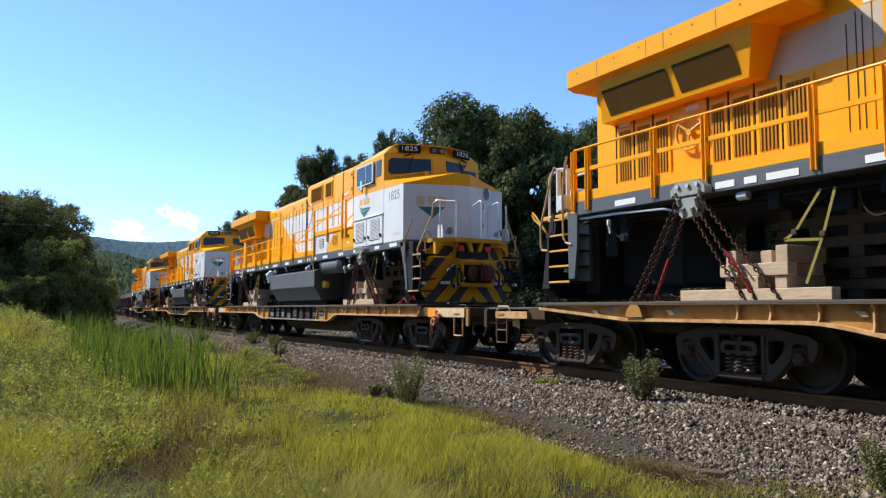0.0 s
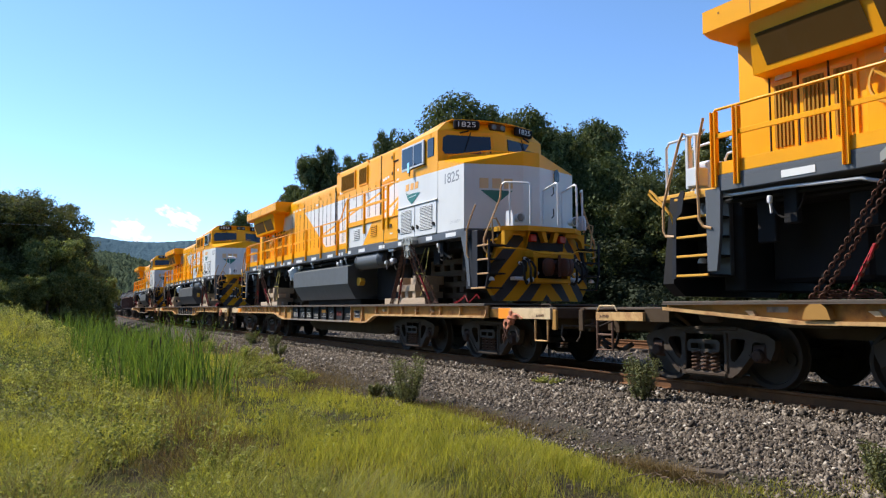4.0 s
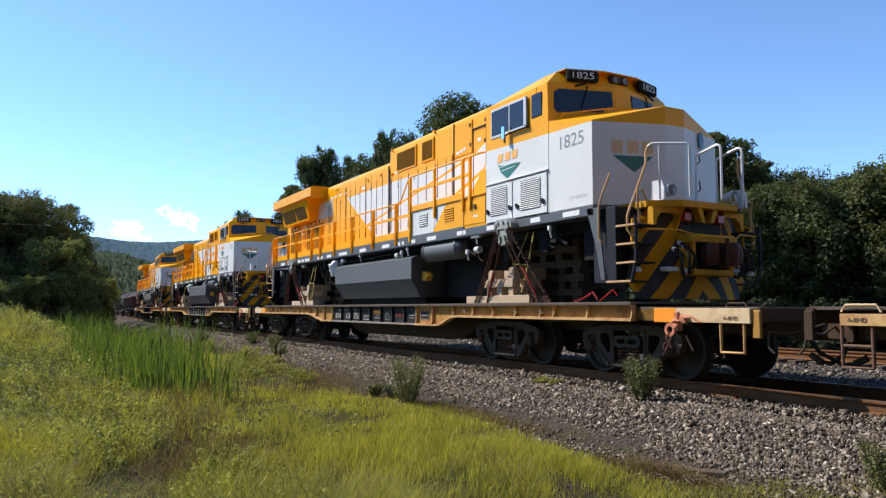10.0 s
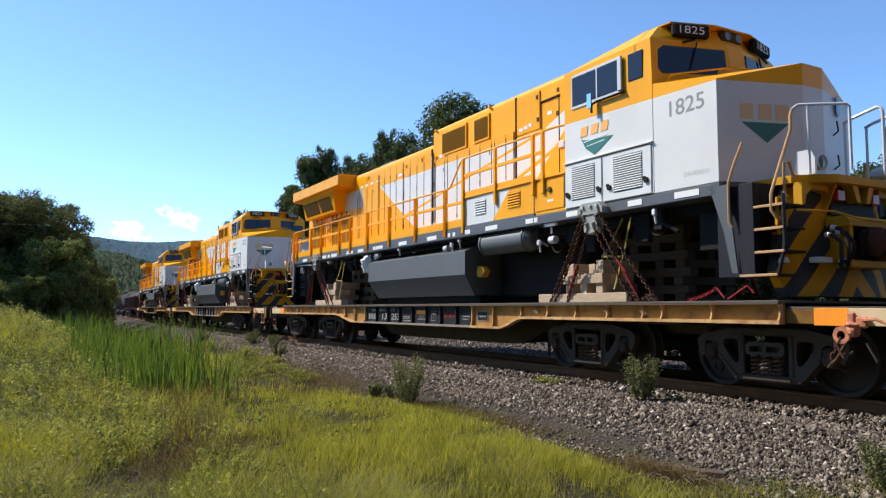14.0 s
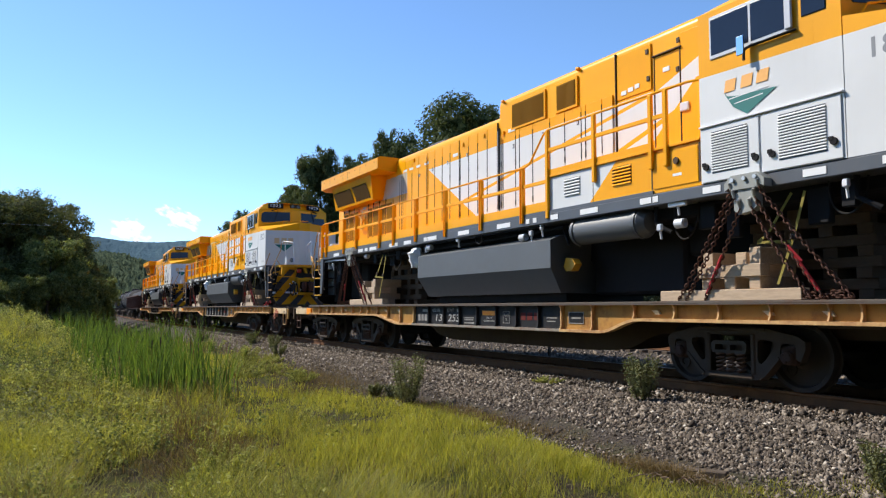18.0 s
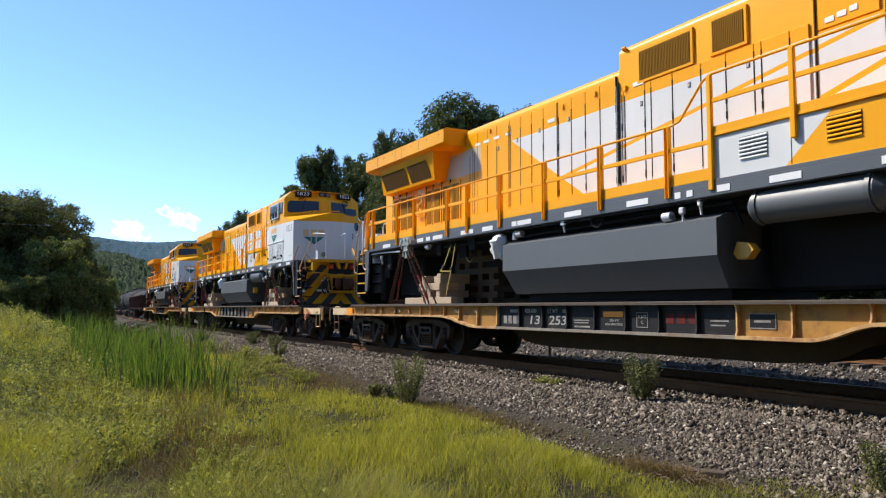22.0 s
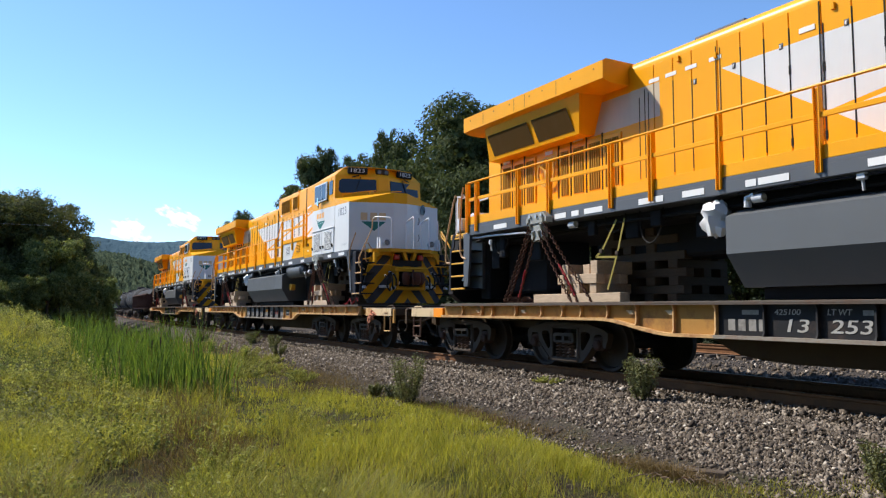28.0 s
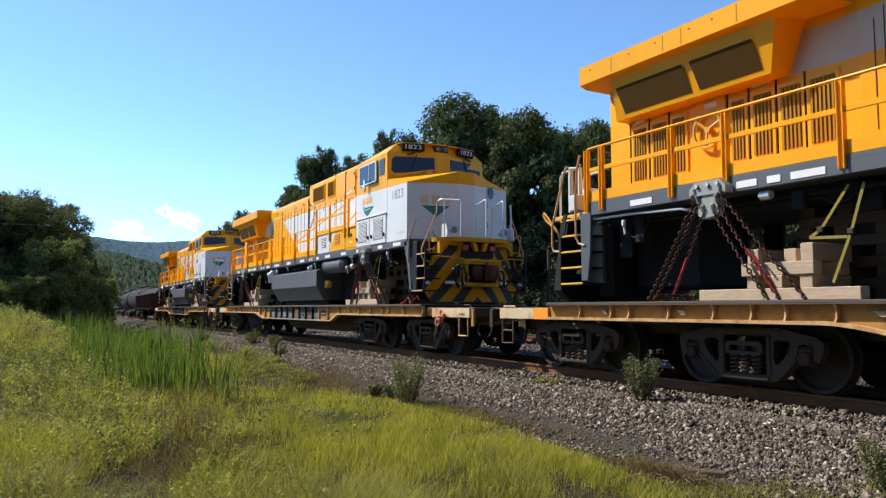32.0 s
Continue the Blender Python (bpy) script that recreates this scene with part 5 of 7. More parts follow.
    g.lathe([(0.05, -0.02), (0.1, -0.02), (0.1, 0.02), (0.05, 0.02)], (11.14, -1.49, 0.78), "y", 12)
    part("hand_brake", g, pink_brake, car, "salmon-painted hand brake gear")
    part("brake_chain", chain_mesh((11.12, -1.5, 0.76), (10.98, -1.48, 0.5), 0.07, 0.01).tube([(11.2, -1.49, 0.72), (11.08, -1.49, 0.52), (11.02, -1.48, 0.46)], 0.02, 6).tube([(11.06, -1.5, 0.7), (11.16, -1.5, 0.52)], 0.016, 6), chain_rust, car, "rusty brake chain")
    part("brake_rod", Geo().tube([(11.25, -1.46, 0.6), (11.0, -1.44, 0.48), (10.9, -1.4, 0.4)], 0.016, 6).tube([(11.4, -1.46, 0.7), (11.5, -1.44, 0.5)], 0.014, 6), truck_iron, car)
    if rear == "plain":
        knob = Geo().prism([(-7.84, 0.95), (-7.79, 1.08), (-7.73, 1.13), (-7.59, 1.13), (-7.53, 1.08), (-7.48, 0.95)], "y", -1.402, -1.53)
        part("jacking_knob", knob, car_yellow, car, "yellow cast jacking knob")
        for x, w, z in ((-8.4, 0.3, 1.03), (-7.0, 0.22, 1.0)):
            part("data_panel", Geo().box(x, x + w, -1.404, -1.4005, z, z + 0.07), worn_white, car, "worn pale stencilled block")
        me = lettering("A-END", 0.048, 0.22, 0.002, 0, 0.0)
        me.materials.append(coupler_rust)
        part("end_lettering", me, None, car, "brown end lettering").matrix_basis = pose(-11.46, -1.446, 0.93)
    me = lettering("A-END", 0.045, 0.24, 0.002, 0, 0.0)
    me.materials.append(coupler_rust)
    part("end_lettering", me, None, car, "brown end lettering").matrix_basis = pose(12.02, -1.446, 0.93)
    # stencils on the black sill: number, weights and bars
    for text, x, z, h, w in (("13", -1.55, 0.79, 0.16, 0.3), ("253", -0.99, 0.79, 0.16, 0.5), ("LT WT", -1.02, 1.0, 0.07, 0.3), ("425100", -1.72, 1.0, 0.07, 0.36)):
        me = lettering(text, h, w, 0.002, 0.15, 0.008)
        me.materials.append(pale_stencil)
        part("stencil", me, None, car, "white stencilled figures").matrix_basis = pose(x, -1.404, z)
    for x, z, w, h in ((-2.42, 0.79, 0.11, 0.15), (-2.26, 0.79, 0.11, 0.15), (-2.1, 0.79, 0.11, 0.15), (-1.95, 0.79, 0.1, 0.15), (-2.2, 1.0, 0.25, 0.06), (-0.6, 1.0, 0.16, 0.06), (-0.28, 0.76, 0.4, 0.03), 
                       (-0.3, 0.87, 0.4, 0.02), (-0.28, 0.83, 0.36, 0.02), (2.6, 0.9, 0.3, 0.02), (2.6, 0.84, 0.25, 0.02)):
        part("stencil_bar", Geo().box(x, x + w, -1.404, -1.401, z, z + h), worn_white, car, "worn pale stencilled block")
    part("stencil_bar", Geo().box(0.44, 0.9, -1.404, -1.401, 0.94, 1.03), car_orange, car, "small orange notice")
    for x in (1.79, 2.0, 2.22):
        part("stencil_bar", Geo().box(x, x + 0.16, -1.404, -1.401, 0.86, 1.0), car_red, car, "faded red block")
    for text, x, z, h, w in (("PLATE", 1.235, 0.93, 0.045, 0.17), ("C", 1.3, 0.845, 0.05, 0.04), ("70 FT", 0.6, 0.87, 0.035, 0.22), ("LOADING DECK", 0.5, 0.81, 0.035, 0.4)):
        me = lettering(text, h, w, 0.002, 0, 0.005)
        me.materials.append(pale_stencil)
        part("stencil", me, None, car, "white stencilled letters").matrix_basis = pose(x, -1.408, z)
    plate = part("notice_plate", Geo().box(1.2, 1.44, -1.406, -1.4, 0.79, 1.02), car_black, car, "black notice plate with a white border")
    for x0, x1, z0, z1 in ((1.2, 1.44, 1.008, 1.02), (1.2, 1.44, 0.79, 0.802), (1.2, 1.212, 0.802, 1.008), (1.428, 1.44, 0.802, 1.008)):
        part("border", Geo().box(x0, x1, -1.41, -1.4061, z0, z1), worn_white, plate)
    plate = part("notice_plate", Geo().box(3.22, 3.62, -1.406, -1.4, 0.82, 1.02), car_black, car, "black notice plate with a white border")
    for x0, x1, z0, z1 in ((3.22, 3.62, 1.006, 1.02), (3.22, 3.62, 0.82, 0.834), (3.22, 3.234, 0.834, 1.006), (3.606, 3.62, 0.834, 1.006), (3.3, 3.54, 0.9, 0.93)):
        part("border", Geo().box(x0, x1, -1.41, -1.4061, z0, z1), worn_white, plate)
    return car


# ---- locomotive ----
def crumpled(at, size, seed):
    """A creased lump of wrapped sheeting."""
    rnd = random.Random(seed)
    g = Geo().lathe([(0, -1.0), (0.5, -0.95), (0.72, -0.55), (0.8, -0.2), (0.7, 0.1), (0.82, 0.4), (0.6, 0.75), (0.3, 0.95), (0, 1.0)], (0, 0, 0), "z", 14)
    seen = {}
    out = []
    for p in g.v:
        key = tuple(round(c, 3) for c in p)
        if key not in seen:
            seen[key] = rnd.uniform(0.78, 1.18)
        out.append(tuple(at[i] + p[i] * size * seen[key] for i in range(3)))
    g.v = out
    return g


def build_locomotive(number):
    loco = thing("locomotive", "new orange and pale grey diesel locomotive chained on a flat car", "locomotive", "locomotives carried by the train")
    # underframe
    part("underframe", Geo().box(-8.95, 9.5, -1.47, 1.47, 2.6, 2.775, 0.012).box(-8.95, 5.3, -1.468, 1.468, 2.765, 2.828, 0.004).box(-8.9, 9.45, -1.4, 1.4, 2.77, 2.85), grey_paint, loco, "dark grey frame sill")
    part("underbelly", Geo().box(-8.9, 9.3, -1.1, 1.1, 2.42, 2.62, 0.03).box(-5.2, 5.6, -0.5, 0.5, 1.9, 2.5, 0.05), black_paint, loco, "black underframe gear")
    for sy in (-1, 1):
        for x, w in ((-7.95, 0.45), (-6.0, 0.31), (-5.54, 0.19), (-5.21, 0.45), (-3.95, 0.5), (-3.09, 0.39), (-2.03, 0.16), (-1.84, 0.44), (-0.43, 0.45), (1.1, 0.46), (2.08, 0.11), (2.3, 0.11), (2.83, 0.21),
                     (3.64, 0.44), (5.04, 0.23), (5.3, 0.11), (6.24, 0.3), (7.75, 0.3), (8.7, 0.45)):
            part("reflector", Geo().box(x, x + w, *sorted((sy * 1.471, sy * 1.478)), 2.645, 2.735), white_mark, loco, "white reflective strip")
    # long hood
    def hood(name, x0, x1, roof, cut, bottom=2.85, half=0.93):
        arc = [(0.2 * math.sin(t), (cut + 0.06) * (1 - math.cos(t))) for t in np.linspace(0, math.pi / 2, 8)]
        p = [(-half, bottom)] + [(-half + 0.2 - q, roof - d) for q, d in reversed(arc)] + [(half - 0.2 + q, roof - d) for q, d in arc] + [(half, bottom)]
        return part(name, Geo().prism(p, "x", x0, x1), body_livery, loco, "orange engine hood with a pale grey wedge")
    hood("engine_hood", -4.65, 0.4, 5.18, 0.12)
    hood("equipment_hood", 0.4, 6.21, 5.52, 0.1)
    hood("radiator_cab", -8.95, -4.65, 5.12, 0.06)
    # radiator wing: a broad overhanging roof with a raked underside
    g = Geo().prism([(-1.5, 4.83), (-1.5, 5.13), (-1.42, 5.17), (1.42, 5.17), (1.5, 5.13), (1.5, 4.83), (1.36, 4.78), (-1.36, 4.78)], "x", -9.07, -4.68)
    part("radiator_wing", g, orange_paint, loco, "orange overhanging radiator roof")
    for sy in (-1, 1):
        for x in (-8.3, -7.2, -6.85, -5.9):
            part("wing_seam", Geo().box(x - 0.006, x + 0.006, *sorted((sy * 1.49, sy * 1.503)), 4.86, 5.1), orange_shadow, loco)
        for x in (-8.8, -7.9, -7.35, -6.7, -6.3, -5.5, -4.9):
            part("bolt", Geo().box(x - 0.012, x + 0.012, *sorted((sy * 1.49, sy * 1.506)), 5.02, 5.045), orange_shadow, loco)
    for sy in (-1, 1):
        def sloped(x0, x1, off, inset=0.0):
            a, b = (sy * (1.225 + off), 4.14 + inset), (sy * (1.355 + off), 4.68 - inset)
            return [(x, *p) for x in (x0, x1) for p in (a, b)]
        v = [(-8.5, sy * 1.215, 4.13), (-5.62, sy * 1.215, 4.13), (-5.42, sy * 1.38, 4.79), (-8.42, sy * 1.38, 4.79), (-8.5, sy * 0.92, 4.79), (-5.3, sy * 0.92, 4.79), (-8.5, sy * 0.92, 4.12), (-5.55, sy * 0.92, 4.12)]
        g = Geo().add(v, [(0, 1, 2, 3), (0, 3, 4, 6), (1, 7, 5, 2), (6, 4, 5, 7), (3, 2, 5, 4), (0, 6, 7, 1)])
        part("screen_housing", g, orange_paint, loco)
        for x0, x1 in ((-8.3, -6.9), (-6.79, -5.72)):
            q = sloped(x0, x1, 0.012, 0.06)
            g = Geo().add([(q[0][0] + 0.03, q[0][1], q[0][2]), (q[2][0], q[2][1], q[2][2]), (q[3][0] - 0.08, q[3][1], q[3][2]), (q[1][0] - 0.05, q[1][1], q[1][2])], [(0, 1, 2, 3)])
            part("radiator_screen", g, screen_dark, loco, "brown mesh radiator screen")
    for sy in (-1, 1):
        yo = sorted((sy * 0.925, sy * 0.955))
        # engine-room doors with shadow gaps
        edges = [-4.62, -4.1, -3.7, -3.33, -2.85, -2.46, -2.08, -1.7, -1.245, -0.85, -0.46, -0.07, 0.335]
        for a, b in zip(edges[:-1], edges[1:]):
            part("hood_door", Geo().box(a + 0.007, b - 0.007, *yo, 3.0, 4.97, 0.004), body_livery, loco)
        edges = [0.4, 0.52, 1.005, 1.142, 1.593, 2.15, 2.6, 3.07, 3.19, 3.62, 3.9]
        for a, b in zip(edges[:-1], edges[1:]):
            part("hood_door", Geo().box(a + 0.007, b - 0.007, *yo, 3.0, 4.72, 0.004), body_livery, loco)
        # dark strips laid on the door joints stand in for the gaps' shade
        gap_lines = [(-4.42, 4.5), (-4.3, 4.62), (-4.22, 4.55), (-3.7, 4.6), (-3.33, 4.51), (-2.88, 4.88), (-2.81, 4.84), (-2.46, 4.74), (-2.08, 4.73), (-1.7, 4.75), (-1.27, 4.96), (-1.225, 4.66), (-0.85, 4.74), (-0.46, 4.74), (-0.07, 4.74),
                 (0.335, 5.02), (0.388, 4.9), (0.48, 4.66), (0.547, 4.62), (1.005, 4.615), (1.142, 4.61), (1.593, 4.617), (2.15, 4.627), (2.6, 4.61), (3.07, 4.61), (3.19, 4.605), (3.62, 4.62)]
        for k, (x, top) in enumerate(gap_lines):
            w = 0.0068 if x > -2.4 else 0.0052
            foot = 3.165 if x < 2.3 else 3.76
            g = Geo().box(x - w, x + w, *sorted((sy * 0.931, sy * 0.962)), foot, top)
            if k % 2 and x > -2.4:
                g.box(x - 0.016, x + 0.016, *sorted((sy * 0.931, sy * 0.961)), foot + 0.02, foot + 0.12).box(x - 0.016, x + 0.016, *sorted((sy * 0.931, sy * 0.961)), top - 0.62, top - 0.5)
            part("door_seal", g, black_paint if x > -2.4 else detail_brown, loco, "dark strip drawn for the shaded gap between doors")
        part("hood_seam", Geo().box(3.973, 3.987, *sorted((sy * 0.925, sy * 0.966)), 3.46, 5.4), detail_brown, loco)
        part("hood_door", Geo().box(4.02, 4.8, *yo, 4.58, 5.34, 0.006), body_livery, loco)
        part("hood_door", Geo().box(4.88, 5.4, *yo, 3.5, 5.07, 0.006), body_livery, loco)
        part("hood_door", Geo().box(5.42, 6.18, *yo, 3.45, 5.3, 0.006), body_livery, loco)
        part("hood_door", Geo().box(4.02, 4.86, *yo, 3.47, 4.56, 0.006), body_livery, loco)
        part("door_hood", Geo().box(4.84, 5.44, *sorted((sy * 0.925, sy * 0.985)), 5.075, 5.1, 0.006), detail_brown, loco)
        part("door_edge", Geo().box(4.868, 4.88, *sorted((sy * 0.925, sy * 0.963)), 3.5, 5.07).box(5.4, 5.412, *sorted((sy * 0.925, sy * 0.963)), 3.5, 5.07), detail_brown, loco)
        for x, z in ((4.72, 5.22), (4.74, 4.77), (5.36, 4.75), (5.38, 5.2)):
            part("door_latch", Geo().box(x - 0.03, x + 0.03, *sorted((sy * 0.95, sy * 0.97)), z - 0.04, z + 0.04, 0.004), detail_brown, loco, "dark door latch")
        part("lock_handle", Geo().box(5.4, 5.58, *sorted((sy * 0.95, sy * 0.985)), 4.06, 4.2, 0.02), silver_paint, loco, "bright door lock handle")
        for x, z, w in ((4.12, 4.64, 0.12), (4.28, 4.66, 0.12), (4.44, 4.68, 0.1), (5.06, 4.78, 0.14), (0.75, 4.72, 0.24), (-1.55, 4.62, 0.22), (-8.36, 4.06, 0.24), (-6.1, 4.1, 0.27), (-6.93, 4.0, 0.22)):
            part("notice", Geo().box(x, x + w, *sorted((sy * 0.95, sy * 0.9635)), z, z + 0.07), white_mark, loco, "small white notice")
        for q in (0.36, 0.43):
            part("conduit", Geo().tube([(q, sy * 0.965, 3.1), (q, sy * 0.965, 4.78), (q - 0.03, sy * 0.95, 4.86)], 0.008, 6), white_paint if q < 0.4 else black_paint, loco)
        for x0, x1, z0, z1 in ((0.9, 1.97, 4.79, 5.27), (2.38, 2.93, 4.8, 5.27)):
            part("vent_frame", Geo().box(x0 - 0.05, x1 + 0.05, *sorted((sy * 0.925, sy * 0.965)), z0 - 0.05, z1 + 0.05, 0.006), orange_paint, loco)
            part("vent_screen", Geo().box(x0, x1, *sorted((sy * 0.94, sy * 0.972)), z0, z1, 0.006), louvre_brown, loco, "brown intake screen")
            g = Geo()
            for xx in np.arange(x0 + 0.02, x1 - 0.01, 0.032):
                g.box(xx - 0.005, xx + 0.005, *sorted((sy * 0.97, sy * 0.978)), z0 + 0.02, z1 - 0.02)
            tagged(part("slat", g, louvre_brown, loco), kind="stuff")
        # louvred doors of the radiator section
        for x0, x1 in ((-8.387, -8.112), (-7.968, -7.679), (-7.553, -7.315), (-6.461, -6.249), (-6.103, -5.821), (-5.676, -5.388), (-5.261, -4.922)):
            part("louvre_door", Geo().box(x0 - 0.055, x1 + 0.055, *yo, 2.98, 4.05, 0.006), body_livery, loco)
            part("door_edge", Geo().box(x0 - 0.078, x0 - 0.068, *sorted((sy * 0.92, sy * 0.962)), 3.1, 4.12), detail_brown, loco)
            part("louvre_backing", Geo().box(x0, x1, *sorted((sy * 0.95, sy * 0.958)), 3.155, 3.98), louvre_brown, loco, "dark brown louvre panel")
            g = Geo()
            n = max(3, int((x1 - x0) / 0.05))
            for k in range(n):
                xx = x0 + (x1 - x0) * (k + 0.5) / n
                g.box(xx - 0.013, xx + 0.013, *sorted((sy * 0.957, sy * 0.972)), 3.155, 3.98)
            part("louvre", g, brown_louvre, loco)
        part("cabinet_door", Geo().box(-7.16, -6.56, *yo, 2.98, 4.12, 0.006), body_livery, loco)
        g = Geo()
        circle = [(-6.83 + 0.25 * math.cos(a), sy * 1.02, 3.66 + 0.26 * math.sin(a)) for a in np.linspace(0, 6.283, 20, endpoint=False)]
        g.tube(circle, 0.024, 6, closed=True)
        for a in (0.4, 2.5, 4.6):
            g.tube([(-6.83, sy * 1.02, 3.66), (-6.83 + 0.25 * math.cos(a), sy * 1.02, 3.66 + 0.26 * math.sin(a))], 0.02, 5)
        g.tube([(-6.83, sy * 0.93, 3.66), (-6.83, sy * 1.04, 3.66)], 0.05, 8)
        part("hand_wheel", g, yellow_paint, loco, "orange hand brake wheel")
        for x, z in ((-3.6, 4.86), (-2.9, 4.7), (-1.1, 4.78), (-0.2, 4.8), (0.55, 4.7)):
            part("hinge", Geo().box(x, x + 0.05, *sorted((sy * 0.93, sy * 0.985)), z, z + 0.09, 0.006), orange_paint, loco)
        for x, z in ((-3.3, 4.42), (-2.6, 4.46), (-1.85, 4.5), (-0.95, 4.52), (0.9, 4.36), (1.9, 4.4), (2.95, 4.4)):
            latch = part("door_latch", Geo().box(x, x + 0.062, *sorted((sy * 0.95, sy * 0.96)), z, z + 0.085, 0.003), grey_paint, loco, "recessed dark door latch")
            part("latch_handle", Geo().box(x + 0.016, x + 0.046, *sorted((sy * 0.958, sy * 0.972)), z + 0.012, z + 0.065, 0.006), white_paint, latch)
        for x in (0.5, 2.95):
            z = 5.5
            part("lifting_eye", Geo().tube([(x, sy * 0.86, z - 0.1), (x, sy * 0.95, z - 0.04), (x + 0.08, sy * 0.97, z - 0.06), (x + 0.1, sy * 0.88, z - 0.14)], 0.025, 6), orange_paint, loco)
        for x in (-4.2, -3.85, -3.45, -3.0):
            part("notice", Geo().box(x, x + 0.22, *sorted((sy * 0.931, sy * 0.96)), 4.68, 4.74), white_mark, loco, "small white notice")
    part("roof_hatch", Geo().box(-3.5, -2.75, -0.45, 0.45, 5.17, 5.27, 0.01).box(-3.62, -2.68, -0.55, 0.55, 5.27, 5.33, 0.015), grey_paint, loco, "dark raised roof hatch")
    # lower side cabinets under the raised walkway
    for sy in (-1, 1):
        y0, y1 = sorted((sy * 0.93, sy * 1.44))
        part("side_cabinet", Geo().box(2.75, 6.2, y0, y1, 2.775, 3.42, 0.012), body_livery, loco)
        part("walkway", Geo().box(2.7, 6.2, *sorted((sy * 0.93, sy * 1.47)), 3.42, 3.46, 0.004), orange_paint, loco)
        part("walkway", Geo().box(-8.9, 2.7, *sorted((sy * 0.93, sy * 1.44)), 2.852, 2.875, 0.004), orange_paint, loco)
        for x0, x1, m in ((3.16, 3.63, white_paint), (4.38, 4.85, orange_paint)):
            g = Geo()
            for k in range(6):
                z = 3.02 + 0.052 * k
                g.prism([(sy * 1.44, z), (sy * 1.462, z + 0.004), (sy * 1.462, z + 0.012), (sy * 1.44, z + 0.034)], "x", x0 + 0.03, x1 - 0.03)
            part("louvre", g, m, loco)
            part("louvre_backing", Geo().box(x0 + 0.02, x1 - 0.02, *sorted((sy * 1.43, sy * 1.4425)), 3.03, 3.32), grey_paint if m is white_paint else detail_brown, loco)
        part("cabinet_door", Geo().box(5.3, 6.15, *sorted((sy * 1.43, sy * 1.452)), 2.84, 3.36, 0.006), orange_paint, loco)
        part("cabinet_seam", Geo().box(5.255, 5.275, *sorted((sy * 1.43, sy * 1.446)), 2.84, 3.4).box(6.16, 6.19, *sorted((sy * 1.43, sy * 1.446)), 2.84, 3.4).box(3.93, 3.94, *sorted((sy * 1.43, sy * 1.444)), 2.84, 3.4), detail_brown, loco)
        part("notice", Geo().box(5.68, 5.85, *sorted((sy * 1.45, sy * 1.4545)), 2.98, 3.02), white_mark, loco, "small white notice")
        part("latch", Geo().lathe([(0, -0.02), (0.05, -0.02), (0.05, 0.02), (0, 0.02)], (5.76, sy * 1.46, 3.2), "y", 10), detail_brown, loco)
        part("toe_board", Geo().box(-8.9, 2.68, *sorted((sy * 1.43, sy * 1.462)), 2.832, 3.0, 0.004), orange_paint, loco, "orange toe board")
        part("toe_board", Geo().box(2.72, 5.3, *sorted((sy * 1.43, sy * 1.46)), 3.45, 3.56, 0.004), orange_paint, loco, "orange toe board")
        # hand rails
        y = sy * 1.47
        for x in (-8.95, -8.59, -7.11, -6.16, -4.55, -3.68, -2.44, -1.0, 0.5, 1.96):
            part("rail_post", Geo().box(x - 0.04, x - 0.028, y - 0.04, y + 0.04, 2.67, 3.7).box(x + 0.028, x + 0.04, y - 0.04, y + 0.04, 2.67, 3.7).box(x - 0.03, x + 0.03, y - 0.012, y + 0.012, 2.67, 3.69), orange_paint, loco)
        for x in (2.74, 4.0, 5.28, 5.58):
            part("rail_post", Geo().box(x - 0.04, x + 0.04, y - 0.03, y + 0.03, 3.15 if x > 3 else 2.68, 4.28, 0.01), orange_paint, loco)
        g = Geo().tube([(-8.95, y, 3.68), (-8.92, y, 3.72), (2.05, y, 3.72), (2.2, y, 3.76), (2.62, y, 4.22), (2.75, y, 4.29), (6.0, y, 4.29), (6.2, sy * 1.4, 4.29)], 0.02, 8)
        part("top_rail", g, orange_paint, loco, "round orange hand rail")
        part("mid_rail", Geo().box(-8.95, 2.7, y - 0.015, y + 0.015, 3.32, 3.39, 0.006), orange_paint, loco)
        part("mid_rail", Geo().box(2.7, 5.55, y - 0.015, y + 0.015, 3.88, 3.95, 0.006), orange_paint, loco)
    # cab
    def cab_section(x, z_roof):
        return x, [(-1.47, 2.85), (-1.47, 5.16), (-1.15, z_roof), (1.15, z_roof), (1.47, 5.16), (1.47, 2.85)]
    g = Geo()
    secs = [(6.22, 5.35), (7.95, 5.46)]
    v = [(x, p, q if q > 3 else 2.78) for x, z in secs for p, q in cab_section(x, z)[1]]
    g.slot = 0
    g.add(v, [(0, 1, 2, 3, 4, 5), (6, 11, 10, 9, 8, 7)] + [(i, i + 1, i + 7, i + 6) for i in range(5)] + [(5, 0, 6, 11)])
    part("cab", g.mesh("cab", cab_paint, False), None, loco, "orange over pale grey driver's cab")
    # V-shaped cab front and faceted nose
    def ring(z, side, mid, half, c):
        return [(7.951, -half, z), (side, -half, z), (mid, -c, z), (mid, c, z), (side, half, z), (7.951, half, z)]
    v = ring(2.78, 8.3, 8.68, 1.47, 0.16) + ring(4.6, 8.3, 8.68, 1.47, 0.16) + ring(5.17, 8.27, 8.6, 1.46, 0.16) + ring(5.44, 8.16, 8.46, 1.16, 0.16)
    f = [tuple(range(6)), tuple(range(23, 17, -1))]
    for k in range(3):
        f += [(6 * k + i, 6 * k + (i + 1) % 6, 6 * k + 6 + (i + 1) % 6, 6 * k + 6 + i) for i in range(6)]
    part("cab_front", Geo().add(v, f).mesh("cab_front", cab_paint, False), None, loco)
    nx, cx = 9.48, 9.9
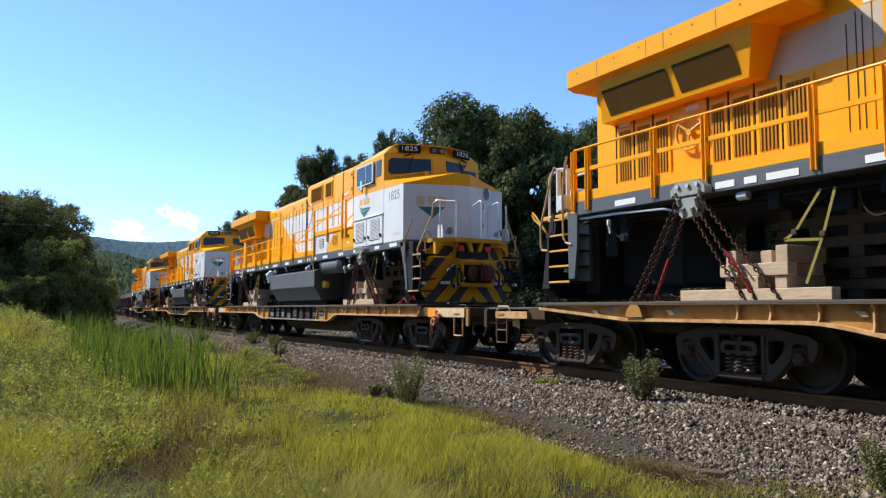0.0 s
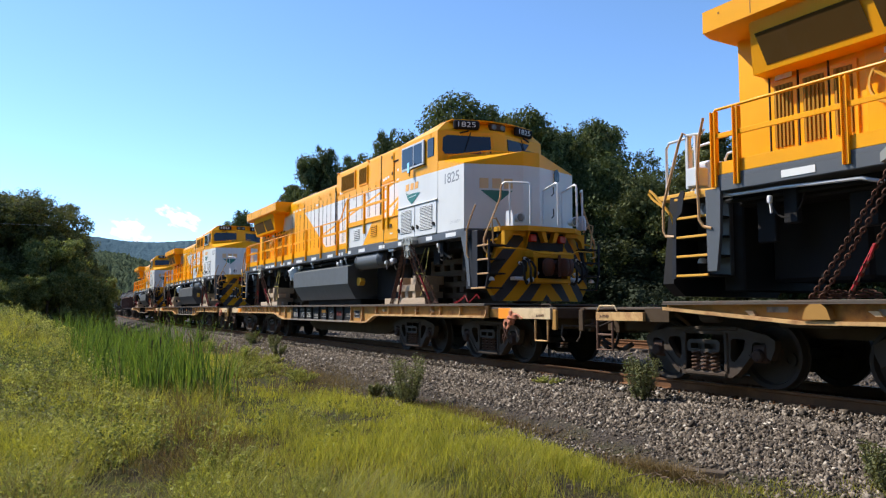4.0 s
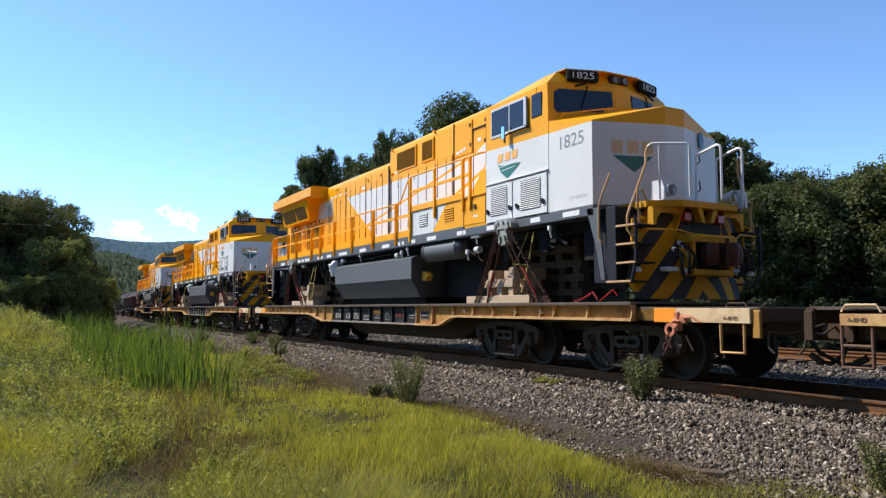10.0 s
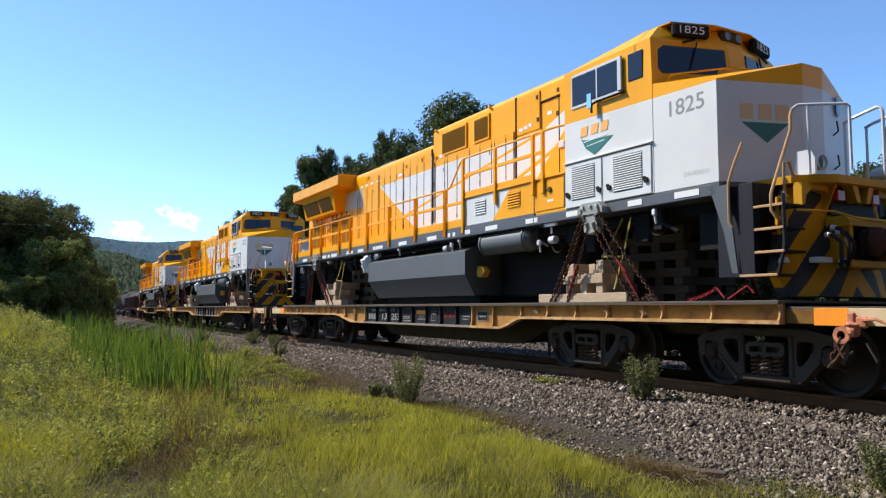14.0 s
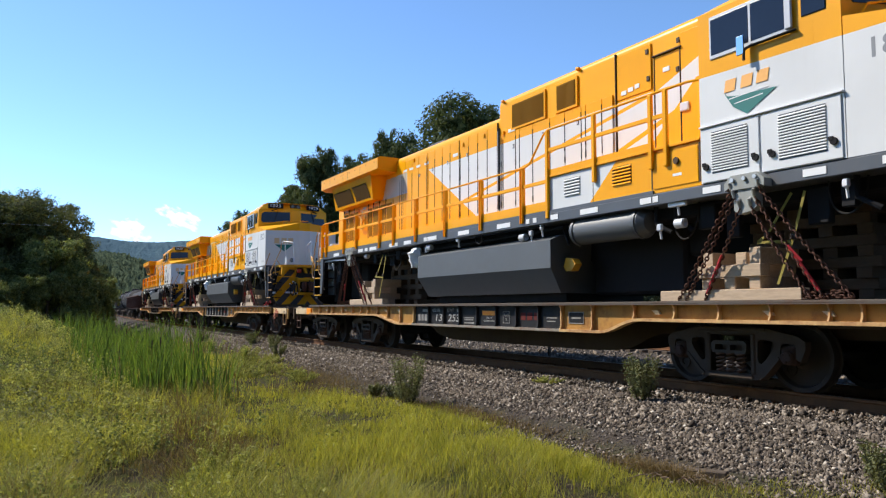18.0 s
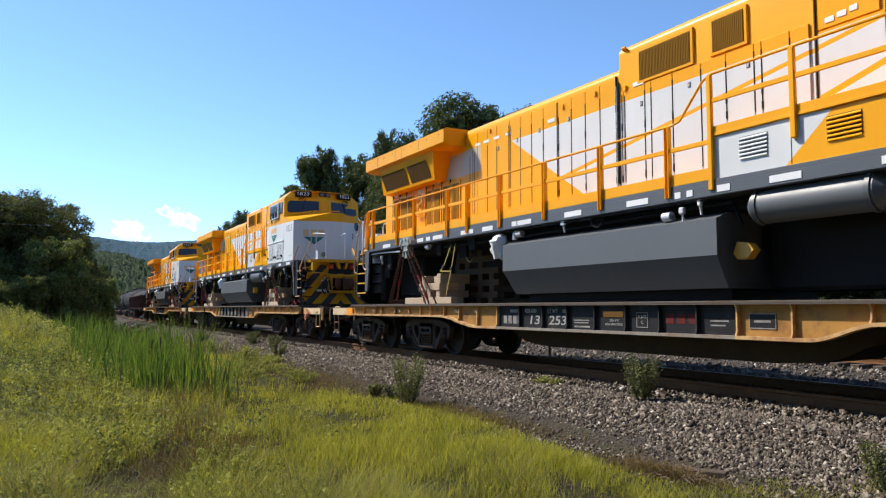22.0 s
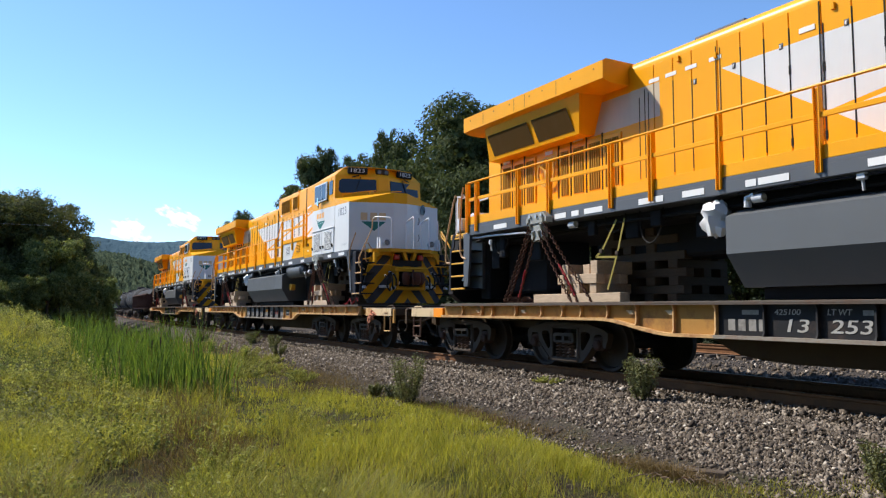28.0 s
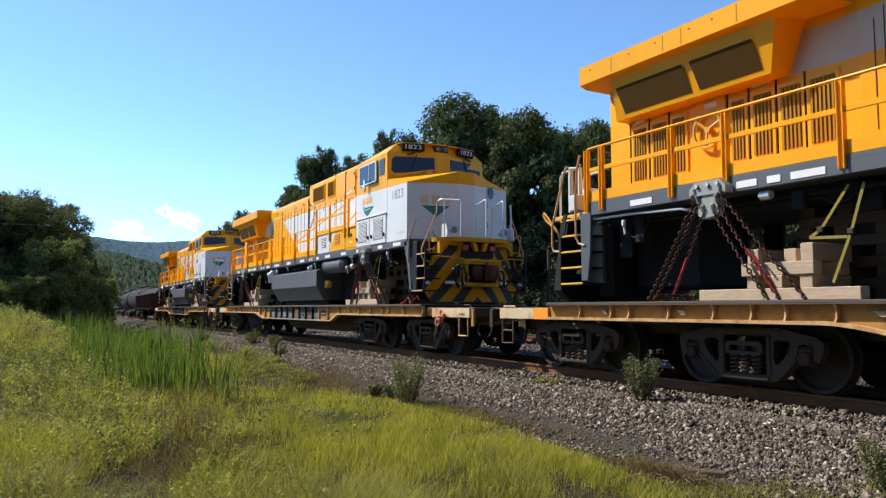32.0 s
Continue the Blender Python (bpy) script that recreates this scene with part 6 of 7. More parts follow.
    v = [(8.31, -1.465, 2.72), (8.31, -1.465, 4.44), (8.4, 0.0, 4.6), (8.31, 1.465, 4.44), (8.31, 1.465, 2.72),
         (nx, -1.465, 2.72), (nx, -1.465, 4.20), (cx, -0.22, 4.5), (cx, 0.22, 4.5), (nx, 1.465, 4.20), (nx, 1.465, 2.72), (cx, 0.22, 2.72), (cx, -0.22, 2.72)]
    g = Geo().add(v, [(0, 5, 6, 1), (1, 6, 7, 2), (2, 7, 8), (2, 8, 9, 3), (3, 9, 10, 4), (5, 12, 7, 6), (12, 11, 8, 7), (11, 10, 9, 8), (0, 4, 10, 11, 12, 5), (0, 1, 2, 3, 4)])
    part("nose", g.mesh("nose", cab_paint, False), None, loco, "faceted pale grey nose with an orange top")
    for sy in (-1, 1):
        yy = sorted((sy * 1.465, sy * 1.485))
        part("window_frame", Geo().box(6.42, 7.66, *yy, 4.475, 5.075, 0.008), silver_paint, loco, "bright window frame")
        part("window_pane", Geo().box(6.45, 7.055, *sorted((sy * 1.466, sy * 1.49)), 4.53, 5.03, 0.004), window_glass, loco, "dark tinted glass")
        part("window_pane", Geo().box(7.09, 7.63, *sorted((sy * 1.466, sy * 1.49)), 4.53, 5.03, 0.004), window_glass, loco, "dark tinted glass")
        part("wind_deflector", Geo().box(7.6, 7.7, *sorted((sy * 1.485, sy * 1.525)), 4.5, 5.06, 0.012), silver_paint, loco, "pale wind deflector")
        part("arm_rest", Geo().box(7.1, 7.75, *sorted((sy * 1.48, sy * 1.53)), 4.452, 4.478, 0.01), black_paint, loco)
        part("mirror", Geo().box(6.93, 7.05, *sorted((sy * 1.56, sy * 1.58)), 4.36, 4.62, 0.008), mirror_glass, loco, "small sky-blue wing mirror")
        part("mirror_arm", Geo().tube([(7.12, sy * 1.49, 4.48), (7.04, sy * 1.56, 4.42), (7.04, sy * 1.57, 4.28)], 0.02, 6), detail_brown, loco)
        part("quarter_window", Geo().box(7.8, 8.12, *sorted((sy * 1.462, sy * 1.482)), 4.6, 5.04, 0.009), window_glass, loco, "dark tinted glass")
        # equipment doors below the window
        yd = sorted((sy * 1.468, sy * 1.488))
        part("drip_rail", Geo().box(6.22, 8.3, *sorted((sy * 1.468, sy * 1.51)), 3.55, 3.575, 0.004), white_paint, loco)
        for a, b in ((6.25, 7.17), (7.2, 8.27)):
            part("louvre_panel", Geo().box(a, b, *yd, 2.79, 3.53, 0.008), white_paint, loco)
        for a, b in ((6.42, 7.0), (7.45, 8.08)):
            g = Geo()
            for k in range(15):
                z = 2.92 + 0.0365 * k
                g.prism([(sy * 1.484, z), (sy * 1.505, z + 0.002), (sy * 1.505, z + 0.008), (sy * 1.484, z + 0.028)], "x", a, b)
            tagged(part("louvre", g, white_paint, loco, "pale grey louvre slats"), kind="stuff")
            part("louvre_backing", Geo().box(a, b, *sorted((sy * 1.484, sy * 1.4895)), 2.9, 3.47), grey_paint, loco)
        for x in (6.33, 7.12, 7.36, 8.17):
            part("latch", Geo().lathe([(0, -0.015), (0.045, -0.015), (0.045, 0.015), (0, 0.015)], (x, sy * 1.5, 3.0), "y", 10).box(x - 0.06, x + 0.005, *sorted((sy * 1.5, sy * 1.52)), 3.01, 3.06, 0.005), black_paint, loco)
    # windscreens, number boards, headlights
    for sy in (-1, 1):
        def on_v(y, z, off):
            t = (abs(y) - 0.16) / 1.31
            lean = 0.06 * max(0.0, (z - 4.6) / 0.57)
            return (8.68 - 0.38 * t - lean + off * 0.96, y + sy * off * 0.28, z)
        corners = [(0.24, 4.68), (1.3, 4.62), (1.36, 4.7), (1.34, 5.0), (1.26, 5.07), (0.24, 5.07)]
        face = [on_v(sy * y, z, 0.014) for y, z in corners]
        back = [on_v(sy * y, z, -0.01) for y, z in corners]
        n6 = len(corners)
        g = Geo().add(face + back, [tuple(range(n6)), tuple(range(2 * n6 - 1, n6 - 1, -1))] + [(i, (i + 1) % n6, n6 + (i + 1) % n6, n6 + i) for i in range(n6)])
        part("windscreen", g, window_glass, loco, "dark tinted windscreen")
        part("wiper", Geo().tube([on_v(sy * 0.7, 5.15, 0.04), on_v(sy * 0.85, 4.72, 0.03)], 0.012, 5), black_paint, loco)
        part("wiper", Geo().tube([on_v(sy * 0.75, 5.18, 0.06), on_v(sy * 0.95, 5.12, 0.06)], 0.02, 5), black_paint, loco)
        box = Geo().box(-0.06, 0.05, -0.31, 0.31, -0.105, 0.105, 0.03)
        nb = part("number_board", box, black_paint, loco, "black number board with white figures")
        nb.matrix_basis = pose(8.46, sy * 0.8, 5.33, 0, 0, 16 * sy)
        if number:
            me = lettering(number, 0.12, 0.42, 0.001, 0, -0.002)
            me.materials.append(white_mark)
            part("board_number", me, None, nb, "white figures").matrix_basis = pose(0.0515, -0.21, -0.06, 0, 0, 90)
    part("light_housing", Geo().box(8.3, 8.58, -0.22, 0.22, 5.25, 5.42, 0.03), detail_brown, loco)
    for y in (-0.12, 0.12):
        part("headlight", Geo().lathe([(0, -0.02), (0.06, -0.02), (0.066, 0.01), (0.045, 0.012), (0, 0.0)], (8.585, y, 5.335), "x", 16), lens_dark, loco, "clear round headlight")
    part("roof_lip", Geo().prism([(8.1, -1.14), (8.36, -1.12), (8.6, -0.4), (8.6, 0.4), (8.36, 1.12), (8.1, 1.14)], "z", 5.438, 5.456), orange_paint, loco)
    for y in (-0.5, 0.55):
        part("wiper_box", Geo().box(8.75, 8.9, y - 0.08, y + 0.08, 4.54, 4.66, 0.02), yellow_paint, loco)
    part("nose_rail", Geo().tube([(8.45, -1.3, 4.47), (8.5, -1.28, 4.56), (8.95, -0.5, 4.66), (9.1, 0.4, 4.68)], 0.016, 6), orange_paint, loco)
    part("nose_window", Geo().lathe([(0, 0), (0.11, 0), (0.12, 0.015), (0.0, 0.02)], (0, 0, 0), "x", 18), window_glass, loco, "small oval nose window").matrix_basis = \
        pose(9.72, 0.82, 4.06, 0, 0, 18) @ Matrix.Diagonal((1, 0.85, 1.35, 1))
    for k in range(2):
        part("nose_latch", Geo().tube([(9.76, 0.65, 3.1 + 0.5 * k), (9.84, 0.65, 3.15 + 0.5 * k), (9.82, 0.65, 3.3 + 0.5 * k)], 0.012, 5), black_paint, loco)
    # emblem: plain shapes, no letters
    for sy in (-1,):
        y = sy * 1.476
        g = Geo().prism([(6.64, 3.96), (6.7, 3.9), (6.85, 3.875), (7.44, 3.845), (6.995, 3.6), (6.78, 3.74)], "y", y + 0.002, y - 0.0015)
        part("emblem", g, logo_green, loco, "green downward triangle emblem")
        for d in (0.02, 0.1):
            g = Geo().prism([(6.7 + d, 3.87 - d), (7.33 - d * 0.9, 3.9 - d), (7.33 - d * 0.9, 3.912 - d), (6.7 + d, 3.882 - d)], "y", y - 0.001, y - 0.0025)
            part("emblem_line", g, white_mark, loco)
        for x in (6.64, 6.9, 7.14):
            g = Geo().prism([(x, 3.96), (x + 0.17, 3.96), (x + 0.2, 4.12), (x + 0.03, 4.12)], "y", y + 0.002, y - 0.0015)
            g.slot = 0
            part("emblem_block", g, letter_orange, loco, "orange emblem block")
    n1 = Vector((9.48, -1.465, 0))
    along = (Vector((9.9, -0.22, 0)) - n1).normalized()
    turn = math.degrees(math.atan2(along.y, along.x))
    em = Geo().prism([(0.36, 3.62), (1.08, 3.62), (0.74, 3.34)], "y", -0.001, -0.004)
    part("emblem", em, logo_green, loco, "green downward triangle emblem").matrix_basis = pose(n1.x, n1.y, 0, 0, 0, turn)
    for x in (0.34, 0.62, 0.88):
        g = Geo().box(x, x + 0.2, -0.004, -0.001, 3.66, 3.88)
        part("emblem_block", g, letter_faded, loco, "faded orange emblem block").matrix_basis = pose(n1.x, n1.y, 0, 0, 0, turn)
    if number:
        me = lettering(number, 0.235, 0.64, 0.0004, 0, 0.01)
        me.materials.append(letter_grey)
        part("running_number", me, None, loco, "grey running number").matrix_basis = pose(8.63, -1.4662, 3.85)
        me = lettering("D9-40BBW", 0.07, 0.46, 0.0004, 0, -0.004)
        me.materials.append(letter_pale)
        part("type_lettering", me, None, loco, "faint grey type lettering").matrix_basis = pose(8.88, -1.4662, 2.93)
    # front platform, anticlimber and pilot
    for y0, y1 in ((-1.47, -1.445), (1.445, 1.47)):
        part("skirt", Geo().prism([(9.33, 2.72), (9.36, 2.6), (9.54, 2.1), (9.66, 1.54), (9.75, 1.54), (9.68, 2.1), (9.6, 2.72)], "y", y0, y1), grey_paint, loco, "dark grey step skirt")
    part("nose_base", Geo().prism([(9.98, -1.3), (10.1, -0.36), (10.1, 0.36), (9.98, 1.3), (9.3, 1.3), (9.3, -1.3)], "z", 1.5, 2.7), navy_paint, loco, "dark navy step well")
    plan = [(10.17, 1.0), (10.4, 0.34), (10.4, -0.34), (10.17, -1.0)]
    levels = [(1.235, 1.1, 0.03), (1.55, 1.3, 0.0), (2.1, 1.16, -0.03), (2.66, 1.0, -0.06)]
    v = []
    for z, half, dx in levels:
        v += [(x + dx, y * half, z) for x, y in plan] + [(10.05, -half, z), (10.05, half, z)]
    f = [tuple(range(5, -1, -1)), tuple(range(18, 24))]
    for k in range(3):
        f += [(6 * k + i, 6 * k + (i + 1) % 6, 6 * k + 6 + (i + 1) % 6, 6 * k + 6 + i) for i in range(6)]
    part("pilot", Geo().add(v, f), pilot_stripes, loco, "yellow pilot with dark slanting stripes")
    part("front_platform", Geo().prism([(9.3, -1.06), (10.27, -1.06), (10.62, -0.62), (10.62, 0.62), (10.27, 1.06), (9.3, 1.06)], "z", 2.68, 2.78), pilot_yellow, loco, "yellow front platform")
    for sy in (-1, 1):
        g = Geo().prism([(sy * 1.04, 2.68), (sy * 0.5, 2.68), (sy * 0.46, 2.56), (sy * 0.6, 2.6), (sy * 0.84, 2.6), (sy * 0.95, 2.52), (sy * 0.98, 2.4), (sy * 1.04, 2.38)], "x", 10.28, 10.4)
        part("gusset", g, pilot_yellow, loco)
        part("gusset", Geo().prism([(10.1, 2.68), (10.5, 2.68), (10.36, 2.36), (10.22, 2.2)], "y", *sorted((sy * 0.46, sy * 0.5))), pilot_yellow, loco)
        part("gusset", Geo().prism([(sy * 0.24, 2.68), (sy * 0.12, 2.68), (sy * 0.06, 2.46), (sy * 0.14, 2.46)], "x", 10.42, 10.56), pilot_yellow, loco)
        part("pocket_side", Geo().box(10.36, 10.64, *sorted((sy * 0.38, sy * 0.46)), 1.62, 2.16, 0.01), pilot_yellow, loco)
    # flat navy plate stands for the dark of the lamp recess
    part("lamp_recess", Geo().box(10.34, 10.4, -0.46, 0.46, 2.3, 2.66), navy_paint, loco)
    part("draft_beam", Geo().prism([(10.36, 2.26), (10.62, 2.26), (10.68, 2.2), (10.68, 2.13), (10.36, 2.13)], "y", -0.52, 0.52), pilot_yellow, loco)
    part("pocket_floor", Geo().box(10.36, 10.66, -0.46, 0.46, 1.6, 1.7, 0.015), pilot_yellow, loco)
    # black plate stands for the dark inside the coupler pocket
    part("pocket_back", Geo().box(10.38, 10.44, -0.38, 0.38, 1.7, 2.13), black_paint, loco)
    g = Geo().box(10.44, 10.84, -0.12, 0.12, 1.82, 2.04, 0.04)
    for y, r, x in ((-0.26, 0.12, 10.84), (0.12, 0.19, 10.88), (0.0, 0.12, 11.0)):
        g.lathe([(0, -0.19), (0.6 * r, -0.185), (0.9 * r, -0.12), (r, -0.03), (0.96 * r, 0.08), (0.75 * r, 0.16), (0, 0.18)], (x, y, 1.93), "z", 14)
    g.box(10.62, 10.74, -0.3, 0.34, 1.78, 2.08, 0.05)
    part("coupler", g, coupler_dark, loco, "dark rusty knuckle coupler")
    part("coupler_pin", Geo().tube([(11.02, -0.12, 1.72), (11.02, -0.12, 2.16)], 0.03, 8), coupler_dark, loco)
    for sy, y in ((-1, -0.62), (1, 0.72)):
        for k, (dy, drop) in enumerate(((0.0, 1.62), (0.09, 1.72), (-0.12, 1.58))):
            g = Geo().tube([(10.46, y + dy, 2.12 - 0.05 * k), (10.62, y + dy * 1.2, 2.08 - 0.05 * k), (10.72, y + dy * 1.3, 1.9), (10.72, y + dy * 1.3, drop + 0.1), (10.66, y + dy + sy * -0.06, drop),
                            (10.58, y + dy + sy * -0.14, drop + 0.06)], 0.026, 8)
            part("air_hose", g, rubber, loco, "black rubber brake hose")
            part("hose_fitting", Geo().tube([(10.5, y + dy, 2.11 - 0.05 * k), (10.56, y + dy * 1.1, 2.1 - 0.05 * k)], 0.034, 8), silver_paint, loco, "bright hose coupling")
            part("hose_fitting", Geo().tube([(10.6, y + dy + sy * -0.12, drop + 0.03), (10.56, y + dy + sy * -0.2, drop + 0.1)], 0.034, 8), silver_paint, loco, "bright hose coupling")
        part("marker_light", Geo().box(10.4, 10.5, sy * 0.38 - 0.09, sy * 0.38 + 0.09, 2.46, 2.62, 0.02), red_lens, loco, "red marker lamp")
        part("hose_bracket", Geo().box(10.34, 10.5, sy * 0.74 - 0.13, sy * 0.74 + 0.13, 1.66, 1.73, 0.01), silver_paint, loco)
        y2 = -0.66 if sy < 0 else 0.78
        part("ditch_light", Geo().lathe([(0, -0.2), (0.07, -0.2), (0.1, -0.06), (0.108, 0.0), (0.095, 0.01), (0.085, -0.02), (0, -0.04)], (10.44, y2, 2.96), "x", 18), silver_paint, loco, "round silver ditch light")
        part("ditch_lens", Geo().lathe([(0, -0.02), (0.083, -0.02), (0.07, 0.0), (0, 0.012)], (10.44, y2, 2.96), "x", 16), lens_dark, loco, "round glass lamp lens")
        part("lamp_bracket", Geo().prism([(10.2, 2.78), (10.5, 2.78), (10.5, 2.98), (10.44, 3.1), (10.24, 3.1)], "y", *sorted((y2 + sy * 0.2, y2 + sy * 0.24))), silver_paint, loco, "silver lamp bracket")
        # bent grab irons at the corners
        g = Geo().tube([(10.32, sy * 1.08, 2.74), (10.36, sy * 1.22, 2.92), (10.36, sy * 1.32, 2.9), (10.34, sy * 1.3, 2.7), (10.34, sy * 1.28, 2.42), (10.34, sy * 1.2, 2.36)], 0.018, 7)
        part("grab_iron", g, tan_steel, loco, "bent tan grab iron")
        g = Geo().tube([(10.24, sy * 1.1, 2.5), (10.28, sy * 1.36, 2.46), (10.3, sy * 1.4, 2.12), (10.28, sy * 1.34, 2.02), (10.26, sy * 1.2, 2.08), (10.26, sy * 1.16, 2.3)], 0.024, 7)
        part("grab_iron", g, pilot_yellow, loco, "bent yellow grab iron")
    g = Geo().tube([(10.46, -1.24, 2.3), (10.6, -0.7, 2.3), (10.76, -0.4, 2.2), (10.76, 0.4, 2.2), (10.6, 0.7, 2.3), (10.46, 1.24, 2.3)], 0.016, 6)
    part("uncoupling_lever", g, pilot_yellow, loco, "yellow uncoupling lever")
    for sy in (-1, 1):
        g = Geo().tube([(10.3, sy * 1.03, 3.64), (10.36, sy * 1.0, 3.68), (10.46, sy * 0.95, 3.67), (10.83, sy * 0.74, 3.62), (10.86, sy * 0.72, 3.58), (10.86, sy * 0.72, 2.78)] if sy < 0 else [(10.3, 1.03, 3.64), (10.36, 1.0, 3.66), (10.46, 0.95, 3.62), (10.46, 0.95, 2.78)], 0.02, 8)
        g.tube([(10.46, sy * 0.95, 3.67), (10.46, sy * 0.95, 2.78)], 0.018, 7)
        part("front_rail", g, silver_paint, loco, "silver hand rail")
        y3 = -0.03 if sy < 0 else 0.46
        g = Geo().tube([(10.34, y3, 3.56), (10.44, y3, 3.6), (10.8, y3, 3.68), (10.85, y3, 3.66), (10.87, y3, 3.6), (10.87, y3, 2.78)], 0.022, 8).tube([(10.36, y3, 3.58), (10.36, y3, 2.78)], 0.018, 7)
        part("front_rail", g, silver_paint, loco, "silver hand rail")
        g = Geo().tube([(9.78, sy * 1.36, 3.26), (9.7, sy * 1.46, 2.92), (9.66, sy * 1.5, 2.72), (9.66, sy * 1.5, 2.2), (9.7, sy * 1.48, 2.14)], 0.02, 7)
        part("step_rail", g, tan_steel, loco, "tan stair hand rail")
        g = Geo().tube([(10.3, sy * 1.03, 3.64), (10.29, sy * 1.06, 3.56), (10.29, sy * 1.07, 3.36), (10.26, sy * 1.4, 2.62), (10.26, sy * 1.45, 2.5), (10.26, sy * 1.45, 2.3), (10.3, sy * 1.42, 2.22), (10.34, sy * 1.3, 2.18)], 0.021, 7)
        part("step_rail", g, tan_steel, loco, "tan stair hand rail")
        for k in range(4):
            z = 1.5 + 0.29 * k
            a, b = (9.76, 10.32) if k == 0 else (10.0, 10.42)
            part("step_tread", Geo().box(a, b, *sorted((sy * 1.03, sy * 1.43)), z - 0.02, z + 0.01, 0.004), black_paint, loco)
            part("step_edge", Geo().box(a, b, *sorted((sy * 1.43, sy * 1.46)), z - 0.02, z + 0.014, 0.004), tan_steel, loco, "tan step edge")
        part("step_side", Geo().prism([(10.42, 2.5), (10.43, 1.85), (10.32, 1.48), (10.3, 1.48), (10.4, 1.86), (10.4, 2.5)], "y", *sorted((sy * 1.4, sy * 1.45))), navy_paint, loco)
        part("step_well_side", Geo().box(9.74, 9.99, *sorted((sy * 1.31, sy * 1.44)), 1.49, 2.7, 0.01), navy_paint, loco, "dark navy step well")
        part("step_lamp", Geo().lathe([(0, 0.05), (0.05, 0.03), (0.07, -0.03), (0, -0.03)], (10.3, sy * 1.3, 1.68), "z", 12), silver_paint, loco, "small step lamp")
        # rear steps
        part("rear_skirt", Geo().prism([(-9.12, 2.65), (-9.11, 1.54), (-8.96, 1.54), (-8.89, 2.05), (-8.87, 2.65)], "y", *sorted((sy * 1.475, sy * 1.42))), grey_paint, loco)
        part("rear_step_well", Geo().box(-9.69, -9.12, *sorted((sy * 0.9, sy * 1.0)), 1.5, 2.7, 0.01), grey_paint, loco)
        for k in range(5):
            z = 1.5 + 0.272 * k
            part("step_tread", Geo().box(-9.69, -9.12, *sorted((sy * 1.0, sy * 1.43)), z - 0.02, z + 0.01, 0.004), black_paint, loco)
            part("step_edge", Geo().box(-9.69, -9.12, *sorted((sy * 1.43, sy * 1.46)), z - 0.02, z + 0.014, 0.004), yellow_paint, loco, "yellow step edge")
        part("step_side", Geo().prism([(-9.72, 2.36), (-9.76, 1.46), (-9.72, 1.46), (-9.69, 2.36)], "y", *sorted((sy * 1.0, sy * 1.46))), navy_paint, loco)
        part("step_plate", Geo().prism([(-9.72, 1.46), (-9.72, 2.36), (-9.64, 2.4), (-9.62, 2.62), (-9.56, 2.7), (-9.5, 2.7), (-9.55, 2.4), (-9.66, 2.3), (-9.68, 1.46)], "y", *sorted((sy * 1.44, sy * 1.465))), navy_paint, loco, "dark navy step side plate")
        part("step_lamp", Geo().lathe([(0, 0.05), (0.05, 0.03), (0.07, -0.03), (0, -0.03)], (-9.35, sy * 1.3, 1.7), "z", 12), silver_paint, loco, "small step lamp")
        g = Geo().tube([(-9.12, sy * 1.48, 3.66), (-9.2, sy * 1.48, 3.4), (-9.24, sy * 1.49, 2.9), (-9.22, sy * 1.49, 2.26), (-9.16, sy * 1.48, 2.16), (-9.02, sy * 1.48, 2.12)], 0.021, 7)
        part("step_rail", g, tan_steel, loco, "tan stair hand rail")
        g = Geo().tube([(-9.5, sy * 1.4, 3.5), (-9.54, sy * 1.42, 3.54), (-9.6, sy * 1.44, 3.4), (-9.9, sy * 1.46, 2.52), (-9.9, sy * 1.46, 2.16), (-9.86, sy * 1.46, 2.08), (-9.7, sy * 1.46, 2.06)], 0.021, 7)
        part("step_rail", g, tan_steel, loco, "tan stair hand rail")
        part("platform_rail", Geo().tube([(-9.5, sy * 1.4, 3.5), (-9.2, sy * 1.44, 3.46), (-9.12, sy * 1.47, 3.5)], 0.018, 6).box(-9.52, -9.46, *sorted((sy * 1.33, sy * 1.41)), 2.72, 3.5, 0.01), silver_paint, loco, "silver platform rail")
        part("platform_box", Geo().box(-9.5, -9.28, *sorted((sy * 1.2, sy * 1.42)), 2.74, 3.02, 0.02), silver_paint, loco, "pale box on the platform")
        g = Geo().tube([(-9.9, sy * 1.36, 2.46), (-10.16, sy * 1.4, 2.66), (-10.24, sy * 1.4, 2.76), (-10.22, sy * 1.4, 2.8), (-10.12, sy * 1.4, 2.72), (-9.84, sy * 1.38, 2.4), (-9.78, sy * 1.36, 2.2)], 0.02, 7)
        part("grab_iron", g, yellow_paint, loco, "bent yellow grab iron")
        for x0 in (0.95, 0.4):
            g = Geo().tube([(-10.3, sy * x0, 2.75), (-10.3, sy * x0, 3.5), (-10.24, sy * x0, 3.58), (-9.8, sy * x0, 3.6)], 0.022, 7)
            part("rear_rail", g, silver_paint, loco, "silver hand rail")
        part("rail_post", Geo().box(-9.65, -9.6, sy * 1.05 - 0.04, sy * 1.05 + 0.04, 2.7, 3.58, 0.01), silver_paint, loco)
    part("rear_platform", Geo().box(-10.4, -8.82, -1.05, 1.05, 2.68, 2.76, 0.01), yellow_paint, loco)
    # black box added behind the rear steps to keep the gap dark
    part("draft_box", Geo().box(-9.3, -8.95, -0.92, 0.92, 1.28, 2.62, 0.02), black_paint, loco)
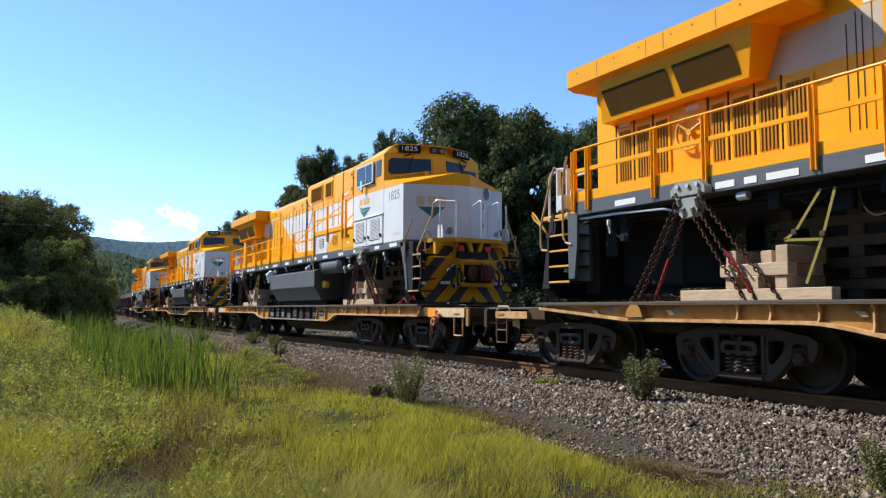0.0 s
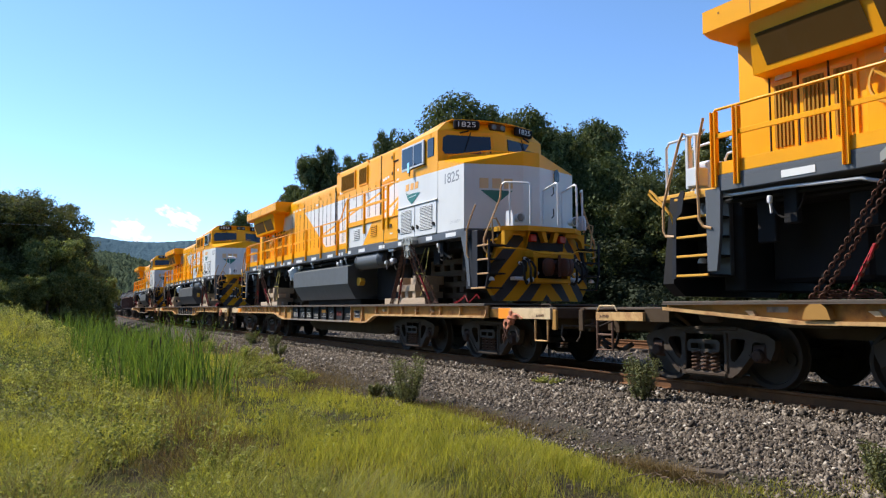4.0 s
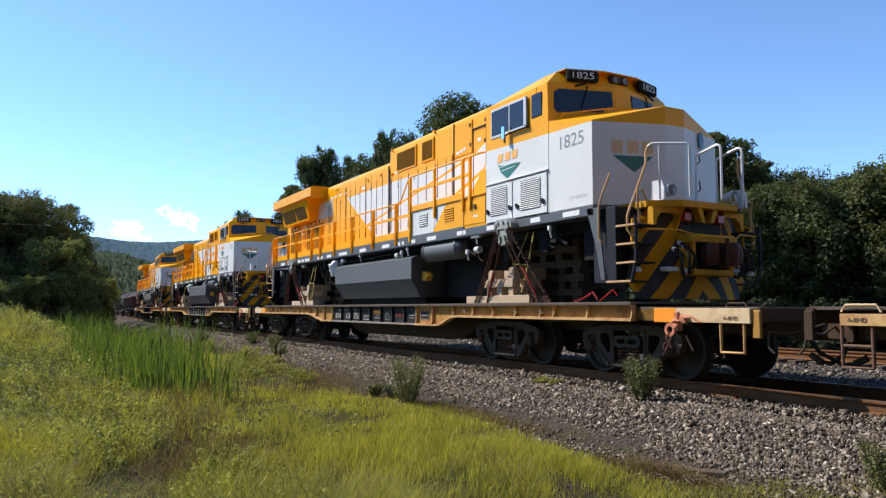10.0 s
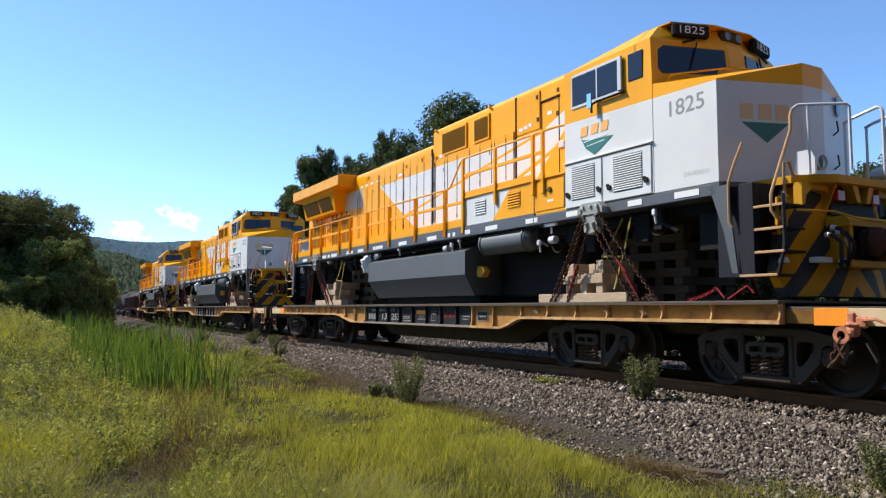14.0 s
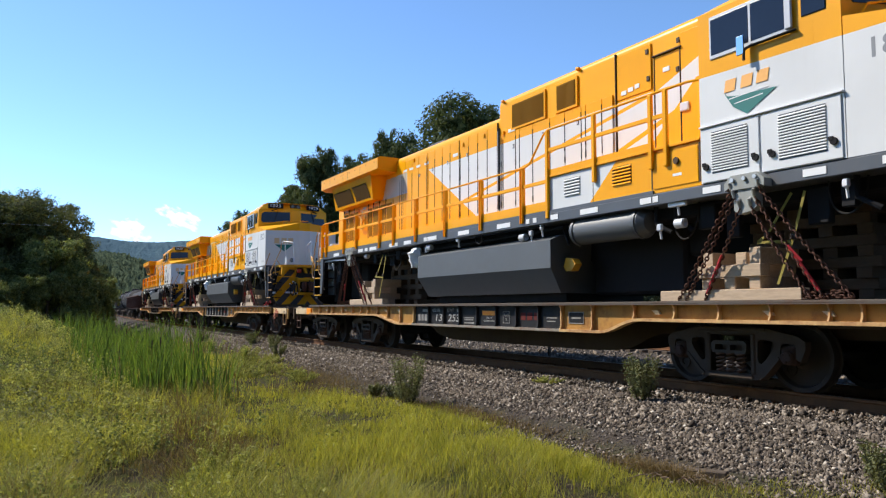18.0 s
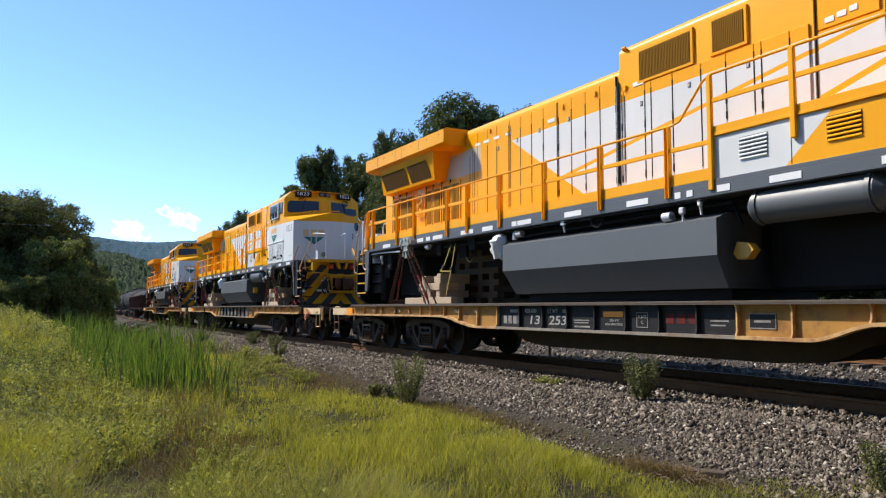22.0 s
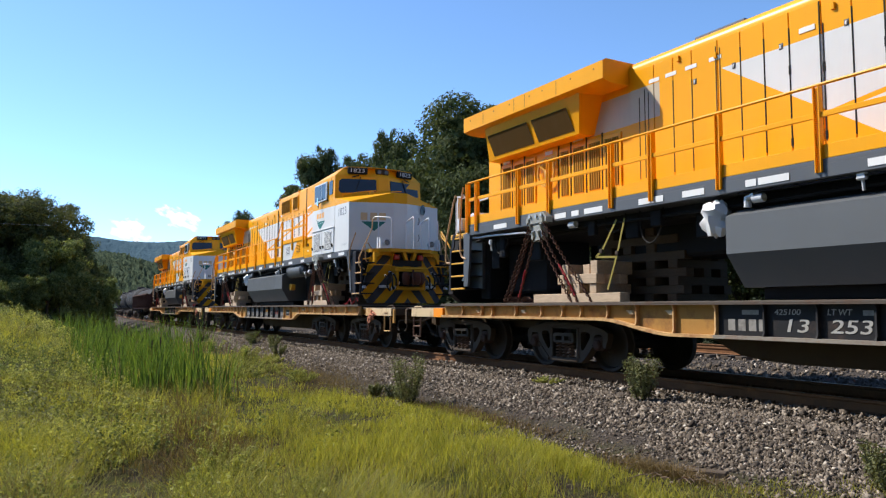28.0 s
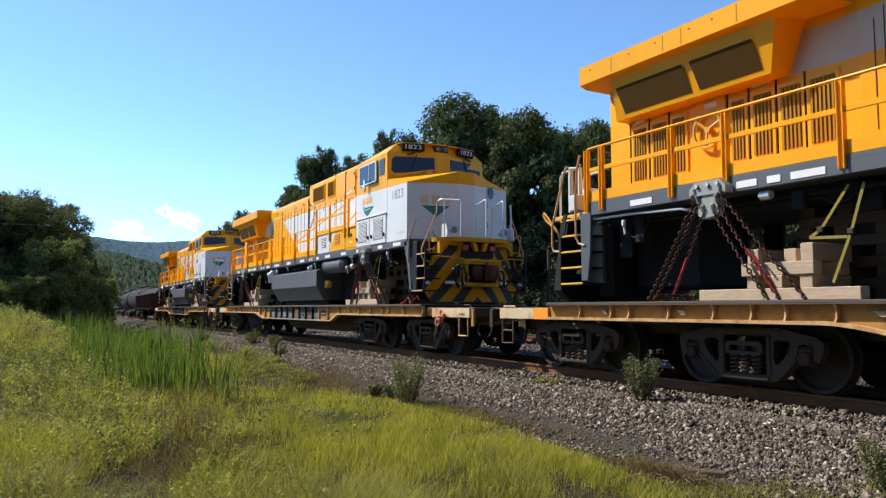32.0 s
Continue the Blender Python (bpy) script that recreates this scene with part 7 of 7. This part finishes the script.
    part("rear_pilot", Geo().prism([(-1.28, 1.4), (-1.05, 1.22), (1.05, 1.22), (1.28, 1.4), (1.1, 2.7), (-1.1, 2.7)], "x", -10.1, -9.9), black_paint, loco)
    part("coupler", Geo().box(-10.6, -10.1, -0.15, 0.15, 1.82, 2.08, 0.04).box(-10.85, -10.5, -0.22, 0.24, 1.74, 2.16, 0.07), coupler_rust, loco, "rusty knuckle coupler")
    part("sand_box", Geo().box(-9.75, -9.45, -0.95, -0.55, 2.76, 3.2, 0.04), silver_paint, loco, "pale rounded sand filler")
    # black boxes added to fill the dark space under the frame
    part("equipment_box", Geo().box(2.95, 5.1, -0.6, 0.6, 1.32, 2.5, 0.05), black_paint, loco, "black box added to fill the dark space below the frame")
    part("equipment_box", Geo().box(-8.8, -7.4, -0.55, 0.55, 1.4, 2.5, 0.05), black_paint, loco, "black box added to fill the dark space below the frame")
    # fuel tank
    p = [(-1.45, 2.3), (-1.45, 1.8), (-1.17, 1.36), (1.17, 1.36), (1.45, 1.8), (1.45, 2.3), (1.2, 2.4), (-1.2, 2.4)]
    g = Geo()
    xs2 = [(-2.38, 0), (2.78, 0)]
    v = [(-2.38 if q > 1.5 else -2.33, p0, q) for p0, q in p] + [(2.78 if q > 1.5 else 2.72, p0, q) for p0, q in p]
    n8 = len(p)
    g.add(v, [tuple(range(n8)), tuple(range(2 * n8 - 1, n8 - 1, -1))] + [(i, (i + 1) % n8, n8 + (i + 1) % n8, n8 + i) for i in range(n8)])
    part("fuel_tank", g.mesh("fuel_tank", tank_paint, False), None, loco, "smooth dark grey fuel tank")
    # black block added to close the see-through gap beneath the tank
    part("tank_saddle", Geo().box(-2.2, 2.6, -0.95, 0.95, 1.2, 1.365, 0.01), black_paint, loco, "black block added to darken the gap under the tank")
    for sy in (-1, 1):
        part("air_reservoir", Geo().lathe([(0, 3.2), (0.15, 3.22), (0.23, 3.3), (0.23, 4.9), (0.15, 5.0), (0, 5.02)], (0, sy * 1.22, 2.4), "x", 20), tank_paint, loco, "dark grey air reservoir")
        for x in (3.36, 4.84):
            part("reservoir_band", Geo().lathe([(0.235, -0.03), (0.248, -0.03), (0.248, 0.03), (0.235, 0.03)], (x, sy * 1.22, 2.4), "x", 20), grey_paint, loco)
        part("filler_cap", Geo().prism([(2.84, 1.82), (2.9, 1.98), (3.08, 1.95), (3.16, 1.86), (3.06, 1.74), (2.9, 1.74)], "y", *sorted((sy * 1.05, sy * 1.2))), yellow_paint, loco, "yellow filler cap")
        part("plastic_wrap", crumpled((-2.62, sy * 1.36, 2.3), 0.24, 17), bag_white, loco, "crumpled white plastic wrapping")
        part("tank_valve", Geo().tube([(-2.1, sy * 1.35, 2.4), (-2.1, sy * 1.35, 2.52), (-1.95, sy * 1.38, 2.55)], 0.05, 8), silver_paint, loco)
        for x in (5.2, 5.6, 8.3):
            part("pipe", Geo().tube([(x, sy * 1.3, 2.6), (x, sy * 1.3, 2.35), (x + 0.25, sy * 1.25, 2.2)], 0.035, 7), black_paint, loco)
        part("pipe", Geo().tube([(-9.0, sy * 1.2, 2.5), (-2.0, sy * 1.25, 2.46), (2.9, sy * 1.25, 2.52), (3.0, sy * 1.2, 2.2)], 0.03, 6), black_paint, loco)
        part("pipe", Geo().tube([(-8.9, sy * 1.38, 2.55), (-8.0, sy * 1.4, 2.54), (-7.0, sy * 1.4, 2.5), (-6.8, sy * 1.3, 2.44)], 0.022, 7), silver_paint, loco, "bright steel air pipe")
        for x, z0, z1, w, dy in ((-8.6, 1.9, 2.5, 0.28, 1.1), (-8.1, 2.1, 2.55, 0.2, 1.25), (-7.4, 2.0, 2.5, 0.35, 1.0), (-5.34, 2.3, 2.54, 0.18, 1.3), (-4.6, 2.2, 2.55, 0.3, 1.15), (-3.9, 2.32, 2.56, 0.22, 1.3), (-3.2, 2.1, 2.5, 0.3, 1.1),
                                 (5.9, 2.2, 2.55, 0.3, 1.2), (6.3, 2.05, 2.5, 0.22, 1.1), (7.6, 2.1, 2.55, 0.3, 1.2), (8.1, 2.25, 2.55, 0.18, 1.3), (8.8, 1.9, 2.5, 0.35, 1.1)):
            part("bracket", Geo().box(x, x + w, *sorted((sy * (dy - 0.1), sy * dy)), z0, z1, 0.015), black_paint, loco)
        for x, z in ((-8.3, 2.2), (-5.0, 2.34), (-4.2, 2.1), (5.45, 2.1), (7.9, 2.2)):
            part("cable", Geo().tube([(x + 0.24 - 0.24 * math.cos(q), sy * (1.2 + 0.04 * math.sin(q)), 2.6 - (2.62 - z) * math.sin(q) ** 0.8) for q in np.linspace(0, math.pi, 13)], 0.014, 6), rubber, loco)
        for x, z, r in ((1.86, 2.42, 0.07), (-1.9, 2.5, 0.06), (-5.62, 2.52, 0.06), (5.75, 2.3, 0.07)):
            part("pipe_end", Geo().lathe([(r, -0.1), (r, 0.05), (0.8 * r, 0.06), (0.72 * r, 0.0), (0, 0.0)], (x, sy * 1.36, z), "x", 14), silver_paint, loco, "bright pipe end")
        for x, w, z in ((2.1, 0.1, 2.42), (2.44, 0.07, 2.5), (-0.6, 0.12, 2.52), (5.32, 0.1, 2.22), (5.55, 0.34, 2.54), (-8.2, 0.06, 2.36), (8.2, 0.08, 2.46)):
            part("valve", Geo().box(x, x + w, *sorted((sy * 1.38, sy * 1.44)), z, z + 0.1, 0.015).tube([(x + 0.5 * w, sy * 1.4, z), (x + 0.5 * w, sy * 1.38, z - 0.12)], 0.018, 6), silver_paint if w > 0.09 else bag_white, loco, "small bright valve")
        part("conduit", Geo().tube([(-2.2, sy * 1.42, 2.58), (0.2, sy * 1.43, 2.56), (0.24, sy * 1.42, 2.44), (0.36, sy * 1.42, 2.4), (0.46, sy * 1.42, 2.46), (0.48, sy * 1.43, 2.57), (2.6, sy * 1.43, 2.57)], 0.012, 6), black_paint, loco)
        # jacking pads that take the chains
        for x in (7.02, -6.36):
            g = Geo().prism([(x - 0.3, 2.7), (x - 0.2, 2.79), (x + 0.2, 2.79), (x + 0.3, 2.7), (x + 0.3, 2.6), (x + 0.22, 2.64), (x + 0.16, 2.6), (x - 0.16, 2.6), (x - 0.22, 2.64), (x - 0.3, 2.6)], "y", *sorted((sy * 1.46, sy * 1.62)))
            g.prism([(x - 0.1, 2.64), (x + 0.1, 2.64), (x + 0.1, 2.57), (x + 0.17, 2.54), (x + 0.17, 2.36), (x + 0.1, 2.31), (x - 0.1, 2.28), (x - 0.17, 2.34), (x - 0.17, 2.54), (x - 0.1, 2.57)], "y", *sorted((sy * 1.48, sy * 1.6)))
            part("jacking_pad", g, truck_pad, loco, "grey cast jacking pad")
            for dx in (-0.16, 0.02, 0.18):
                part("bolt", Geo().lathe([(0, -0.02), (0.03, -0.02), (0.03, 0.02), (0, 0.02)], (x + dx, sy * 1.63, 2.73), "y", 6), chrome, loco)
    return loco


def two_tone(name):
    """Orange above, pale grey below: the cab's paint."""
    n = Nodes(name)
    sep = n.t.nodes.new("ShaderNodeSeparateXYZ")
    n.link(n.tc.outputs["Object"], sep.inputs[0])
    hi = n.math("GREATER_THAN", n.math("ADD", sep.outputs[2], n.math("MULTIPLY", n.math("MINIMUM", sep.outputs[0], 9.48), 0.026)), 4.43)
    lo = n.math("LESS_THAN", sep.outputs[2], 2.785)
    c = n.mix(hi, WHITE, ORANGE)
    c = n.mix(lo, c, (0.085, 0.092, 0.105))
    tone = n.ramp(n.noise(0.8, 3), [(0.3, (0.93, 0.93, 0.93)), (0.75, (1.04, 1.04, 1.04))])
    c = n.mix(1.0, c, tone, "MULTIPLY")
    streak = n.ramp(n.noise(3.0, 6, 0.65, (1.5, 1.5, 0.25)), [(0.5, (0, 0, 0)), (0.9, (1, 1, 1))])
    c = n.mix(n.math("MULTIPLY", streak, 0.06), c, (0.2, 0.16, 0.12))
    n.bump(n.noise(1.3, 2), 0.12, 0.02)
    return n.set(c, 0.36, 0, 0.25)


cab_paint = two_tone("orange_over_grey_paint")
letter_pale = paint("faint_letter_paint", (0.5, 0.515, 0.535), 0.5, 0.0)
navy_paint = paint("dark_navy_paint", (0.014, 0.016, 0.024), 0.6, 0.12, spec=0.2)
pale_stencil = paint("pale_stencil_paint", (0.36, 0.35, 0.33), 0.6, 0.3)
truck_pad = paint("grey_cast_pad", (0.3, 0.31, 0.29), 0.6, 0.2)


# ---- load securing ----
def build_crib(x, seed):
    """A crib of sawn timbers under the locomotive's frame."""
    rnd = random.Random(seed)
    crib = thing("timber_crib", "stack of fresh sawn timber blocks under the locomotive", "timber stack", "timber cribs under the locomotives")
    z, k = DECK, 0
    h = 0.137
    while z < 2.3:
        if k % 2 == 0:
            for dx in (0.0, 0.5, 1.0, 1.5):
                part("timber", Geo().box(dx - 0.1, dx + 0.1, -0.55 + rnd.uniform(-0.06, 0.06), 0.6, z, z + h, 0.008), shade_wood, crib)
        else:
            for yy in (-0.45, 0.05, 0.5):
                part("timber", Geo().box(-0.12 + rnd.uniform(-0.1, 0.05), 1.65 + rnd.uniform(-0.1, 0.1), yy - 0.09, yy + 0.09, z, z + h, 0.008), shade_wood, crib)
        z += h
        k += 1
    # the low outer stack at the deck's edge
    def block(x0, x1, y0, y1, z0, z1):
        part("timber", Geo().box(x0, x1, y0, y1, DECK + z0, DECK + z1, 0.008), fresh_wood, crib)
    block(-1.04, 1.23, -1.44, -1.27, 0.0, 0.15)
    block(-0.9, 0.9, -1.1, -0.92, 0.0, 0.15)
    for dx in (-0.22, 0.16, 0.54):
        block(dx - 0.085, dx + 0.085, -1.42 + rnd.uniform(-0.02, 0.04), -0.62, 0.151, 0.31)
    block(-0.36, 0.66, -1.42, -1.24, 0.311, 0.475)
    block(-0.4, 0.7, -0.95, -0.77, 0.311, 0.475)
    for dx, top, front in ((-0.22, 0.66, -1.36), (0.27, 0.64, -1.3), (0.55, 0.69, -1.38)):
        block(dx - 0.085, dx + 0.085, front, -0.6, 0.476, top)
    crib.location.x = x
    return crib


def chain_mesh(a, b, link=0.078, wire=0.0105, sag=0.03, turnbuckle=False):
    a, b = Vector(a), Vector(b)
    n = max(4, int((b - a).length / (link * 0.74)))
    d = (b - a).normalized()
    s1 = d.orthogonal().normalized()
    s2 = d.cross(s1)
    g = Geo()
    for i in range(n):
        t = (i + 0.5) / n
        c = a.lerp(b, t) + Vector((0, 0, -sag * 4 * t * (1 - t)))
        side = s1 if i % 2 else s2
        ring = []
        for k in range(8):
            q = 2 * math.pi * k / 8
            ring.append(c + d * (math.cos(q) * link * 0.5) + side * (math.sin(q) * link * 0.3))
        g.tube(ring, wire, 4, closed=True)
    return g


def build_chains(x, out):
    """Twelve chains from one pair of jacking pads to the deck's edge."""
    for sy in (-1, 1):
        top = [(-0.2, 2.6, -1.28), (-0.16, 2.5, -1.15), (-0.08, 2.36, -0.82), (0.08, 2.36, 0.75), (0.14, 2.48, 0.92), (0.2, 2.6, 1.27)]
        for dx, z, reach in top:
            c = thing("tie_down_chain", "rusty steel tie-down chain from the jacking pad to the car's deck", "chain", "tie-down chains")
            a, b = (dx, sy * 1.6, z), (reach * (1.0 if sy < 0 else 0.9), sy * 1.44, DECK + 0.02)
            links = chain_mesh(a, b)
            out_way = 0.42 if reach > 0 else -0.3
            tail = chain_mesh(b, (b[0] - out_way, b[1] - sy * 0.12, DECK + 0.02), sag=-0.02)
            links.add(tail.v, tail.f)
            tail = chain_mesh((b[0] - out_way, b[1] - sy * 0.12, DECK + 0.03), (b[0] - 0.3 * out_way, b[1] - sy * 0.02, DECK + 0.06), sag=-0.05)
            links.add(tail.v, tail.f)
            tagged(part("chain", links, chain_rust, c), kind="stuff")
            part("hook", Geo().tube([a, (a[0] * 1.05, a[1] + sy * 0.03, a[2] + 0.09), (a[0], a[1] - sy * 0.02, a[2] + 0.12)], 0.022, 6), chrome, c, "bright chain hook")
            if reach in (-0.82, 0.92):
                p, q = Vector(a).lerp(Vector(b), 0.5), Vector(a).lerp(Vector(b), 0.93)
                part("load_binder", Geo().tube([p, q], 0.022, 7).tube([p + Vector((0.02, -0.03, 0)), p.lerp(q, 0.4) + Vector((0.06, -0.05, 0.02))], 0.014, 6), chain_red, c, "red load binder")
            c.location.x = x
            out.append(c)


def build_strap(x, out):
    """Webbing pulled over the outer timbers and up to the frame."""
    for run in ([(1.27, 2.5), (1.1, 1.96), (0.86, 1.38)], [(1.09, 2.5), (0.73, 2.01), (0.58, 1.925), (1.05, 1.9)]):
        s = thing("lashing_strap", "yellow webbing strap round the timber crib", "strap", "lashing straps")
        g = Geo()
        for (xa, za), (xb, zb) in zip(run[:-1], run[1:]):
            d = math.hypot(xb - xa, zb - za)
            nx, nz = -(zb - za) / d * 0.018, (xb - xa) / d * 0.018
            g.prism([(xa - nx, za - nz), (xb - nx, zb - nz), (xb + nx, zb + nz), (xa + nx, za + nz)], "y", -1.36, -1.364)
        part("webbing", g, strap_web, s)
        part("ratchet", Geo().box(run[1][0] - 0.04, run[1][0] + 0.04, -1.39, -1.355, run[1][1] - 0.035, run[1][1] + 0.035, 0.01), truck_iron, s, "steel ratchet buckle")
        s.location.x = x
        out.append(s)


def build_binder(out):
    s = thing("deck_chain", "red-painted binder and chain lying on the deck", "chain")
    tagged(part("chain", chain_mesh((8.7, -1.25, 1.2), (9.25, -1.3, 1.36), 0.07, 0.008), chain_red, s), kind="stuff")
    part("load_binder", Geo().tube([(9.25, -1.3, 1.36), (9.4, -1.32, 1.22)], 0.01, 6).tube([(9.45, -1.32, 1.2), (9.75, -1.3, 1.38), (9.85, -1.3, 1.28)], 0.012, 6), chain_red, s)
    out.append(s)


# ---- the tail of the train ----
def build_tank_car():
    car = thing("tank_car", "dark sooty cylindrical railway tank car", "tank car", "tank cars at the train's end")
    part("tank", Geo().lathe([(0, -7.2), (0.5, -7.15), (0.95, -6.95), (1.17, -6.5), (1.2, -6.0), (1.2, 6.0), (1.17, 6.5), (0.95, 6.95), (0.5, 7.15), (0, 7.2)], (0, 0, 2.1), "x", 36), tank_black, car)
    for x in (-4.2, -1.4, 1.4, 4.2, 6.1):
        part("band", Geo().lathe([(1.205, -0.1), (1.225, -0.1), (1.225, 0.1), (1.205, 0.1)], (x, 0, 2.1), "x", 36), band_grey, car, "pale tank band")
    part("dome", Geo().lathe([(0.4, -0.1), (0.4, 0.25), (0.3, 0.32), (0, 0.32)], (0, 0, 3.25), "z", 20), tank_black, car)
    part("frame", Geo().box(-8.0, 8.0, -0.5, 0.5, 0.75, 1.1, 0.02), truck_iron, car)
    for x in (-7.75, 7.75):
        part("end_sill", Geo().box(x - 0.15, x + 0.15, -1.4, 1.4, 0.8, 1.15, 0.01), truck_iron, car)
    for x in (-5.9, 5.9):
        build_truck(car, x)
    return car


def build_gondola():
    car = thing("gondola_car", "rusty brown railway gondola car with ribbed sides", "freight car")
    body = Geo().box(-7.2, 7.2, -1.45, -1.38, 1.15, 2.3).box(-7.2, 7.2, 1.38, 1.45, 1.15, 2.3).box(-7.2, -7.13, -1.38, 1.38, 1.15, 2.3).box(7.13, 7.2, -1.38, 1.38, 1.15, 2.3).box(-7.2, 7.2, -1.4, 1.4, 1.05, 1.16)
    part("body", body, brown_car, car)
    for sy in (-1, 1):
        for x in np.arange(-7.1, 7.2, 1.18):
            part("side_post", Geo().box(x - 0.05, x + 0.05, *sorted((sy * 1.45, sy * 1.55)), 1.15, 2.3, 0.01), brown_car, car)
        part("top_rail", Geo().box(-7.25, 7.25, *sorted((sy * 1.42, sy * 1.56)), 2.26, 2.36, 0.01), brown_car, car)
    for z in (1.4, 1.8):
        part("end_rib", Geo().box(7.2, 7.28, -1.4, 1.4, z, z + 0.1, 0.01), brown_car, car)
    part("frame", Geo().box(-7.9, 7.9, -0.4, 0.4, 0.8, 1.06, 0.02), truck_iron, car)
    for x in (-5.6, 5.6):
        build_truck(car, x)
    load = thing("covered_load", "rounded black covered load in the gondola car", "load")
    p = [(-1.3, 1.17)] + [(-1.3 * math.cos(t), 1.9 + 1.1 * math.sin(t)) for t in np.linspace(0, math.pi, 13)] + [(1.3, 1.17)]
    part("cover", Geo().prism(p, "x", -6.9, 6.9), tank_black, load)
    return car, load


tank_black = rusty("sooty_black_tank_paint", (0.018, 0.017, 0.018), (0.04, 0.028, 0.022), 0.4, 0.8)
band_grey = rusty("grey_band", (0.16, 0.15, 0.15), (0.1, 0.07, 0.05), 0.4, 0.6)
brown_car = rusty("brown_car_paint", (0.09, 0.045, 0.038), (0.07, 0.035, 0.025), 0.5, 0.8)


MOVERS = []


def build_train():
    cars = {-1: build_flatcar("plain"), 0: build_flatcar("orange"), 1: build_flatcar("orange", False)}
    a_loco = build_locomotive("1825")
    b_loco = build_locomotive("1823")
    extras = [build_crib(6.42, 1), build_crib(-5.65, 2)]
    build_chains(7.02, extras)
    build_chains(-6.36, extras)
    build_strap(6.42, extras)
    build_strap(-5.65, extras)
    build_binder(extras)
    for k in (-1, 0, 1, 2):
        at = START - k * PITCH
        first = k == -1
        MOVERS.append((cars[k] if k in cars else copy_thing(cars[1], Matrix()), at, Matrix()))
        loco = {-1: a_loco, 1: b_loco}.get(k) or copy_thing(a_loco if k == 0 else b_loco, Matrix())
        MOVERS.append((loco, at, pose(-0.13, 0, 0.04) if first else Matrix()))
        for e in extras:
            m = e.matrix_basis.copy()
            ob = e if first else copy_thing(e, m)
            MOVERS.append((ob, at, pose(-0.13, 0, 0) @ m if first else m))
    at = START - 2 * PITCH - 12.6 - 8.6
    gondola, load = build_gondola()
    MOVERS.append((gondola, at, Matrix()))
    MOVERS.append((load, at, Matrix()))
    tank = build_tank_car()
    for k in range(3):
        t = tank if k == 0 else copy_thing(tank, Matrix())
        MOVERS.append((t, at - 16.9 - 16.8 * k, Matrix()))


build_train()


def motions():
    for ob, at, local in MOVERS:
        rows = [(0.5 * i, line_pose(at + s) @ local.normalized()) for i, s in enumerate(ROLLED)]
        walk(ob, rows)
        for truck in ob.children:
            for wheels in truck.children:
                if wheels.name.startswith("wheelset"):
                    x = wheels.location.x
                    walk(wheels, [(0.5 * i, pose(x, 0, 0.457, 0, math.degrees(s / 0.457), 0)) for i, s in enumerate(ROLLED)])


motions()
